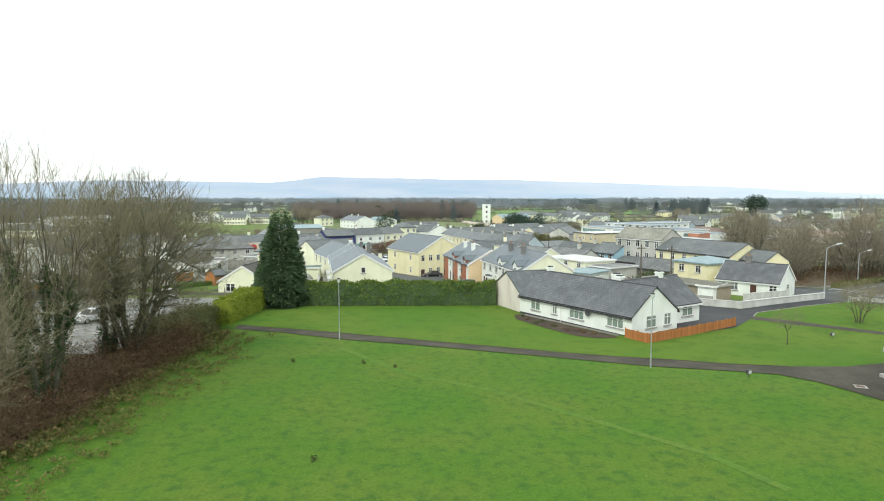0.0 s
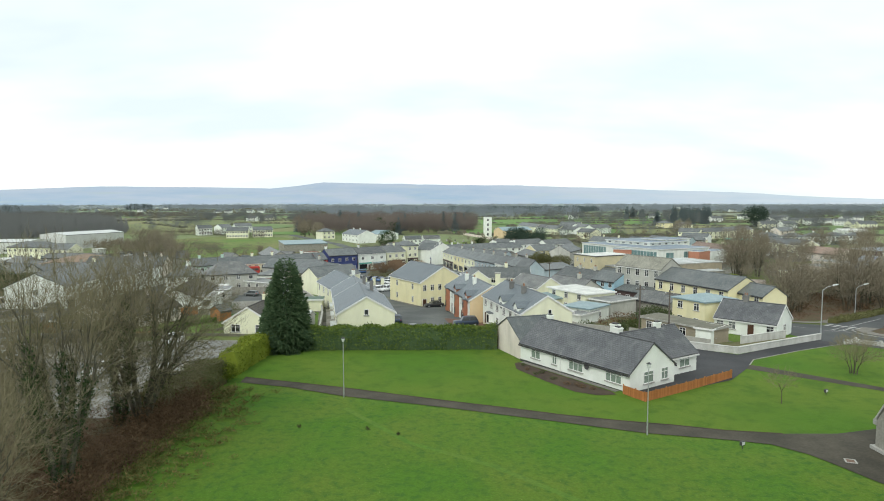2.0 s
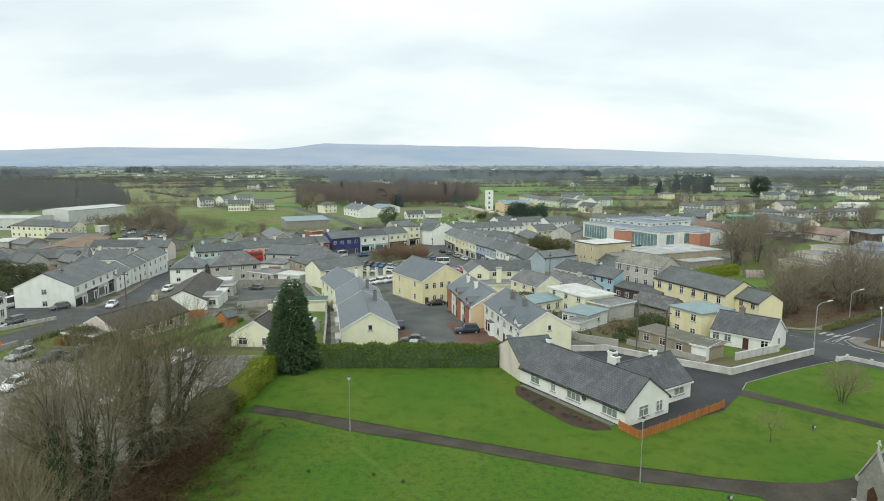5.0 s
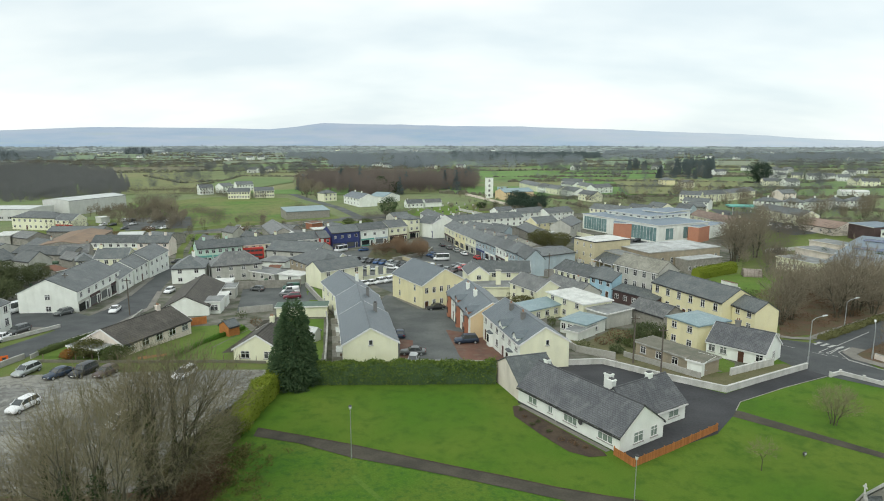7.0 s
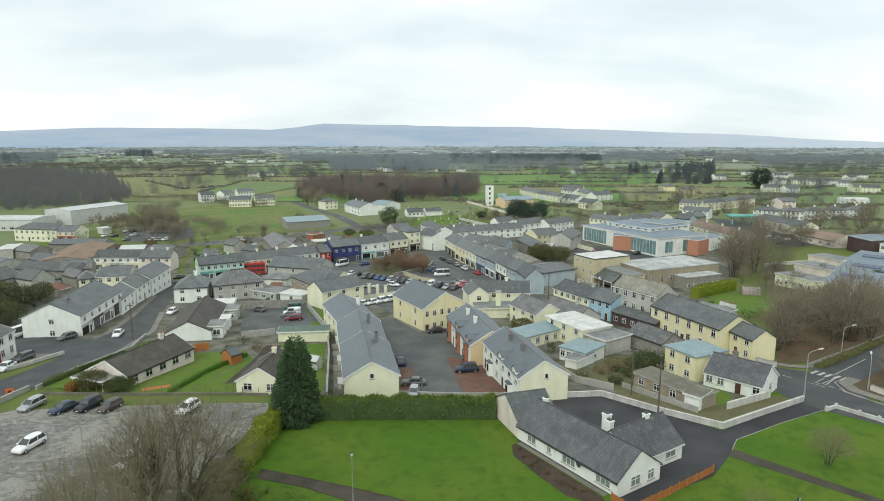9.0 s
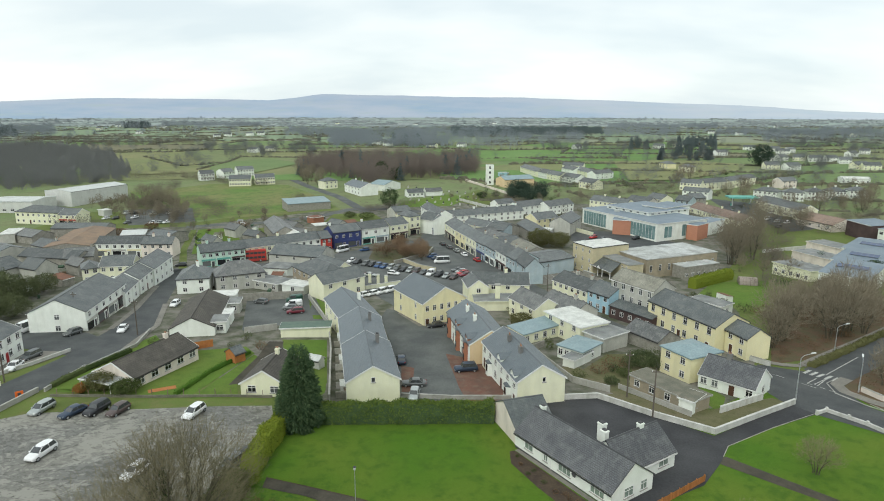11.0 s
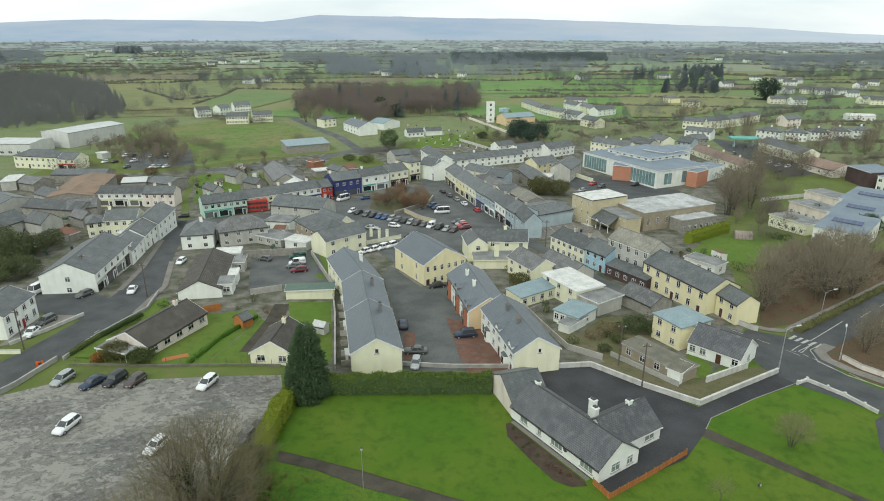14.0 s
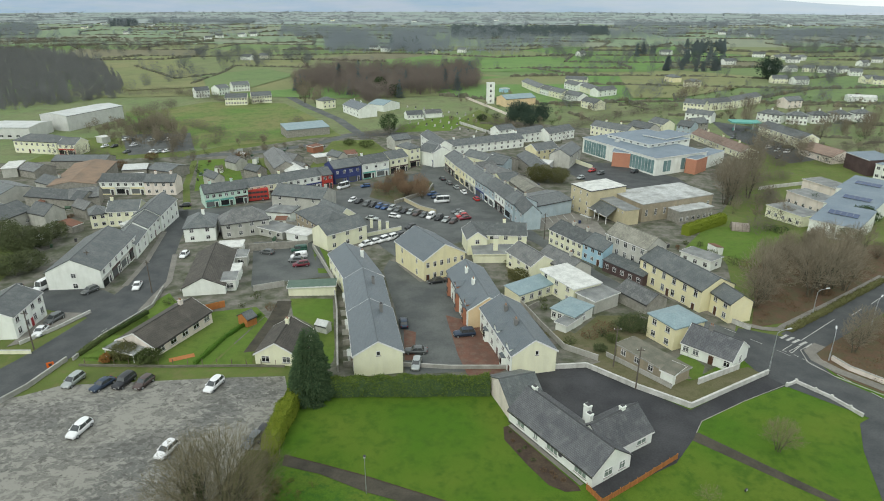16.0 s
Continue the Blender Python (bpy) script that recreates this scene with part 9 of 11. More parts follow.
mark((40.8, 204.2), (41.2, 195.8), 0.15)
mark((43.7, 205.9), (44.0, 197.3), 0.15)
mark((-71.3, 110.7), (-71.1, 112.6), 0.12)


# ---- kerbs ----
wall_line("kerb", [(61, 92.2), (51.1, 86.9), (41.6, 81.1), (39.6, 78.1)], 0.08, 0.12, WALLS["stone"], "low weathered kerb beside the drive", category="kerb")
wall_line("kerb", [(69.4, 100.6), (70.5, 105.2), (74.4, 108.1)], 0.13, 0.15, CONCRETE, "low grey concrete kerb beside the tarmac", category="kerb")
wall_line("kerb", [(69.4, 100.6), (71.3, 95.2), (76.2, 88.9)], 0.13, 0.15, CONCRETE, "low grey concrete kerb beside the tarmac", category="kerb")
drape("pavement", ribbon([(-78.9, 136.2), (-81.8, 154.9), (-88.1, 180.7)], 1.4), 0.14, PAVING, "pale concrete pavement along the street", "pavement")
drape("pavement", ribbon([(-68.1, 121.5), (-69.3, 139.4), (-76.1, 159.6)], 1.4), 0.14, PAVING, "pale concrete pavement along the street", "pavement")
drape("pavement", ribbon([(0, 269.9), (13.2, 230.2), (21.6, 203.4)], 2.0), 0.14, PAVING, "pale concrete pavement along the street", "pavement")
drape("pavement", ribbon([(-5.4, 141.1), (-11.6, 152.6)], 2.0), 0.14, PAVING, "pale concrete pavement along the street", "pavement")


# ---- shrubs and garden trees ----
shrub("shrub", -117.7, 164.8, 5, 6.5, EVERGREEN, "large dark evergreen bush behind the shop", 5000, 0.40, 1, "tree")
shrub("shrub", -119.6, 159.6, 6, 9, EVERGREEN, "dark ivy-clad tree behind the shop", 7000, 0.40, 2, "tree")
shrub("shrub", -117.5, 172.7, 4.5, 6, EVERGREEN, "green bush beside the old yard", 4000, 0.39, 3, "tree")
shrub("shrub", -112.1, 142.8, 5, 6, EVERGREEN, "dark evergreen thicket by the side street", 5000, 0.39, 4, "tree")
shrub("shrub", -108.9, 146.9, 5, 6, EVERGREEN, "dark evergreen thicket behind the house", 5000, 0.39, 5, "tree")
shrub("shrub", -127.2, 163.0, 7, 10, EVERGREEN, "tall dark evergreen tree behind the house", 8000, 0.43, 6, "tree")
shrub("shrub", -61.0, 99.6, 2.9, 3.5, SHRUB_OLIVE, "tall overgrown olive-green bush before the bungalow", 4600, 0.28, 7, "shrub")
shrub("shrub", -56.0, 98.7, 3.2, 2.4, SHRUB, "spreading grey-green bush before the bungalow", 4200, 0.28, 8, "shrub")
shrub("shrub", -63.6, 98.2, 1.5, 2.0, SHRUB_RUST, "orange-brown shrub before the bungalow", 1300, 0.24, 9, "shrub")
shrub("shrub", 18.6, 142.6, 3.6, 3.2, SHRUB_OLIVE, "straggling olive bush in a back yard", 2600, 0.32, 10, "shrub")
shrub("shrub", 17.6, 152.5, 2.2, 2.2, SHRUB, "green shrub in a back yard", 400, 0.31, 11, "shrub")
shrub("shrub", 39.2, 114.0, 3.6, 3.4, HEDGE_LEAF_DULL, "rounded green bush behind the hut", 2800, 0.32, 12, "shrub")
shrub("shrub", 42.8, 117.0, 2.6, 2.6, SHRUB, "green bush beside the yellow house", 500, 0.30, 13, "shrub")
shrub("shrub", 33.2, 112.8, 3.0, 2.4, SHRUB_BROWN, "straggling brown bush in a back yard", 500, 0.31, 14, "shrub")
shrub("shrub", 29.7, 110.1, 2.4, 1.8, SHRUB_BROWN, "dead brown shrub by the wall", 300, 0.29, 15, "shrub")
shrub("shrub", 25.2, 107.6, 2.0, 1.6, SHRUB, "low shrub along the garden wall", 300, 0.28, 16, "shrub")
shrub("shrub", -39.1, 121.8, 1.6, 2.0, SHRUB_BROWN, "brown leafless shrub by the yard", 250, 0.27, 17, "shrub")
shrub("shrub", -44.3, 128.8, 1.5, 1.8, SHRUB, "dark shrub behind the orange shed", 250, 0.27, 18, "shrub")
shrub("shrub", -50.8, 115.0, 0.8, 2.4, SHRUB_BROWN, "small leafless tree in the garden", 200, 0.24, 19, "shrub")
shrub("shrub", -63.4, 125.3, 1.6, 1.6, SHRUB, "green shrub beside the road", 250, 0.28, 20, "shrub")
shrub("shrub", 38.6, 249.0, 6.2, 8.0, SHRUB_OLIVE, "big olive-brown tree behind the terrace", 6500, 0.44, 21, "tree")
shrub("shrub", 46.4, 247.5, 5.6, 7.0, SHRUB_OLIVE, "bushy olive-green tree behind the terrace", 5200, 0.43, 22, "tree")
shrub("shrub", 78.5, 154.0, 3, 2.5, SHRUB, "dark bush behind the yellow terrace", 400, 0.33, 23, "shrub")
shrub("shrub", 74.9, 160.5, 2.5, 2.2, SHRUB, "ivy-grown bush behind the terrace", 400, 0.32, 24, "shrub")
shrub("shrub", 81.2, 149.9, 3.5, 3.5, SHRUB_BROWN, "brown thicket behind the small yellow house", 500, 0.35, 25, "shrub")
shrub("shrub", 22.6, 382.5, 4, 4.5, IVY, "dark churchyard bush by the wall", 1600, 0.50, 26, "tree")
shrub("shrub", 31.6, 387.9, 3.5, 4, IVY, "dark churchyard yew by the wall", 400, 0.49, 27, "shrub")
shrub("shrub", -31.6, 346.2, 6, 12.5, IVY, "dark round evergreen by the lane", 4000, 0.54, 28, "tree")
shrub("shrub", -50.8, 495.9, 7, 13, IVY, "tall dark evergreen beside the hall", 3600, 0.66, 29, "tree")
shrub("shrub", -38.3, 475.8, 6, 10, IVY, "dark evergreen tree beside the hall", 3200, 0.62, 30, "tree")
shrub("shrub", 181.8, 403.4, 2.5, 7, IVY, "slim dark cypress by the estate", 300, 0.47, 31, "tree")
shrub("shrub", 170.7, 327.8, 3, 5, IVY, "dark evergreen beside the forecourt", 300, 0.44, 32, "tree")
shrub("shrub", 131.6, 211.0, 2.0, 7, IVY, "ivy-clad stump by the school", 500, 0.34, 33, "tree")
shrub("shrub", 137.2, 191.3, 5, 7, IVY, "dark evergreen tree before the school", 4800, 0.42, 34, "tree")
shrub("shrub", 121.6, 173.3, 4, 5, SHRUB, "green bush before the school", 3200, 0.38, 35, "tree")
shrub("shrub", 105.5, 181.6, 3, 2.5, IVY, "dark laurel hedge by the garden", 400, 0.35, 36, "shrub")
shrub("shrub", 103.4, 184.5, 3, 2.5, IVY, "dark laurel bush by the garden", 400, 0.35, 37, "shrub")
shrub("shrub", -46.1, 123.9, 1.0, 1.0, SHRUB, "clipped shrub by the shed", 120, 0.26, 38, "shrub")
shrub("shrub", -144.5, 267.9, 4, 4, SHRUB_BROWN, "rust-brown thicket by the sheds", 1200, 0.43, 39, "shrub")
shrub("shrub", -137.4, 283.2, 4, 4, SHRUB_BROWN, "brown thicket along the lane", 1200, 0.44, 40, "shrub")
shrub("shrub", -49.6, 316.4, 4, 3.5, SHRUB, "shrubs in a walled garden", 1200, 0.46, 41, "shrub")
shrub("shrub", -40.2, 311.4, 5, 4, SHRUB, "overgrown bushes in a walled garden", 1200, 0.49, 42, "shrub")
shrub("shrub", -25.9, 311.6, 4, 4, SHRUB_BROWN, "leafless brown garden thicket", 1200, 0.46, 43, "shrub")
shrub("shrub", -96.9, 289.3, 4, 3, SHRUB_BROWN, "brown thicket in a garden", 1000, 0.45, 44, "shrub")
shrub("shrub", -110.7, 268.3, 3, 2, SHRUB, "weedy bank by the lane", 200, 0.40, 45, "shrub")
hedge("green_hedge", [(74.5, 179.5), (92.2, 193.7)], 3.0, 3.4, HEDGE_GOLD, "bright green clipped hedge by the garden", 0.4, 18, 15)
hedge("low_hedge", [(-70.3, 100.6), (-69.1, 108.7), (-66, 120.3)], 0.9, 0.9, SHRUB, "low dark garden hedge along the road", 0.22, 40, 16)
hedge("low_hedge", [(-46.8, 97.3), (-44.8, 108.4), (-40.7, 119.4)], 0.7, 0.8, HEDGE_LEAF, "low green hedge between the gardens", 0.2, 40, 17)
hedge("low_hedge", [(72.6, 113.6), (87, 124.4), (111.9, 142.9)], 1.7, 0.9, SHRUB_OLIVE, "straggling olive-brown winter hedge along the climbing road", 0.3, 30, 18, wob=0.7)
POLYTUNNEL = (94.2, 185.6)
TUFTS = [(-4.1, 52.9), (-7.1, 33.3), (-13.4, 54.9), (-7, 54.3), (-16.1, 52.9), (-4.1, 30.4), (-9.2, 53.3)]
TRACK = [(-10.1, 60.7), (-3, 51), (3.7, 46.2), (9.8, 39.7), (15, 34.3), (17.3, 29.8)]
BRICK_PATCH = [(-48.3, 101.2), (-52.3, 99)]
YARD_CABINS = [(-60.7, 161.6), (-56.5, 152.6), (-55.1, 142.7), (-53.7, 135.8)]
ORANGE_FENCE = [(-53.5, 121.6), (-49.9, 123.8)]
ORANGE_FENCE_TWO = [(-54.4, 117.2), (-51.3, 116.4)]
ORANGE_SIGN = (-72.6, 95.6)
CANOPY = (171.7, 357.2)
BUNGALOW_W, BUNGALOW_D, WING_D, SCHOOL_W, SCHOOL_D = 18.1, 7.8, 7.0, 29.8, 49.3


fields()

# ---- hedges and trees of the green ----
# The core takes darker needles to paint the shade between the leaves.
hedge("leylandii_hedge", HEDGE_BACK, 2.4, 3.3, HEDGE_DARK, "tall clipped dark green conifer hedge behind the lawn", 0.34, 75, 3, wob=0.6, core=CONIFER)
hedge("golden_hedge", HEDGE_SIDE, 3.0, 3.0, HEDGE_GOLD, "yellow-green clipped conifer hedge beside the car park", 0.30, 50, 5, wob=0.8)
plant(conifer_meshes(4, 13.7, 3.6, 32000, 0.42, 0.46), "conifer", *CONIFER_XY, 0, 1.0, "tall dark green cypress at the corner of the lawn")
big = [fan_tree_meshes(21, 16.2, 14.5, 0.12, 4400, 7, 8, 0.0095), fan_tree_meshes(22, 17.5, 12.0, 0.18, 1500, 4, 60, 0.009), fan_tree_meshes(23, 12.0, 10.0, 0.1, 1300, 6, 8, 0.009), fan_tree_meshes(24, 15.5, 7.0, 0.2, 1100, 2, 130, 0.009)]
for i, (x, y, k, s) in enumerate(((-27.5, 54.3, 0, 1.06), (-29.9, 54.6, 3, 1.06), (-26.8, 41.0, 1, 1.07), (-30.2, 47.4, 1, 0.86), (-33.2, 47.2, 3, 0.85), (-31.5, 38.5, 2, 0.9), (-27.5, 33.5, 2, 0.95), (-37.0, 48.6, 2, 0.76), (-41.0, 48.0, 2, 0.7), (-45.0, 47.0, 2, 0.7), (-31.0, 26.0, 2, 1.1))):
    plant(big[k], "bare_tree", x, y, 70 * i, s, ("tall leafless tree with a broad domed crown", "tall leafless multi-stemmed tree with ivy on its stems", "bushy leafless olive-brown tree beside the field", "slim leafless tree clad in dark ivy")[k], group="bare trees beside the car park")
drape("wood_floor", [(-66, 20), (-25.0, 20), (-24.6, 48), (-25.0, 60), (-27, 66), (-29.5, 64), (-31.5, 56.5), (-66, 53)], 0.06, LEAF_LITTER, "brown leaf litter and brambles under the trees", "ground")
plant(fan_tree_meshes(31, 5.2, 6.0, 0.2, 800, 6, 0, 0.008), "bare_tree", *LAWN_TREES[0], 20, 1.0, "round leafless multi-stemmed tree on the lawn")
plant(fan_tree_meshes(36, 3.9, 3.6, 0.36, 150, 1, 0, 0.007, lean=0.0), "bare_tree", *LAWN_TREES[1], 60, 1.0, "slim young leafless tree on the lawn")
rng0 = np.random.default_rng(9)
drape("wood_floor", ribbon([(78, 108.6), (74.6, 105.2), (73.4, 101.2), (75.2, 96.9), (79.6, 90.9), (85.4, 84.4), (90, 79)], 6.0), 0.05, LEAF_LITTER, "brown verge behind the junction footpath", "verge")
wood("bramble_bank", along([(-26.0, 53), (-25.6, 59), (-26.4, 63)], 0.25, 0.9, 5), BRAMBLE, "tall red-brown brambles at the wood's corner", 2.6, 260, 14, 0.6, 0.6, category="undergrowth", thin=0.3)
wood("bramble_bank", along([(-25.4, 34), (-26.0, 41), (-26.2, 49), (-25.6, 58)], 0.28, 1.0, 4), BRAMBLE, "red-brown brambles and dead bracken under the trees", 1.8, 260, 12, 0.8, 0.8, category="undergrowth", thin=0.3)
wood("bramble_bank", along([(-29.5, 62), (-29.5, 48), (-29.0, 30)], 0.4, 1.6, 8), BRAMBLE, "dark undergrowth beneath the bare trees", 1.7, 200, 13, 0.7, 0.8, category="undergrowth", thin=0.4)
hedge("low_hedge", [(-28.4, 58.5), (-27.8, 64), (-26.9, 70)], 4.0, 2.9, SHRUB_OLIVE, "dull olive overgrown hedge beside the trees", 0.26, 60, 8, wob=1.3)
stand = [fan_tree_meshes(41, 10.0, 8.0, 0.12, 620, 4, 0, 0.017), fan_tree_meshes(42, 11.0, 7.0, 0.15, 560, 3, 6, 0.017), fan_tree_meshes(43, 8.0, 7.5, 0.1, 560, 6, 0, 0.016)]
for tree in stand:
    for nm, me in tree:
        if nm == "crown":
            me.materials[0] = TWIG_OLIVE
for i, (x, y) in enumerate(scatter(EAST_WOOD, 6.2, 3)[:80]):
    plant(stand[i % 3], "bare_tree", x, y, 53 * i, (1.0 + 0.5 * ((i * 7) % 5) / 5) * ((1.35 if x > 86 else 1.05) if y < 138 else 0.68), "leafless grey-brown tree in the roadside wood", group="roadside wood")
for i, (x, y) in enumerate(scatter(EAST_WOOD_TWO, 9.0, 4)[:24]):
    plant(stand[(i + 1) % 3], "bare_tree", x, y, 71 * i, 0.6 + 0.3 * ((i * 3) % 5) / 5, "leafless tree beyond the road", group="roadside wood")
wood("undergrowth", scatter(EAST_WOOD, 2.6, 6), BRAMBLE, "red-brown undergrowth in the roadside wood", 1.8, 70, 15, 0.8, 0.8, category="undergrowth")
wood("undergrowth", scatter(EAST_WOOD_TWO, 3.0, 7), SHRUB_BROWN, "brown undergrowth beyond the road", 1.4, 40, 16, 1.0, 0.9, category="undergrowth")
for i, (x, y) in enumerate(scatter(YARD_TREES, 11, 5)):
    plant(stand[i % 2], "bare_tree", x, y, 91 * i, 1.45 + 0.12 * (i % 3), "tall leafless tree behind the parish hall", group="trees behind the hall")
square = fan_tree_meshes(44, 5.6, 5.6, 0.16, 420, 4, 0, 0.016)
for nm, me in square:
    if nm == "crown":
        me.materials[0] = TWIG_RED
wood("flower_bed", scatter([(-28, 227), (-28, 245), (-7, 248), (-5, 235), (-18, 219)], 2.2, 9), SHRUB_OLIVE, "low winter shrubs in the beds of the square", 1.5, 60, 57, 0.8, 0.6, category="shrubs")
for i, (x, y) in enumerate(scatter(SQUARE_TREES, 4.4, 5)):
    plant(square, "bare_tree", x, y, 41 * i, 0.85 + 0.05 * (i % 4), "small russet-twigged leafless tree in the square", group="trees in the square")
wood("plantation", scatter(PLANTATION, 5.2, 2), PLANTATION_HAZE, "dense grey-brown plantation of young conifers", 11.5, 150, 21, 0.3, 0.36, 1.8, cone=True, thin=0.55)
wood("lane_wood", scatter(LANE_WOOD, 6.5, 3), WOOD_RUSSET, "red-brown leafless wood along the lane", 14, 330, 22, 0.4, 0.42, thin=0.45)
wood("lane_wood", scatter(LANE_WOOD, 42.0, 8), FIR_HAZE, "dark firs among the leafless wood", 17, 420, 23, 0.4, 0.42, cone=True)
wood("far_firs", scatter(FAR_FIRS, 11.0, 3), FIR_HAZE, "dark conifer plantation on the plain", 11, 60, 24, 0.42, 0.9)
wood("mid_wood", scatter(MID_WOOD, 14, 3) + scatter(MID_WOOD_TWO, 16, 3), WOOD_HAZE, "haze-grey leafless woods beyond the town", 16, 300, 25, 0.4, 0.42, thin=0.5)
wood("fir_row", scatter(SCHOOL_TREES, 14, 3), FIR_HAZE, "row of dark firs by the estate", 13, 420, 26, 0.4, 0.45, cone=True)
wood("yew_trees", scatter(CHURCH_TREES, 7, 3), WOOD_FIR, "dark evergreen trees by the churchyard", 9, 1600, 27, 0.45, 0.3)
mini = [fan_tree_meshes(51, 6.5, 4.6, 0.2, 170, 3, 0, 0.024), fan_tree_meshes(52, 6.0, 4.0, 0.25, 150, 2, 0, 0.024), fan_tree_meshes(53, 5.0, 4.6, 0.15, 160, 5, 0, 0.022)]
for tree in mini:
    for nm, me in tree:
        if nm == "crown":
            me.materials[0] = TWIG_OLIVE
for i, (x, y) in enumerate(scatter(WEST_SCRUB, 7.0, 3)[:75]):
    plant(mini[i % 3], "bare_tree", x, y, 67 * i, 0.9 + 0.3 * ((i * 3) % 5) / 5, "slim leafless tree round the far car park", group="trees round the far car park")
wood("scrub", scatter(MOOR_SCRUB, 12, 3), WOOD_BROWN, "brown-grey moorland scrub", 6.5, 90, 29, 0.6, 0.6)
wood("parkland_trees", [q for a in PARKLAND for q in scatter(a, 22, 5)], WOOD_LIGHT_HAZE, "tall leafless trees among the fields beyond the town", 12.5, 420, 31, 0.34, 0.4, 1.2, thin=0.42)
for i, (x, y) in enumerate([q for a in PARKLAND_NEAR for q in scatter(a, 13, 5)][:70]):
    plant(stand[i % 3], "bare_tree", x, y, 59 * i, 0.95 + 0.35 * ((i * 3) % 5) / 5, "tall leafless tree at the edge of the town", group="trees at the town's edge")
rng_c = np.random.default_rng(17)
COPSE = [(x, y) for x, y in scatter([(-700, 700), (-1300, 1700), (1300, 1700), (650, 640), (300, 640), (-250, 700)], 26, 19) if noise.noise(Vector((x * 0.006, y * 0.004, 3.0))) > 0.10 + 0.25 * rng_c.random() and abs(x) < 0.78 * y]
wood("copses", [q for q in COPSE if q[1] < 1050], WOOD_LIGHT_HAZE, "grey leafless copses among the fields", 11.5, 230, 73, 0.38, 0.45, 1.1, thin=0.5)
wood("copses", [q for q in COPSE if q[1] >= 1050], WOOD_HAZE, "haze-blue copses among the farther fields", 12, 90, 74, 0.42, 0.65, thin=0.7)
wood("distant_woods", [q for a in FAR_WOODS for q in scatter(a, 20, 6)], WOOD_HAZE, "haze-blue distant woods on the plain", 15, 120, 32, 0.45, 0.55, thin=0.7)
wood("distant_firs", [q for a in FAR_FIR_CLUMPS for q in scatter(a, 15, 6)], FIR_HAZE, "dark fir clumps between the fields", 16, 110, 33, 0.5, 0.7, cone=True)
wood("dark_tree", BIG_FIR_XY, WOOD_FIR, "broad dark evergreen tree above the estate", 26, 5200, 35, 0.46, 0.26)


# ---- lamps, poles, fence ----
def path_lamp(x, y):
    root = thing("path_lamp", on_ground(x, y), "slim galvanised path lamp with a pale top", "lamp", "path lamps")
    part("pole", Geo().tube((0, 0, -0.2), (0, 0, 1.2), 0.075, 0.07, 10).tube((0, 0, 1.2), (0, 0, 6.1), 0.05, 0.04, 10), GALV, root)
    part("lamp_head", Geo().tube((0, 0, 6.08), (0, 0, 6.45), 0.12, 0.2, 12), LAMP_GLASS, root, "frosted lamp cover")
    part("cap", Geo().tube((0, 0, 6.45), (0, 0, 6.58), 0.23, 0.08, 12), DARK_PAINT, root)


def street_lamp(x, y, rot, height=9.0):
    root = thing("street_lamp", on_ground(x, y, rot), "tall galvanised street lamp with curved arm", "street lamp", "street lamps")
    part("pole", Geo().tube((0, 0, -0.2), (0, 0, 1.6), 0.13, 0.12, 10).tube((0, 0, 1.6), (0, 0, height), 0.085, 0.06, 10), GALV, root)
    part("arm", Geo().tube((0, 0, height - 0.02), (0.6, 0, height + 0.5), 0.05, 0.045, 8).tube((0.6, 0, height + 0.5), (1.7, 0, height + 0.8), 0.045, 0.04, 8), GALV, root)
    part("lamp_head", Geo().prism([(1.6, height + 0.74), (2.4, height + 0.9), (2.4, height + 1.02), (1.7, height + 0.95)], -0.14, 0.14, "y"), LAMP_GLASS, root, "pale lamp head")


def power_pole(x, y, height=8.5):
    root = thing("power_pole", on_ground(x, y), "dark wooden power pole with a crossbar", "pole", "power poles")
    part("post", Geo().tube((0, 0, -0.3), (0, 0, height), 0.15, 0.1, 8), POLE_WOOD, root)
    part("crossbar", Geo().box(-0.7, 0.7, -0.06, 0.06, height - 0.7, height - 0.55), POLE_WOOD, root)
    for s in (-0.6, 0, 0.6):
        part("insulator", Geo().tube((s, 0, height - 0.55), (s, 0, height - 0.4), 0.04, 0.05, 6), WHITE_PAINT, root)


for p in LAMPS:
    path_lamp(*p)
for p, a in zip(STREET_LAMPS, ((0, 7.7), (0, 5.9), (60, 5.5), (40, 5.9))):
    street_lamp(*p, *a)
for p in POLES:
    power_pole(*p)


def floodlight(x, y):
    root = thing("floodlight", on_ground(x, y, 30), "small black garden floodlight on a stake", "floodlight", "floodlights")
    part("stake", Geo().tube((0, 0, -0.1), (0, 0, 0.35), 0.03, 0.03, 6), DARK_PAINT, root)
    part("housing", Geo().box(-0.22, 0.22, -0.1, 0.12, 0.32, 0.66), DARK_PAINT, root)
    part("lens", Geo().box(-0.19, 0.19, -0.115, -0.1, 0.36, 0.62), HEADLIGHT, root)


for p in FLOODS:
    floodlight(*p)


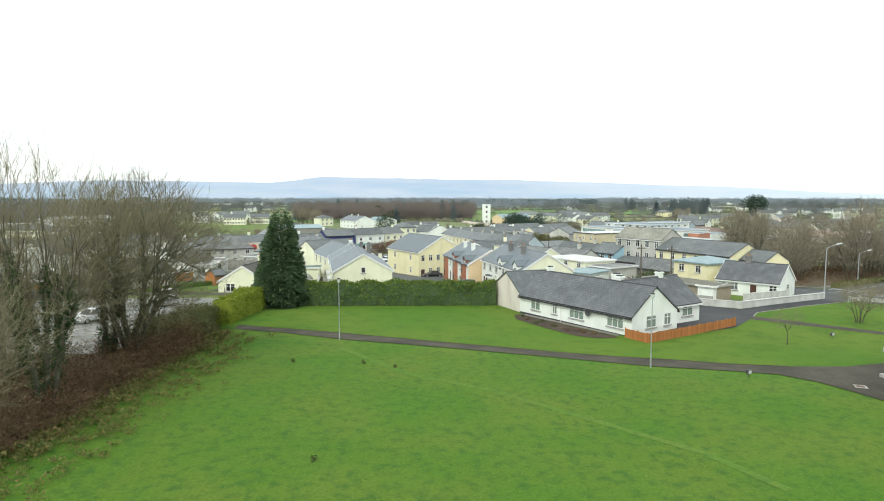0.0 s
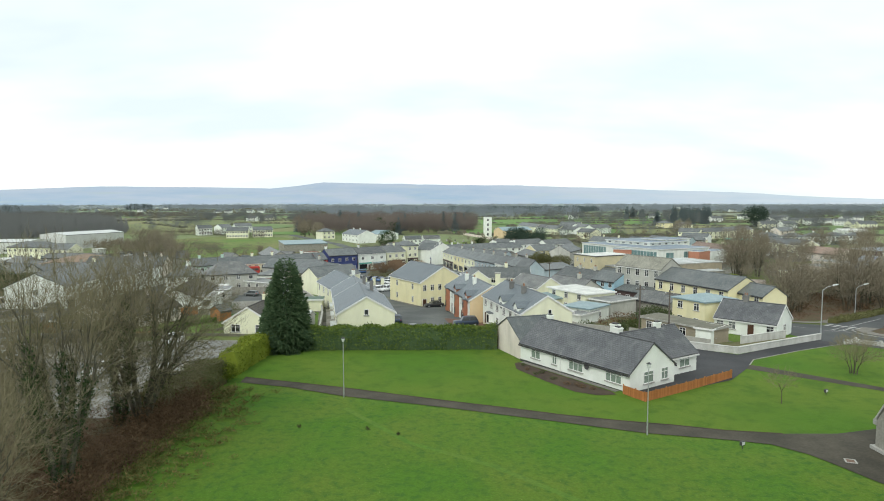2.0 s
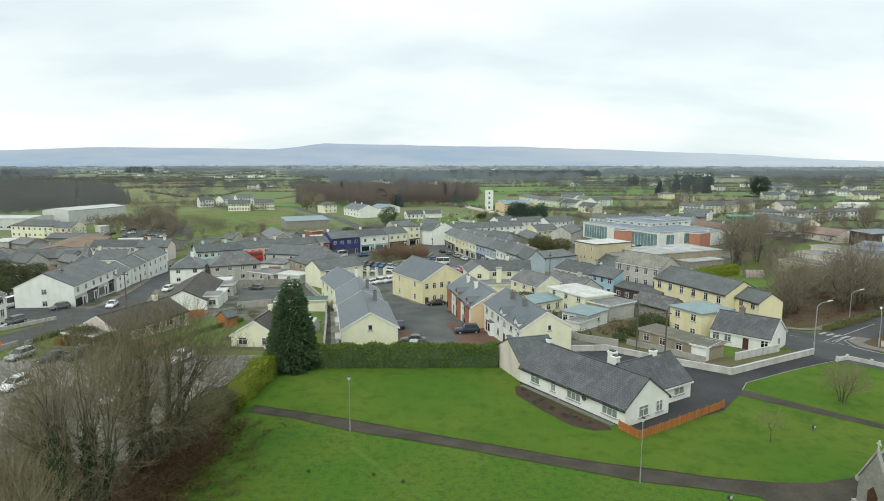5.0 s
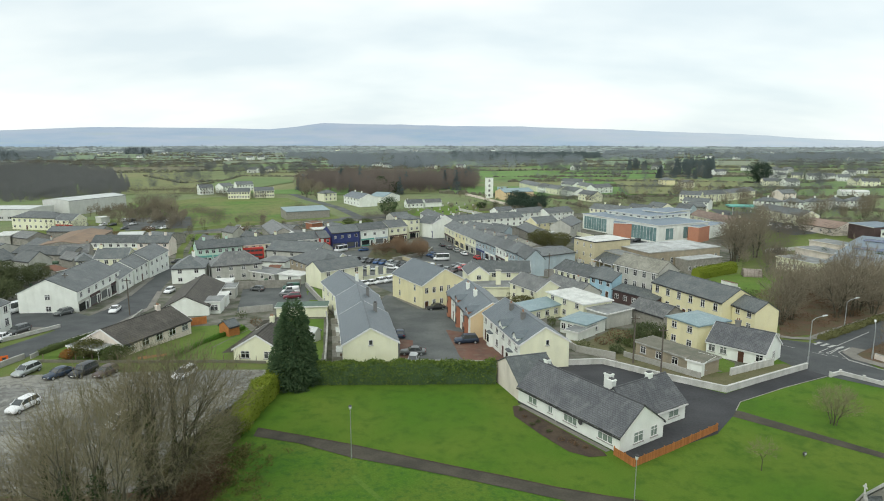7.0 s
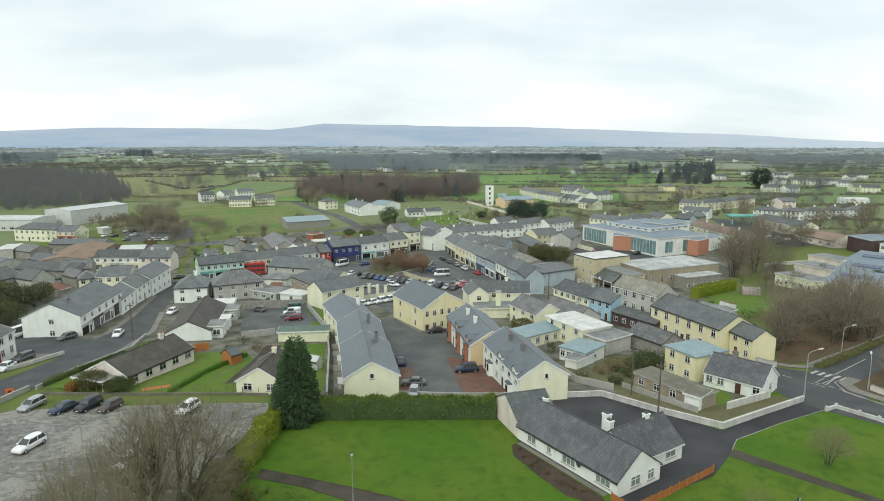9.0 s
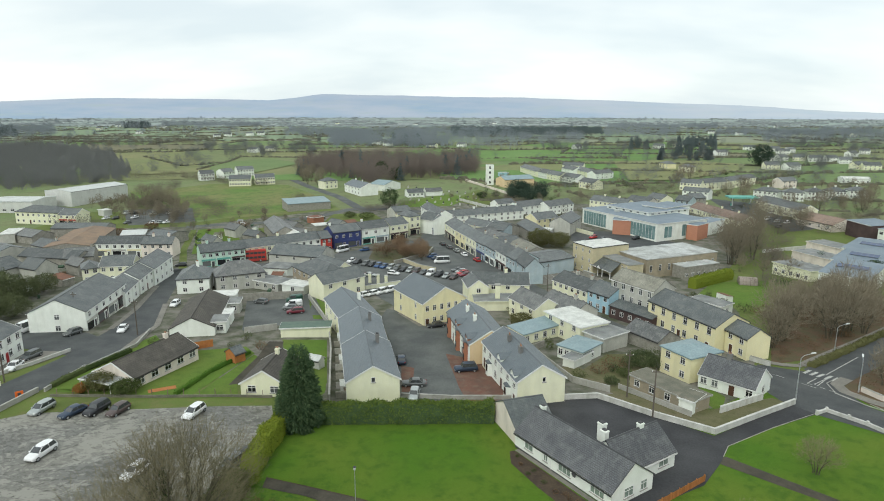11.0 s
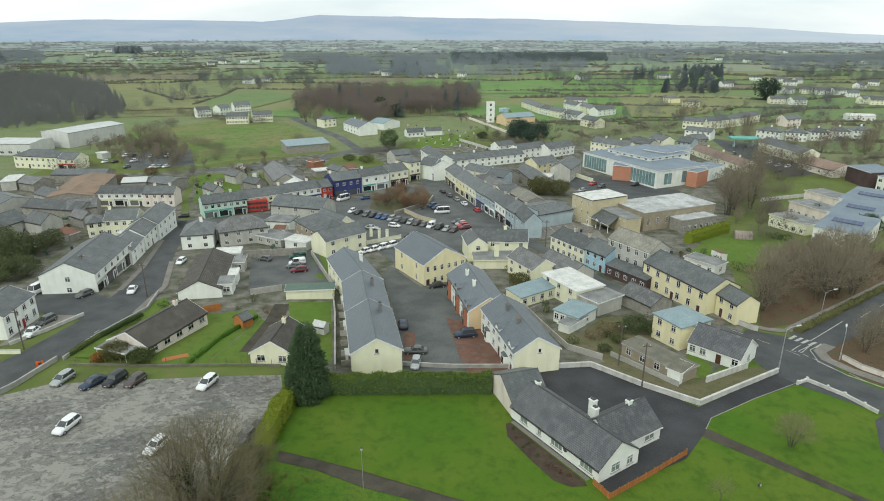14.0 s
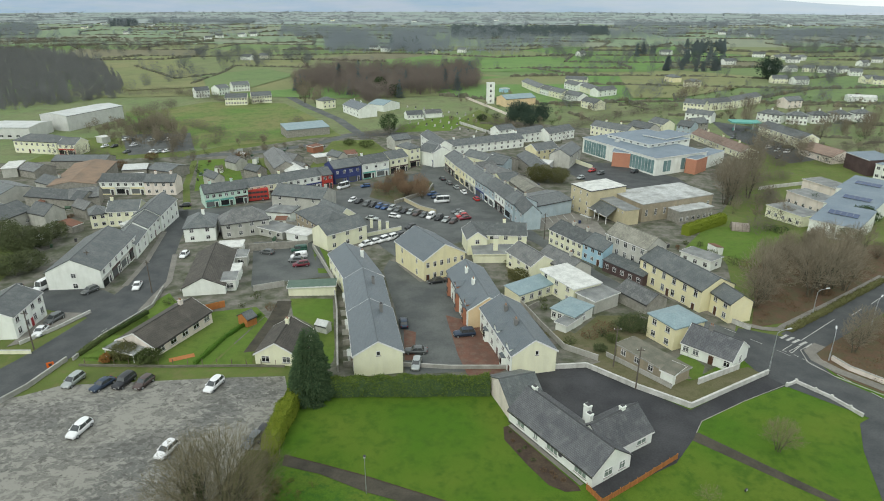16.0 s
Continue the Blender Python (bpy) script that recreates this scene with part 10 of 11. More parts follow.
def timber_fence(line_pts, height=1.02, gap=1.8):
    x0, y0 = line_pts[0]
    z0 = ground_z(x0, y0)
    root = thing("timber_fence", pose(x0, y0, z0), "orange-stained close-boarded timber fence", "fence", kind="structure")
    board = Geo().box(0.004, 0.141, -0.012, 0.012, 0.03, height).mesh("board")
    board.materials.append(FENCE_WOOD)
    for (ax, ay), (bx, by) in zip(line_pts, line_pts[1:]):
        L, a = math.hypot(bx - ax, by - ay), math.degrees(math.atan2(by - ay, bx - ax))
        n = int(L / 0.145)
        for i in range(n):
            f = i / n
            px, py = ax + (bx - ax) * f, ay + (by - ay) * f
            part("board", board, FENCE_WOOD, root, m=pose(px - x0, py - y0, ground_z(px, py) - z0, 0, 0, a))
        for i in range(int(L / gap) + 1):
            f = min(i * gap / L, 1)
            px, py = ax + (bx - ax) * f, ay + (by - ay) * f
            part("post", Geo().box(-0.05, 0.05, 0.015, 0.115, -0.3, height + 0.08), FENCE_WOOD, root, m=pose(px - x0, py - y0, ground_z(px, py) - z0, 0, 0, a))


timber_fence(FENCE_LINE)


def double_decker(x, y, rot):
    root = thing("double_decker_bus", on_ground(x, y, rot, 0.06), "red double-decker bus parked by the shops", "bus")
    side = [(-5.2, 0.35), (-5.25, 1.0), (-5.1, 4.2), (-4.95, 4.35), (5.0, 4.35), (5.15, 4.2), (5.2, 0.35)]
    part("body", Geo().prism(side, -1.25, 1.25, "y"), WALLS["red"], root)
    for z0, z1 in ((1.3, 2.1), (3.0, 3.75)):
        for s in (-1, 1):
            for i in range(7):
                part("window", Geo().box(-4.8 + i * 1.38, -3.55 + i * 1.38, s * 1.25 - 0.012, s * 1.25 + 0.012, z0, z1), CAR_GLASS, root)
    part("windscreen", Geo().box(-5.25, -5.19, -1.05, 1.05, 1.3, 2.4), CAR_GLASS, root)
    ty, rm = wheel_meshes()
    for wx in (-3.2, 3.0):
        for s in (-1, 1):
            wo = part("wheel", ty, RUBBER, root, m=pose(wx, s * 1.15, 0.48) @ Matrix.Scale(1.5, 4))
            part("rim", rm, GALV, wo)


double_decker(*BUS_XY, 20)


# ---- parts of the white bungalow ----
bungalow = bpy.data.objects["bungalow"]
bw, bd = BUNGALOW_W, BUNGALOW_D
for q, ww_, hh_, bars_ in zip(BUNGALOW_FRONT[:4], (1.7, 0.8, 2.3, 2.3), (1.35, 1.35, 1.4, 1.35), (1, 1, 2, 2)):
    add_window(bungalow, pose(q * bw, -bd / 2, 0.85), ww_, hh_, bars_, True, NET_CURTAIN)
for q, ww_ in zip(BUNGALOW_GABLE, (1.7, 1.2)):
    add_window(bungalow, pose(bw / 2, q * bd, 0.85, 0, 0, 90), ww_, 1.35, 1, True, NET_CURTAIN)


def dish(root, m, r=0.4):
    g, n = Geo(), 12
    g.v.append((0, 0.02, 0))
    for i in range(n):
        g.v.append((r * math.cos(6.283 * i / n), -0.1, r * math.sin(6.283 * i / n)))
    g.f = [(0, 1 + i, 1 + (i + 1) % n) for i in range(n)]
    g.uv = [None] * n
    d = part("satellite_dish", g, DARK_PAINT, root, m=m)
    part("dish_arm", Geo().tube((0, 0.0, -r * 0.6), (0, -0.4, 0), 0.02, 0.02, 5), DARK_PAINT, d)


dish(bungalow, pose(BUNGALOW_FRONT[4] * bw, -bd / 2 - 0.25, 1.9))
part("downpipe", Geo().tube((BUNGALOW_FRONT[5] * bw, -bd / 2 - 0.06, 0), (BUNGALOW_FRONT[5] * bw, -bd / 2 - 0.06, 2.3), 0.045, 0.045, 6), WHITE_PAINT, bungalow)
part("plinth", Geo().box(-bw / 2 - 0.03, bw / 2 + 0.03, -bd / 2 - 0.03, bd / 2 + 0.03, -1.0, 0.22), DARK_PAINT, bungalow, "dark painted plinth")
add_chimney(bungalow, -0.43 * bw, 0.2, 4.4, 5.9, 0.75, 0.6, WALLS["white"], 0)
add_chimney(bungalow, 0.09 * bw, bd * 0.36, 3.0, 5.5, 0.9, 0.75, WALLS["white"], 0)
add_chimney(bungalow, 0.0, bd * 0.53, 1.2, 5.5, 1.0, 0.8, WALLS["white"], 0)
wing = bpy.data.objects["bungalow_wing"]
add_window(wing, pose(2.6, -WING_D / 2, 0.85), 2.0, 1.35, 1, True, NET_CURTAIN)
add_chimney(wing, 1.8, 0.1, 4.4, 5.9, 0.8, 0.65, WALLS["white"], 0)

for i, (fx, fy) in enumerate(BED_PLANTS):
    shrub("low_shrub", fx, fy, 0.4 + 0.1 * (i % 3), 0.4, SHRUB if i % 2 else SHRUB_BROWN, "small straggling shrub in the flower bed", 160, 0.12, 60 + i, "shrub", "flower bed shrubs")


# ---- the school's glazing and rooflights ----
def wall_panel(root, side, a, b, z0, z1, W2, D2, material, name, bars=0):
    """Glazing or cladding on one side of a building, proud of its wall."""
    if side == "f":
        g, bm_ = Geo().box(a, b, -D2 - 0.06, -D2 - 0.01, z0, z1), [(a + (b - a) * i / bars, 0) for i in range(bars + 1)] if bars else []
    else:
        g, bm_ = Geo().box(-W2 - 0.06, -W2 - 0.01, a, b, z0, z1), [(0, a + (b - a) * i / bars) for i in range(bars + 1)] if bars else []
    pn = part(name, g, material, root)
    for x, y in bm_:
        if side == "f":
            part("mullion", Geo().box(x - 0.05, x + 0.05, -D2 - 0.12, -D2 - 0.07, z0, z1), WHITE_PAINT, pn)
        else:
            part("mullion", Geo().box(-W2 - 0.12, -W2 - 0.07, y - 0.05, y + 0.05, z0, z1), WHITE_PAINT, pn)


school = bpy.data.objects["school"]
sw2, sd2 = SCHOOL_W / 2, SCHOOL_D / 2
wall_panel(school, "l", -sd2 * 0.96, -sd2 * 0.35, 0.6, 6.4, sw2, sd2, SKY_GLASS, "glazing", 8)
wall_panel(school, "l", sd2 * 0.3, sd2 * 0.95, 0.6, 6.6, sw2, sd2, SKY_GLASS, "glazing", 9)
wall_panel(school, "f", -sw2 * 0.72, -sw2 * 0.42, 1.2, 6.0, sw2, sd2, SKY_GLASS, "glazing", 2)
wall_panel(school, "f", -sw2 * 0.02, sw2 * 0.28, 1.2, 6.2, sw2, sd2, SKY_GLASS, "glazing", 2)
for i in range(5):
    px, py = -sw2 * 0.5 + i * sw2 * 0.28, sd2 * (0.35 + 0.1 * (i % 2))
    part("rooflight", Geo().box(px - 1.0, px + 1.0, py - 0.8, py + 0.8, 7.7, 8.6), METAL_PALE, school)


def solar_array(x, y, z, rot):
    root = thing("solar_panels", pose(x, y, z, 12, 0, rot), "row of dark blue roof solar panels", "solar panels", "solar panels")
    for i in range(5):
        part("panel", Geo().box(-4.2 + i * 1.7, -2.65 + i * 1.7, -1.3, 1.3, 0.22, 0.3), SOLAR_BLUE, root)
        part("rail", Geo().box(-4.2 + i * 1.7, -2.65 + i * 1.7, -1.1, -1.0, 0.0, 0.22), GALV, root)


SOLAR_BLUE = mat("solar_blue", (0.035, 0.06, 0.13), (0.05, 0.08, 0.16), rough=0.15, bump=0, spec=0.6)
for nm in ("blue sheet-roofed school hall with solar panels", "blue sheet-roofed school wing with solar panels", "upper blue sheet-roofed school wing"):
    for ob in [o for o in scene.objects if o.get("label") == nm]:
        c = ob.matrix_basis.translation
        solar_array(c.x, c.y, c.z + 6.35 - (0.4 if "hall" in nm else (0 if "panels" in nm else -0.4)), math.degrees(ob.matrix_basis.to_euler().z))


# ---- polytunnel, cabins, canopy, small fences ----
def polytunnel(x, y, rot):
    root = thing("greenhouse", on_ground(x, y, rot), "weathered arched timber-ribbed garden tunnel", "greenhouse")
    g = Geo()
    prof = [(2.0 * math.cos(a), 2.4 * math.sin(a)) for a in [math.pi * i / 10 for i in range(11)]]
    g.prism(prof, -2.6, 2.6, "y")
    part("cover", g, TUNNEL_SHEET, root)
    for i in range(6):
        yy = -2.6 + i * 1.04
        rg = Geo()
        pts = [(1.03 * p[0], p[1] * 1.02) for p in prof]
        for p, q in zip(pts, pts[1:]):
            rg.tube((p[0], yy, p[1]), (q[0], yy, q[1]), 0.06, 0.06, 4, False)
        part("rib", rg, FENCE_GREY, root)


TUNNEL_SHEET = mat("tunnel_sheet", (0.34, 0.30, 0.26), (0.26, 0.22, 0.19), rough=0.6, scale=1.0)
polytunnel(*POLYTUNNEL, 75)
for i, (x, y) in enumerate(YARD_CABINS):
    house("pale flat-topped yard cabin with dark opening", x, y, 10, 6.5 - 0.4 * i, 5.0, 2.6 + 0.3 * (i % 2), wall="white" if i != 1 else "grey", roof="flat", tiles=FELT_PALE if i % 2 == 0 else FELT, name="cabin", category="hut", front=2, ww=1.6, group="yard cabins")
canopy = thing("forecourt_canopy", on_ground(*CANOPY, -8), "green and white filling station canopy", "canopy")
part("canopy_roof", Geo().box(-8, 8, -4.5, 4.5, 4.8, 5.6), WALLS["teal"], canopy)
for sx in (-5, 5):
    part("column", Geo().box(sx - 0.25, sx + 0.25, -0.25, 0.25, -0.3, 4.8), WHITE_PAINT, canopy)
    part("pump", Geo().box(sx - 0.9, sx - 0.4, -0.5, 0.5, 0, 1.6), WALLS["teal"], canopy)


def board_fence(a, b, height=1.6):
    L, rot = math.hypot(b[0] - a[0], b[1] - a[1]), math.degrees(math.atan2(b[1] - a[1], b[0] - a[0]))
    root = thing("garden_fence", on_ground(*a, rot), "orange-stained garden fence panels", "fence", kind="structure")
    n = max(1, round(L / 1.8))
    for i in range(n):
        part("panel", Geo().box(i * L / n + 0.05, (i + 1) * L / n - 0.05, -0.03, 0.03, 0, height), FENCE_WOOD, root)
        part("post", Geo().box(i * L / n - 0.05, i * L / n + 0.05, -0.05, 0.05, -0.3, height + 0.1), FENCE_WOOD, root)


board_fence(*ORANGE_FENCE)
board_fence(*ORANGE_FENCE_TWO)
drape("brick_patch", ribbon(BRICK_PATCH, 1.6), 0.08, FENCE_WOOD, "patch of bare orange bracken", "ground")
sign = thing("road_sign", on_ground(*ORANGE_SIGN, 30), "square orange temporary road sign", "sign")
part("board", Geo().box(-0.6, 0.6, -0.03, 0.03, 0.4, 1.5), SIGN_ORANGE, sign)
part("symbol", Geo().box(-0.25, 0.25, -0.045, -0.031, 0.7, 1.2), DARK_PAINT, sign)
part("leg", Geo().box(-0.05, 0.05, 0.035, 0.1, -0.1, 1.4), GALV, sign)


# ---- turf of the near field ----
def turf(name, poly, count, size, leaf, label, seed):
    rng = np.random.default_rng(seed)
    xs, ys = [p[0] for p in poly], [p[1] for p in poly]
    vs, fs = [], []
    while len(fs) < count:
        x, y = rng.uniform(min(xs), max(xs)), rng.uniform(min(ys), max(ys))
        if not inside(x, y, poly) or noise.noise(Vector((x * 0.25, y * 0.25, seed))) < rng.normal() * 0.3 - 0.1:
            continue
        z = ground_z(x, y) - 0.02
        a, s = rng.random() * 6.283, size * (0.5 + rng.random())
        k = len(vs)
        vs += [(x - 0.4 * s * math.cos(a), y - 0.4 * s * math.sin(a), z), (x + 0.4 * s * math.cos(a), y + 0.4 * s * math.sin(a), z), (x + rng.normal() * 0.3 * s, y + rng.normal() * 0.3 * s, z + s * 0.22)]
        fs.append((k, k + 1, k + 2))
    me = bpy.data.meshes.new(name)
    me.from_pydata(vs, [], fs)
    me.materials.append(leaf)
    tagged(new(name, me), label, "grass", "", "stuff")


TURF = leaves("turf_blades", (0.064, 0.150, 0.018), (0.112, 0.215, 0.032), 0.9)
TURF_DRY = leaves("dry_blades", (0.10, 0.165, 0.03), (0.165, 0.215, 0.055), 0.9)
FIELD_AREA = [(-25, 12), (30, 12), (42, 36), (20, 49), (-2, 60), (-24, 66)]
turf("field_grass", FIELD_AREA, 130000, 0.15, TURF, "rough green field grass in tufts", 3)
turf("field_grass", FIELD_AREA, 24000, 0.17, TURF_DRY, "yellowed grass among the green", 8)
WEEDS = leaves("weedy_margin", (0.085, 0.118, 0.035), (0.20, 0.165, 0.062), 0.9)
MARGIN = [(-25.4, 20), (-24.4, 30), (-24.0, 40), (-24.0, 50), (-24.2, 58), (-23.6, 66)]
wood("field_margin", along(MARGIN, 0.16, 1.0, 21), WEEDS, "dying weeds and nettles along the field's edge", 0.55, 60, 61, 1.1, 2.4, category="undergrowth", thin=0.7)
wood("field_margin", along([(x + 2.8, y) for x, y in MARGIN], 0.16, 1.5, 23), WEEDS, "scattered yellowing weeds in the grass", 0.4, 40, 62, 1.2, 2.4, category="undergrowth", thin=0.7)
wood("field_margin", along([(x - 1.0, y) for x, y in MARGIN], 0.22, 0.9, 25), BRAMBLE, "red-brown bramble fringe", 0.9, 90, 63, 0.9, 1.3, category="undergrowth", thin=0.4)
wood("bramble_bank", along([(-33, 22), (-34, 34), (-36, 46), (-37, 56)], 0.4, 2.4, 27), BRAMBLE, "brown undergrowth behind the trees", 1.5, 160, 64, 0.8, 0.9, category="undergrowth", thin=0.4)
drape("trodden_track", ribbon(TRACK, 0.6), 0.015, TRACK_GRASS, "faint trodden track across the field", "path")
for i, (x, y) in enumerate(TUFTS[:4]):
    shrub("rush_tuft", x, y, 0.2, 0.26, SHRUB, "dark green rush tuft in the field", 60, 0.14, 90 + i, "grass tuft", "rush tufts")


# ---- the stone church at the edge of the green ----
def church(x, y, rot):
    root = thing("church", pose(x, y, ground_z(x, y), 0, 0, rot), "grey stone church with gabled porch and cross finial", "church")
    part("porch_wall", Geo().prism([(-1.9, -1), (1.9, -1), (1.9, 2.4), (0, 5.4), (-1.9, 2.4)], 0, 1.6, "y"), WALLS["stone"], root)
    part("wall", Geo().prism([(-2.0, -1), (8.0, -1), (8.0, 4.1), (3.0, 9.4), (-2.0, 4.1)], 1.6, 24.0, "y"), WALLS["stone"], root)
    g = Geo()
    for s in (-1, 1):
        slope(g, [(s * 2.0, 0.25, 2.4), (s * 2.0, 1.6, 2.4), (0, 1.6, 5.55), (0, 0.25, 5.55)], 0.12)
    part("porch_roof", g, SLATE_GREY, root)
    g = Geo()
    for s in (-1, 1):
        slope(g, [(3.0 + s * 5.2, 1.9, 4.05), (3.0 + s * 5.2, 24, 4.05), (3.0, 24, 9.6), (3.0, 1.9, 9.6)], 0.14)
    part("roof", g, SLATE_GREY, root)
    for s in (-1, 1):
        part("gable_coping", Geo().prism([(s * 2.1, 2.3), (s * 2.1, 2.55), (0, 5.85), (0, 5.55)], -0.06, 0.24, "y"), CONCRETE, root, "pale stone gable coping")
        part("kneeler", Geo().box(s * 2.0 - 0.2, s * 2.0 + 0.2, -0.1, 0.3, 2.1, 2.5), CONCRETE, root, "pale stone kneeler")
        part("gable_coping", Geo().prism([(3.0 + s * 5.3, 3.9), (3.0 + s * 5.3, 4.25), (3.0, 9.95), (3.0, 9.55)], 1.5, 1.9, "y"), WALL_CAP, root, "pale stone gable coping")
    part("plinth", Geo().box(-2.2, 2.2, -0.25, 1.6, -1.0, 0.3), CONCRETE, root)
    part("nave_plinth", Geo().box(-2.2, 8.2, 1.6, 24.2, -1.0, 0.3), CONCRETE, root)
    fin = part("finial", Geo().box(-0.06, 0.06, 0.04, 0.16, 5.8, 6.7), WALL_CAP, root, "pale stone cross finial")
    part("cross_arm", Geo().box(-0.25, 0.25, 0.05, 0.15, 6.3, 6.42), WALL_CAP, fin)
    part("door", Geo().prism([(-0.6, 0.3), (0.6, 0.3), (0.6, 1.9), (0, 2.6), (-0.6, 1.9)], -0.03, 0.02, "y"), DOOR_BROWN, root)


church(CHURCH_XY[0], CHURCH_XY[1] - 1.95, -90)
drape("path_verge", ribbon(PATH_EDGE, 0.16), 0.075, SOIL, "dark cut turf edge of the footpath", "verge")
mh = thing("manhole", on_ground(*MANHOLE, -20, 0.05) @ Matrix.Scale(0.6, 4), "rectangular manhole with pale concrete surround", "manhole")
part("surround", Geo().lattice([-0.7, -0.5, 0.5, 0.7], [-0.7, -0.5, 0.5, 0.7], -0.02, 0.03), CONCRETE, mh, m=pose(0, 0, 0.02, 90, 0, 0))
part("cover", Geo().box(-0.49, 0.49, -0.49, 0.49, 0.0, 0.02), RED_PAVE, mh)
wall_line("boundary_wall", SQUARE_WALL, 1.3, 0.35, WALLS["stone"], "stone garden wall in the square", 0.1, CONCRETE)


# ---- clutter of the back yards ----
TANK_GREEN = mat("oil_tank_green", (0.05, 0.10, 0.06), (0.07, 0.12, 0.075), rough=0.5, scale=1.5)
BIN_BLUE = mat("bin_blue", (0.03, 0.05, 0.12), (0.04, 0.06, 0.14), rough=0.5, scale=1.5)


def oil_tank(x, y, rot):
    root = thing("oil_tank", on_ground(x, y, rot), "green oil tank on a concrete plinth in a yard", "tank", "oil tanks")
    part("plinth", Geo().box(-0.9, 0.9, -0.55, 0.55, -0.4, 0.3), CONCRETE, root)
    part("tank", Geo().tube((-0.85, 0, 0.85), (0.85, 0, 0.85), 0.54, 0.54, 12), TANK_GREEN, root)


def wheelie_bin(x, y, rot, paint):
    root = thing("wheelie_bin", on_ground(x, y, rot, 0.02), "plastic wheeled refuse bin in a yard", "bin", "wheeled bins")
    part("body", Geo().prism([(-0.22, 0.05), (0.22, 0.05), (0.29, 1.0), (-0.29, 1.0)], -0.27, 0.27, "y"), paint, root)
    part("lid", Geo().box(-0.32, 0.32, -0.31, 0.31, 1.0, 1.06), paint, root)
    part("wheel", Geo().tube((-0.25, 0.28, 0.1), (0.25, 0.28, 0.1), 0.1, 0.1, 8), RUBBER, root)


def lean_to(x, y, rot, w, d, h, wall, roof):
    root = thing("lean_to", on_ground(x, y, rot), "small weathered lean-to shed in a back yard", "shed", "yard sheds")
    part("wall", Geo().prism([(-d / 2, -0.4), (d / 2, -0.4), (d / 2, h + 0.5), (-d / 2, h)], -w / 2, w / 2, "x"), wall, root)
    g = Geo()
    slope(g, [(-w / 2 - 0.12, -d / 2 - 0.15, h + 0.07), (w / 2 + 0.12, -d / 2 - 0.15, h + 0.07), (w / 2 + 0.12, d / 2 + 0.1, h + 0.62), (-w / 2 - 0.12, d / 2 + 0.1, h + 0.62)], 0.06)
    part("roof", g, roof, root)
    part("door", Geo().box(-0.4, 0.4, -d / 2 - 0.03, -d / 2 + 0.02, 0, h - 0.25), FENCE_GREY, root)


def clear(x, y, gap=0.8):
    """True where no building stands."""
    for cx, cy, r2 in HOUSE_SPOTS:
        if (x - cx) ** 2 + (y - cy) ** 2 < (r2 + gap) ** 2:
            return False
    return True


HOUSE_SPOTS = []
for ob in [o for o in scene.objects if o.parent is None and o.type == "EMPTY"]:
    wl = [c for c in ob.children if c.name.split(".")[0] == "wall"]
    if wl:
        bb = wl[0].bound_box
        HOUSE_SPOTS.append((ob.matrix_basis.translation.x, ob.matrix_basis.translation.y, 0.5 * min(bb[6][0] - bb[0][0], bb[6][1] - bb[0][1]) + 0.8))
rng_y = np.random.default_rng(77)
for zone, rot0 in zip(YARD_ZONES, YARD_TURNS):
    for i, (x, y) in enumerate(scatter(zone, 5.5, int(abs(zone[0][0]) + 3))[:26]):
        if not clear(x, y):
            continue
        k = int(rng_y.integers(0, 10))
        rot = rot0 + 90 * int(rng_y.integers(0, 4)) + rng_y.normal() * 4
        if k < 2:
            lean_to(x, y, rot, 2.2 + 1.6 * rng_y.random(), 1.8 + rng_y.random(), 1.9 + 0.4 * rng_y.random(), (WALLS["grey"], WALLS["white"], WALLS["stone"])[i % 3], (FELT, RUST, METAL_PALE, FELT_MOSS)[i % 4])
        elif k == 2:
            oil_tank(x, y, rot)
        elif k < 5:
            wheelie_bin(x, y, rot, (BIN_BLUE, TANK_GREEN, DARK_PAINT)[i % 3])
        elif k < 7:
            L = 3.0 + 3.0 * rng_y.random()
            ux, uy = L * math.cos(radians(rot)), L * math.sin(radians(rot))
            if clear(x + ux, y + uy) and clear(x + ux / 2, y + uy / 2):
                wall_line("yard_wall", [(x, y), (x + ux, y + uy)], 1.2 + 0.5 * rng_y.random(), 0.2, (CONCRETE, WALLS["stone"], WALL_CAP)[i % 3], "weathered block wall between back yards")
        else:
            shrub("shrub", x, y, 0.7 + rng_y.random(), 0.9 + rng_y.random(), (SHRUB, SHRUB_BROWN, IVY)[i % 3], "scrubby bush in a back yard", 160, 0.26 + 0.0005 * y, 300 + i, "shrub", "yard bushes")


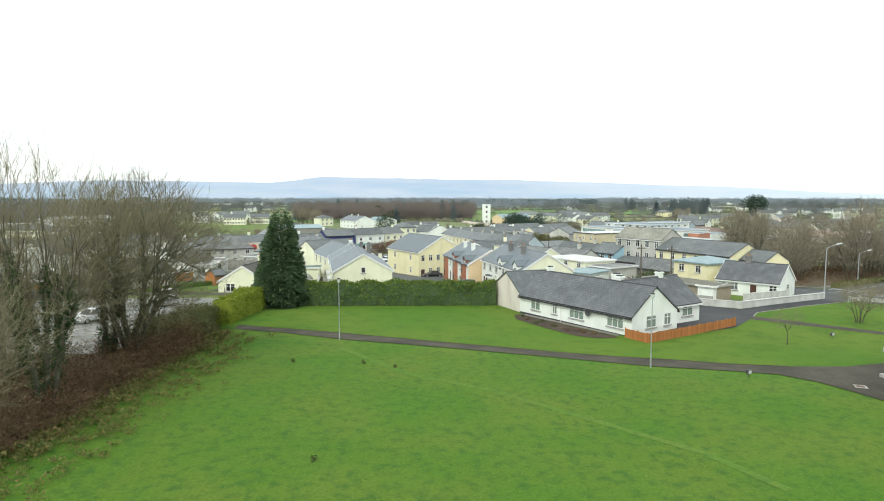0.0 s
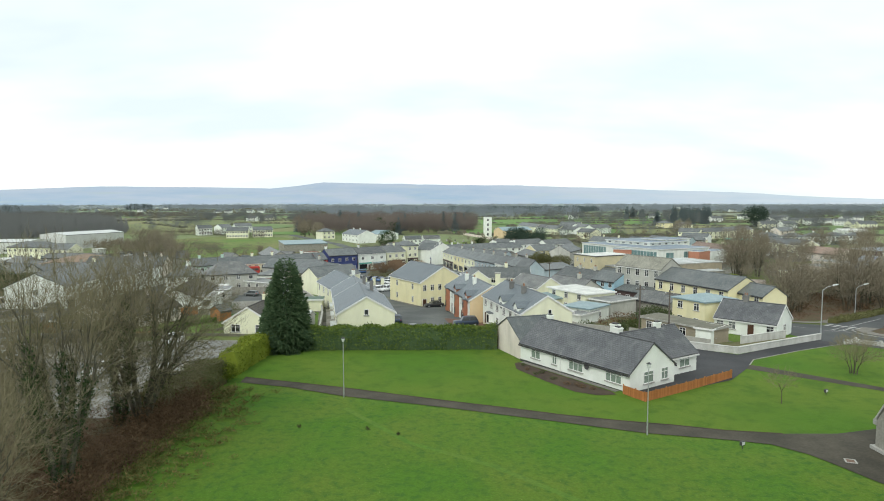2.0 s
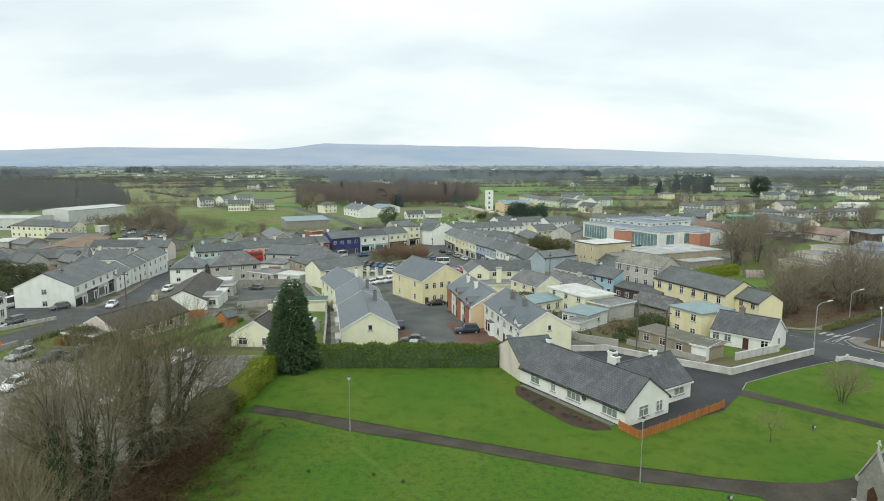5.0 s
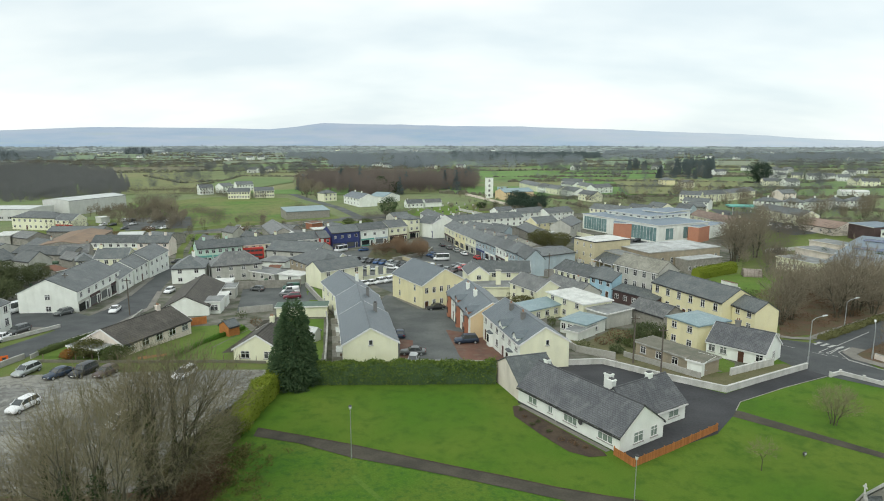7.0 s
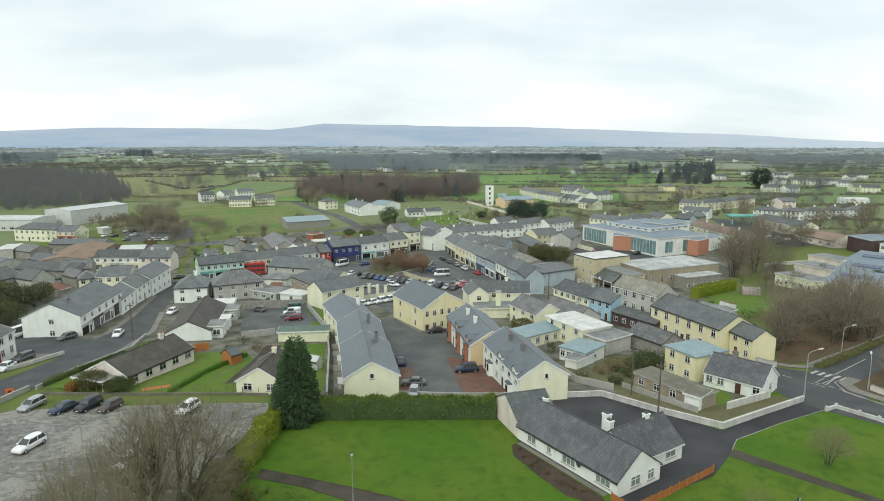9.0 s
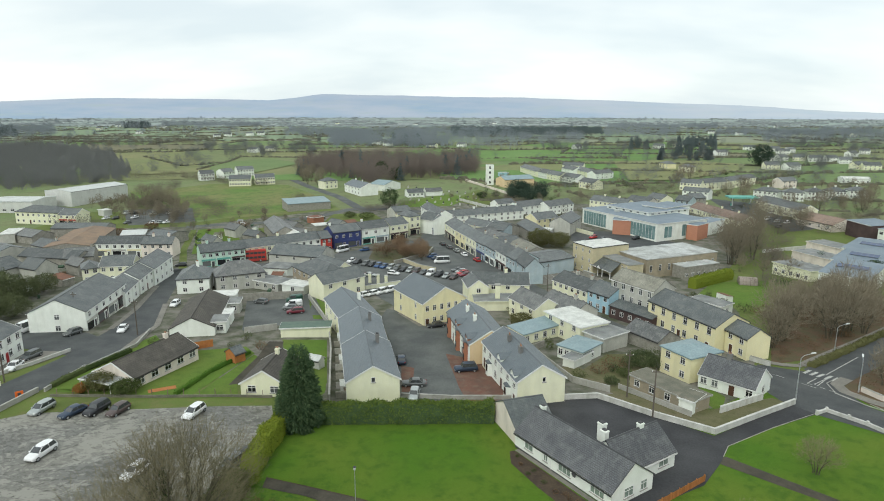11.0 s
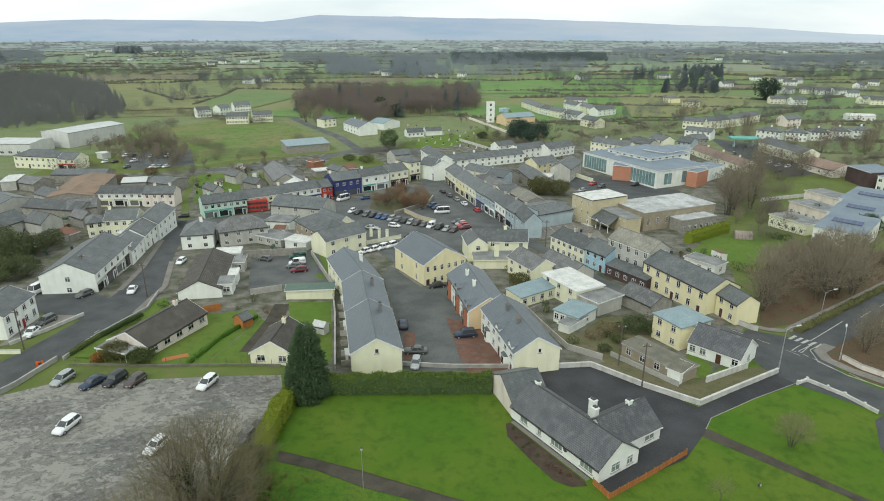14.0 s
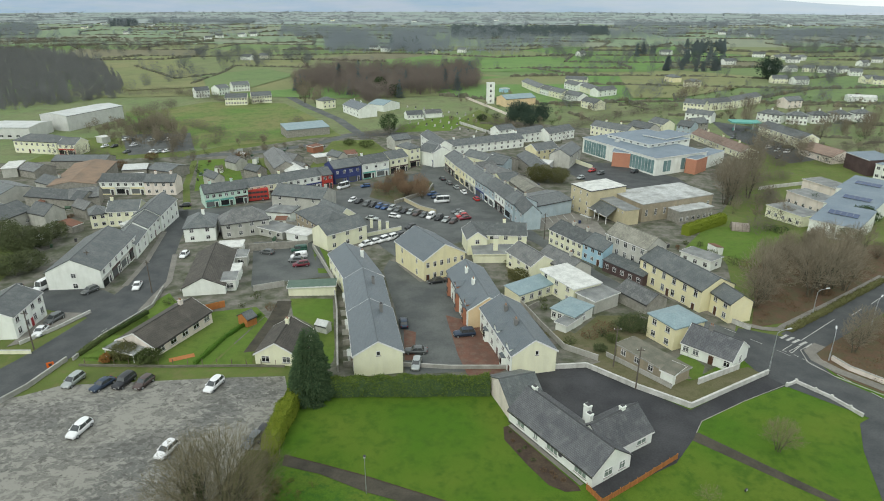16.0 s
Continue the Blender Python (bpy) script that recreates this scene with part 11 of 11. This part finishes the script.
# ---- porch, flue, pillars, carport and yard partitions ----
def canopy_porch(x, y, rot, w, d):
    """A lean-to slate roof against a wall, with a small white pediment over four posts."""
    root = thing("porch", on_ground(x, y, rot), "dark slate porch with white posts at the parish hall", "porch")
    g = Geo()
    slope(g, [(-w / 2, -d, 3.0), (w / 2, -d, 3.0), (w / 2 - 1.2, 0, 5.3), (-w / 2 + 1.2, 0, 5.3)], 0.16)
    part("roof", g, SLATE_GREY, root)
    part("fascia", Geo().box(-w / 2, w / 2, -d - 0.05, -d, 2.72, 2.96), WHITE_PAINT, root)
    g = Geo()
    for s in (-1, 1):
        slope(g, [(s * 1.5, -d - 0.6, 3.0), (s * 1.5, -d + 1.9, 3.0), (0, -d + 1.9, 4.25), (0, -d - 0.6, 4.25)], 0.12)
    part("pediment_roof", g, SLATE_GREY, root)
    part("pediment", Geo().prism([(-1.25, 2.9), (1.25, 2.9), (0, 4.0)], -d - 0.5, -d - 0.42, "y"), WHITE_PAINT, root, "white boarded pediment")
    for q in (-0.46, -0.1, 0.1, 0.46):
        part("post", Geo().tube((q * w, -d + 0.15, -0.4), (q * w, -d + 0.15, 2.75), 0.14, 0.12, 8), WHITE_PAINT, root)


canopy_porch(55.1, 198.3, -69.5, 12.0, 4.6)
for ob in [o for o in scene.objects if o.get("label") == "cream low wing with flat roof and tall square flue"]:
    flue = part("flue", Geo().box(-0.1, 1.1, -1.2, 0.0, 2.7, 6.4), WALLS["cream"], ob, "tall square cream flue")
    part("flue_cap", Geo().box(-0.25, 1.25, -1.35, 0.15, 6.402, 6.65), CONCRETE, flue)
for x, y in ((-23.7, 186.3), (-20.9, 184.6), (-18.3, 183.2)):
    pl = thing("gate_pillar", on_ground(x, y, 36), "tall round cream gate pillar by the square", "pillar", "gate pillars")
    part("shaft", Geo().tube((0, 0, -0.3), (0, 0, 3.0), 0.5, 0.48, 14), WALLS["cream"], pl)
    part("cap", Geo().tube((0, 0, 3.0), (0, 0, 3.2), 0.58, 0.5, 14), WALL_CAP, pl)
for ob in [o for o in scene.objects if o.get("label") == "long cream bungalow with brown tiled roof and carport"]:
    cp = part("carport_roof", Geo().box(-4.6, 2.6, -11.4, -8.25, 2.35, 2.55), FELT, ob, "flat grey carport roof")
    part("fascia", Geo().box(-4.65, 2.65, -11.46, -11.41, 2.28, 2.6).box(2.605, 2.65, -11.4, -8.25, 2.28, 2.6), WHITE_PAINT, cp)
    for px, py in ((-4.4, -11.2), (2.4, -11.2), (-1.0, -11.2)):
        part("post", Geo().box(px - 0.06, px + 0.06, py - 0.06, py + 0.06, -0.4, 2.34), WHITE_PAINT, cp)
    add_window(ob, pose(2.9, -8.2, 0.9), 1.5, 1.3, 1, True)
for i, (x, y) in enumerate(((-19.0, 97.6), (-19.7, 101.8), (-20.5, 106.3), (-21.4, 110.9), (-22.2, 115.6), (-23.2, 120.4), (-24.2, 125.2))):
    wall_line("yard_wall", [(x, y), (x + 2.2, y + 0.45)], 1.3, 0.16, CONCRETE if i % 2 else WALLS["stone"], "low block wall between terrace yards")
    if i % 3 == 0:
        lean_to(x + 1.4, y + 2.2, 11, 1.8, 1.5, 1.8, WALLS["cladding"], METAL_PALE)
    else:
        wheelie_bin(x + 1.2, y + 1.5, 11 * i, (BIN_BLUE, TANK_GREEN, DARK_PAINT)[i % 3])
shrub("shrub", -25.7, 70.3, 1.9, 2.6, HEDGE_GOLD, "rounded yellow-green conifer at the hedge end", 2600, 0.26, 131, "shrub")
for i, (x, y, r, h) in enumerate(((41.6, 112.4, 2.6, 2.8), (44.0, 114.6, 2.2, 2.2), (36.4, 113.6, 2.4, 2.2), (34.2, 108.6, 1.8, 1.6), (30.6, 104.6, 1.6, 1.5))):
    shrub("shrub", x, y, r, h, (HEDGE_LEAF_DULL, SHRUB)[i % 2], "overgrown green bush in the back gardens", 900, 0.26, 140 + i, "shrub")


# ---- fence posts, hedges and thickets round the town ----
fence = thing("wire_fence", on_ground(-67.5, 97.6), "grey wooden posts of a wire fence above the car park", "fence", kind="structure")
for i in range(14):
    px, py = -67.5 + 2.75 * i, 97.6 + 0.02 * i
    part("post", Geo().box(px + 67.45, px + 67.55, py - 97.65, py - 97.55, ground_z(px, py) - ground_z(-67.5, 97.6) - 0.2, ground_z(px, py) - ground_z(-67.5, 97.6) + 1.15), FENCE_GREY, fence)
BRUSH_LINES = [[(-185.5, 356.2), (-166.4, 341.2), (-148.3, 327.1), (-131.7, 300.3)], [(-161.0, 356.5), (-147.8, 360.6), (-121.7, 338.0)], [(-189.7, 295.4), (-170.2, 290.0), (-156.6, 287.4)], [(-74.5, 351.7), (-81.4, 361.3), (-92.6, 373.2)], [(-129.0, 282.4), (-120.1, 279.9)], [(112.2, 253.1), (125.6, 264.4), (139.5, 270.4), (156.6, 276.6)], [(105.9, 225.4), (108.8, 215.9), (114.0, 208.2), (122.0, 212.2)], [(124.4, 237.2), (120.4, 222.7), (117.0, 208.3)], [(136.3, 282.7), (154.1, 292.1), (171.2, 293.7)], [(193.6, 303.9), (215.5, 311.6), (229.9, 324.6)], [(-239.9, 471.7), (-214.2, 489.3), (-188.3, 472.8), (-156.7, 447.5), (-122.2, 438.5)], [(-197.8, 396.9), (-190.0, 416.9), (-183.0, 432.6)], [(110.0, 231.5), (124.5, 244.1), (146.2, 255.1)], [(121.8, 271.6), (144.3, 282.0), (164.3, 280.2), (182.8, 276.4)], [(95.7, 181.4), (107.7, 189.6), (113.3, 184.7)], [(68.1, 355.5), (87.8, 371.7), (119.8, 402.4), (155.2, 421.1)], [(20.8, 382.5), (30.3, 370.8), (44.6, 349.0), (63.4, 328.9)], [(112.7, 313.7), (130.1, 314.0), (144.4, 306.8)], [(-131.8, 310.0), (-110.2, 323.4), (-93.8, 329.2)], [(-45.1, 327.2), (-28.4, 344.8), (-16.4, 360.4)]]
wood("thicket", [q for i, a in enumerate(BRUSH_LINES) for q in along(a, 2.0, 1.4, 70 + i)], WOOD_BROWN, "brown leafless thickets and rough hedges at the town's edge", 5.6, 200, 71, 0.62, 0.5, category="bushes", thin=0.5)
TREE_LINES = [[(255.9, 487.5), (304.5, 520.6), (344.9, 504.8)], [(155.9, 434.4), (178.0, 421.5), (216.9, 440.2)], [(144.6, 314.2), (178.7, 330.7), (192.3, 345.4)], [(131.1, 458.1), (169.9, 517.5), (191.2, 554.6)], [(244.4, 447.9), (279.8, 461.0), (301.4, 437.2)], [(200.9, 338.1), (233.1, 361.2), (258.1, 369.6)], [(81.6, 433.0), (92.7, 411.6), (112.9, 433.6)], [(330.0, 648.7), (397.5, 677.9), (439.8, 651.7)], [(-249.0, 507.7), (-238.3, 585.4), (-239.1, 608.3)]]
wood("estate_trees", [q for i, a in enumerate(TREE_LINES) for q in along(a, 9, 3.0, 80 + i)], WOOD_LIGHT_HAZE, "leafless grey trees between the estates", 9.5, 300, 72, 0.4, 0.42, 1.1, thin=0.45)
for i, (x, y) in enumerate([(100.5, 204.5), (116.0, 227.7), (112.2, 210.7), (121.7, 223.1), (103.0, 194.1), (113.9, 196.2), (118.0, 239.8), (122.9, 262.1), (115.3, 204.7), (131.5, 262.2)]):
    plant(mini[i % 3], "bare_tree", x, y, 83 * i, 1.0 + 0.12 * (i % 3), "leafless tree before the school", group="trees before the school")


# ---- plots, hedges and garden trees round the estates ----
rng_p = np.random.default_rng(5)
plots = []
for i in range(46):
    x, y = rng_p.uniform(20, 330), rng_p.uniform(305, 470)
    a = radians(float(rng_p.choice((20, -15, 75, 110))))
    L = 14 + 24 * rng_p.random()
    p, q = (x, y), (x + L * math.cos(a), y + L * math.sin(a))
    if all(clear(p[0] + (q[0] - p[0]) * f, p[1] + (q[1] - p[1]) * f, 1.5) for f in (0, 0.2, 0.4, 0.6, 0.8, 1)):
        plots.append((p, q))
hedge_lines("garden_hedge", plots, HEDGE_BANK, "dark clipped hedges round the estate gardens", 1.5, 1.3, 1.5, 41)
garden = [s for s in scatter(ESTATE_AREA, 13, 44) if clear(*s, 2.5)]
for i, (x, y) in enumerate(garden[::2][:110]):
    plant(mini[i % 3], "bare_tree", x, y, 67 * i, 0.7 + 0.4 * ((i * 3) % 5) / 5, "small leafless garden tree among the estates", group="garden trees")
wood("garden_bushes", garden[1::2], HEDGE_LEAF_DULL, "dull green garden bushes among the estates", 2.6, 300, 46, 0.6, 0.5, category="bushes")
west = [s for s in scatter(WEST_AREA, 11, 47) if clear(*s, 2.0)]
for i, (x, y) in enumerate(west[::2][:45]):
    plant(mini[i % 3], "bare_tree", x, y, 47 * i, 0.65 + 0.3 * ((i * 3) % 5) / 5, "small leafless tree in the old yards", group="garden trees")
wood("garden_bushes", west[1::2], HEDGE_LEAF_DULL, "overgrown bushes in the old yards and gardens", 2.2, 300, 49, 0.65, 0.5, category="bushes")


def gravestone(x, y, rot, h):
    root = thing("gravestone", on_ground(x, y, rot), "grey stone grave marker in the churchyard", "gravestone", "gravestones")
    part("slab", Geo().prism([(-0.4, 0.2), (0.4, 0.2), (0.4, h - 0.25), (0.2, h), (-0.2, h), (-0.4, h - 0.25)], -0.08, 0.08, "y"), (CONCRETE, WALL_CAP, DARK_PAINT)[int(h * 50) % 3], root)
    part("kerb", Geo().box(-0.5, 0.5, -1.9, 0.15, -0.2, 0.2), CONCRETE, root)


for i, (x, y) in enumerate(GRAVES):
    if clear(x, y):
        gravestone(x, y, -8 + 5 * math.sin(i * 2.3), 1.1 + 0.35 * ((i * 7) % 5) / 5)
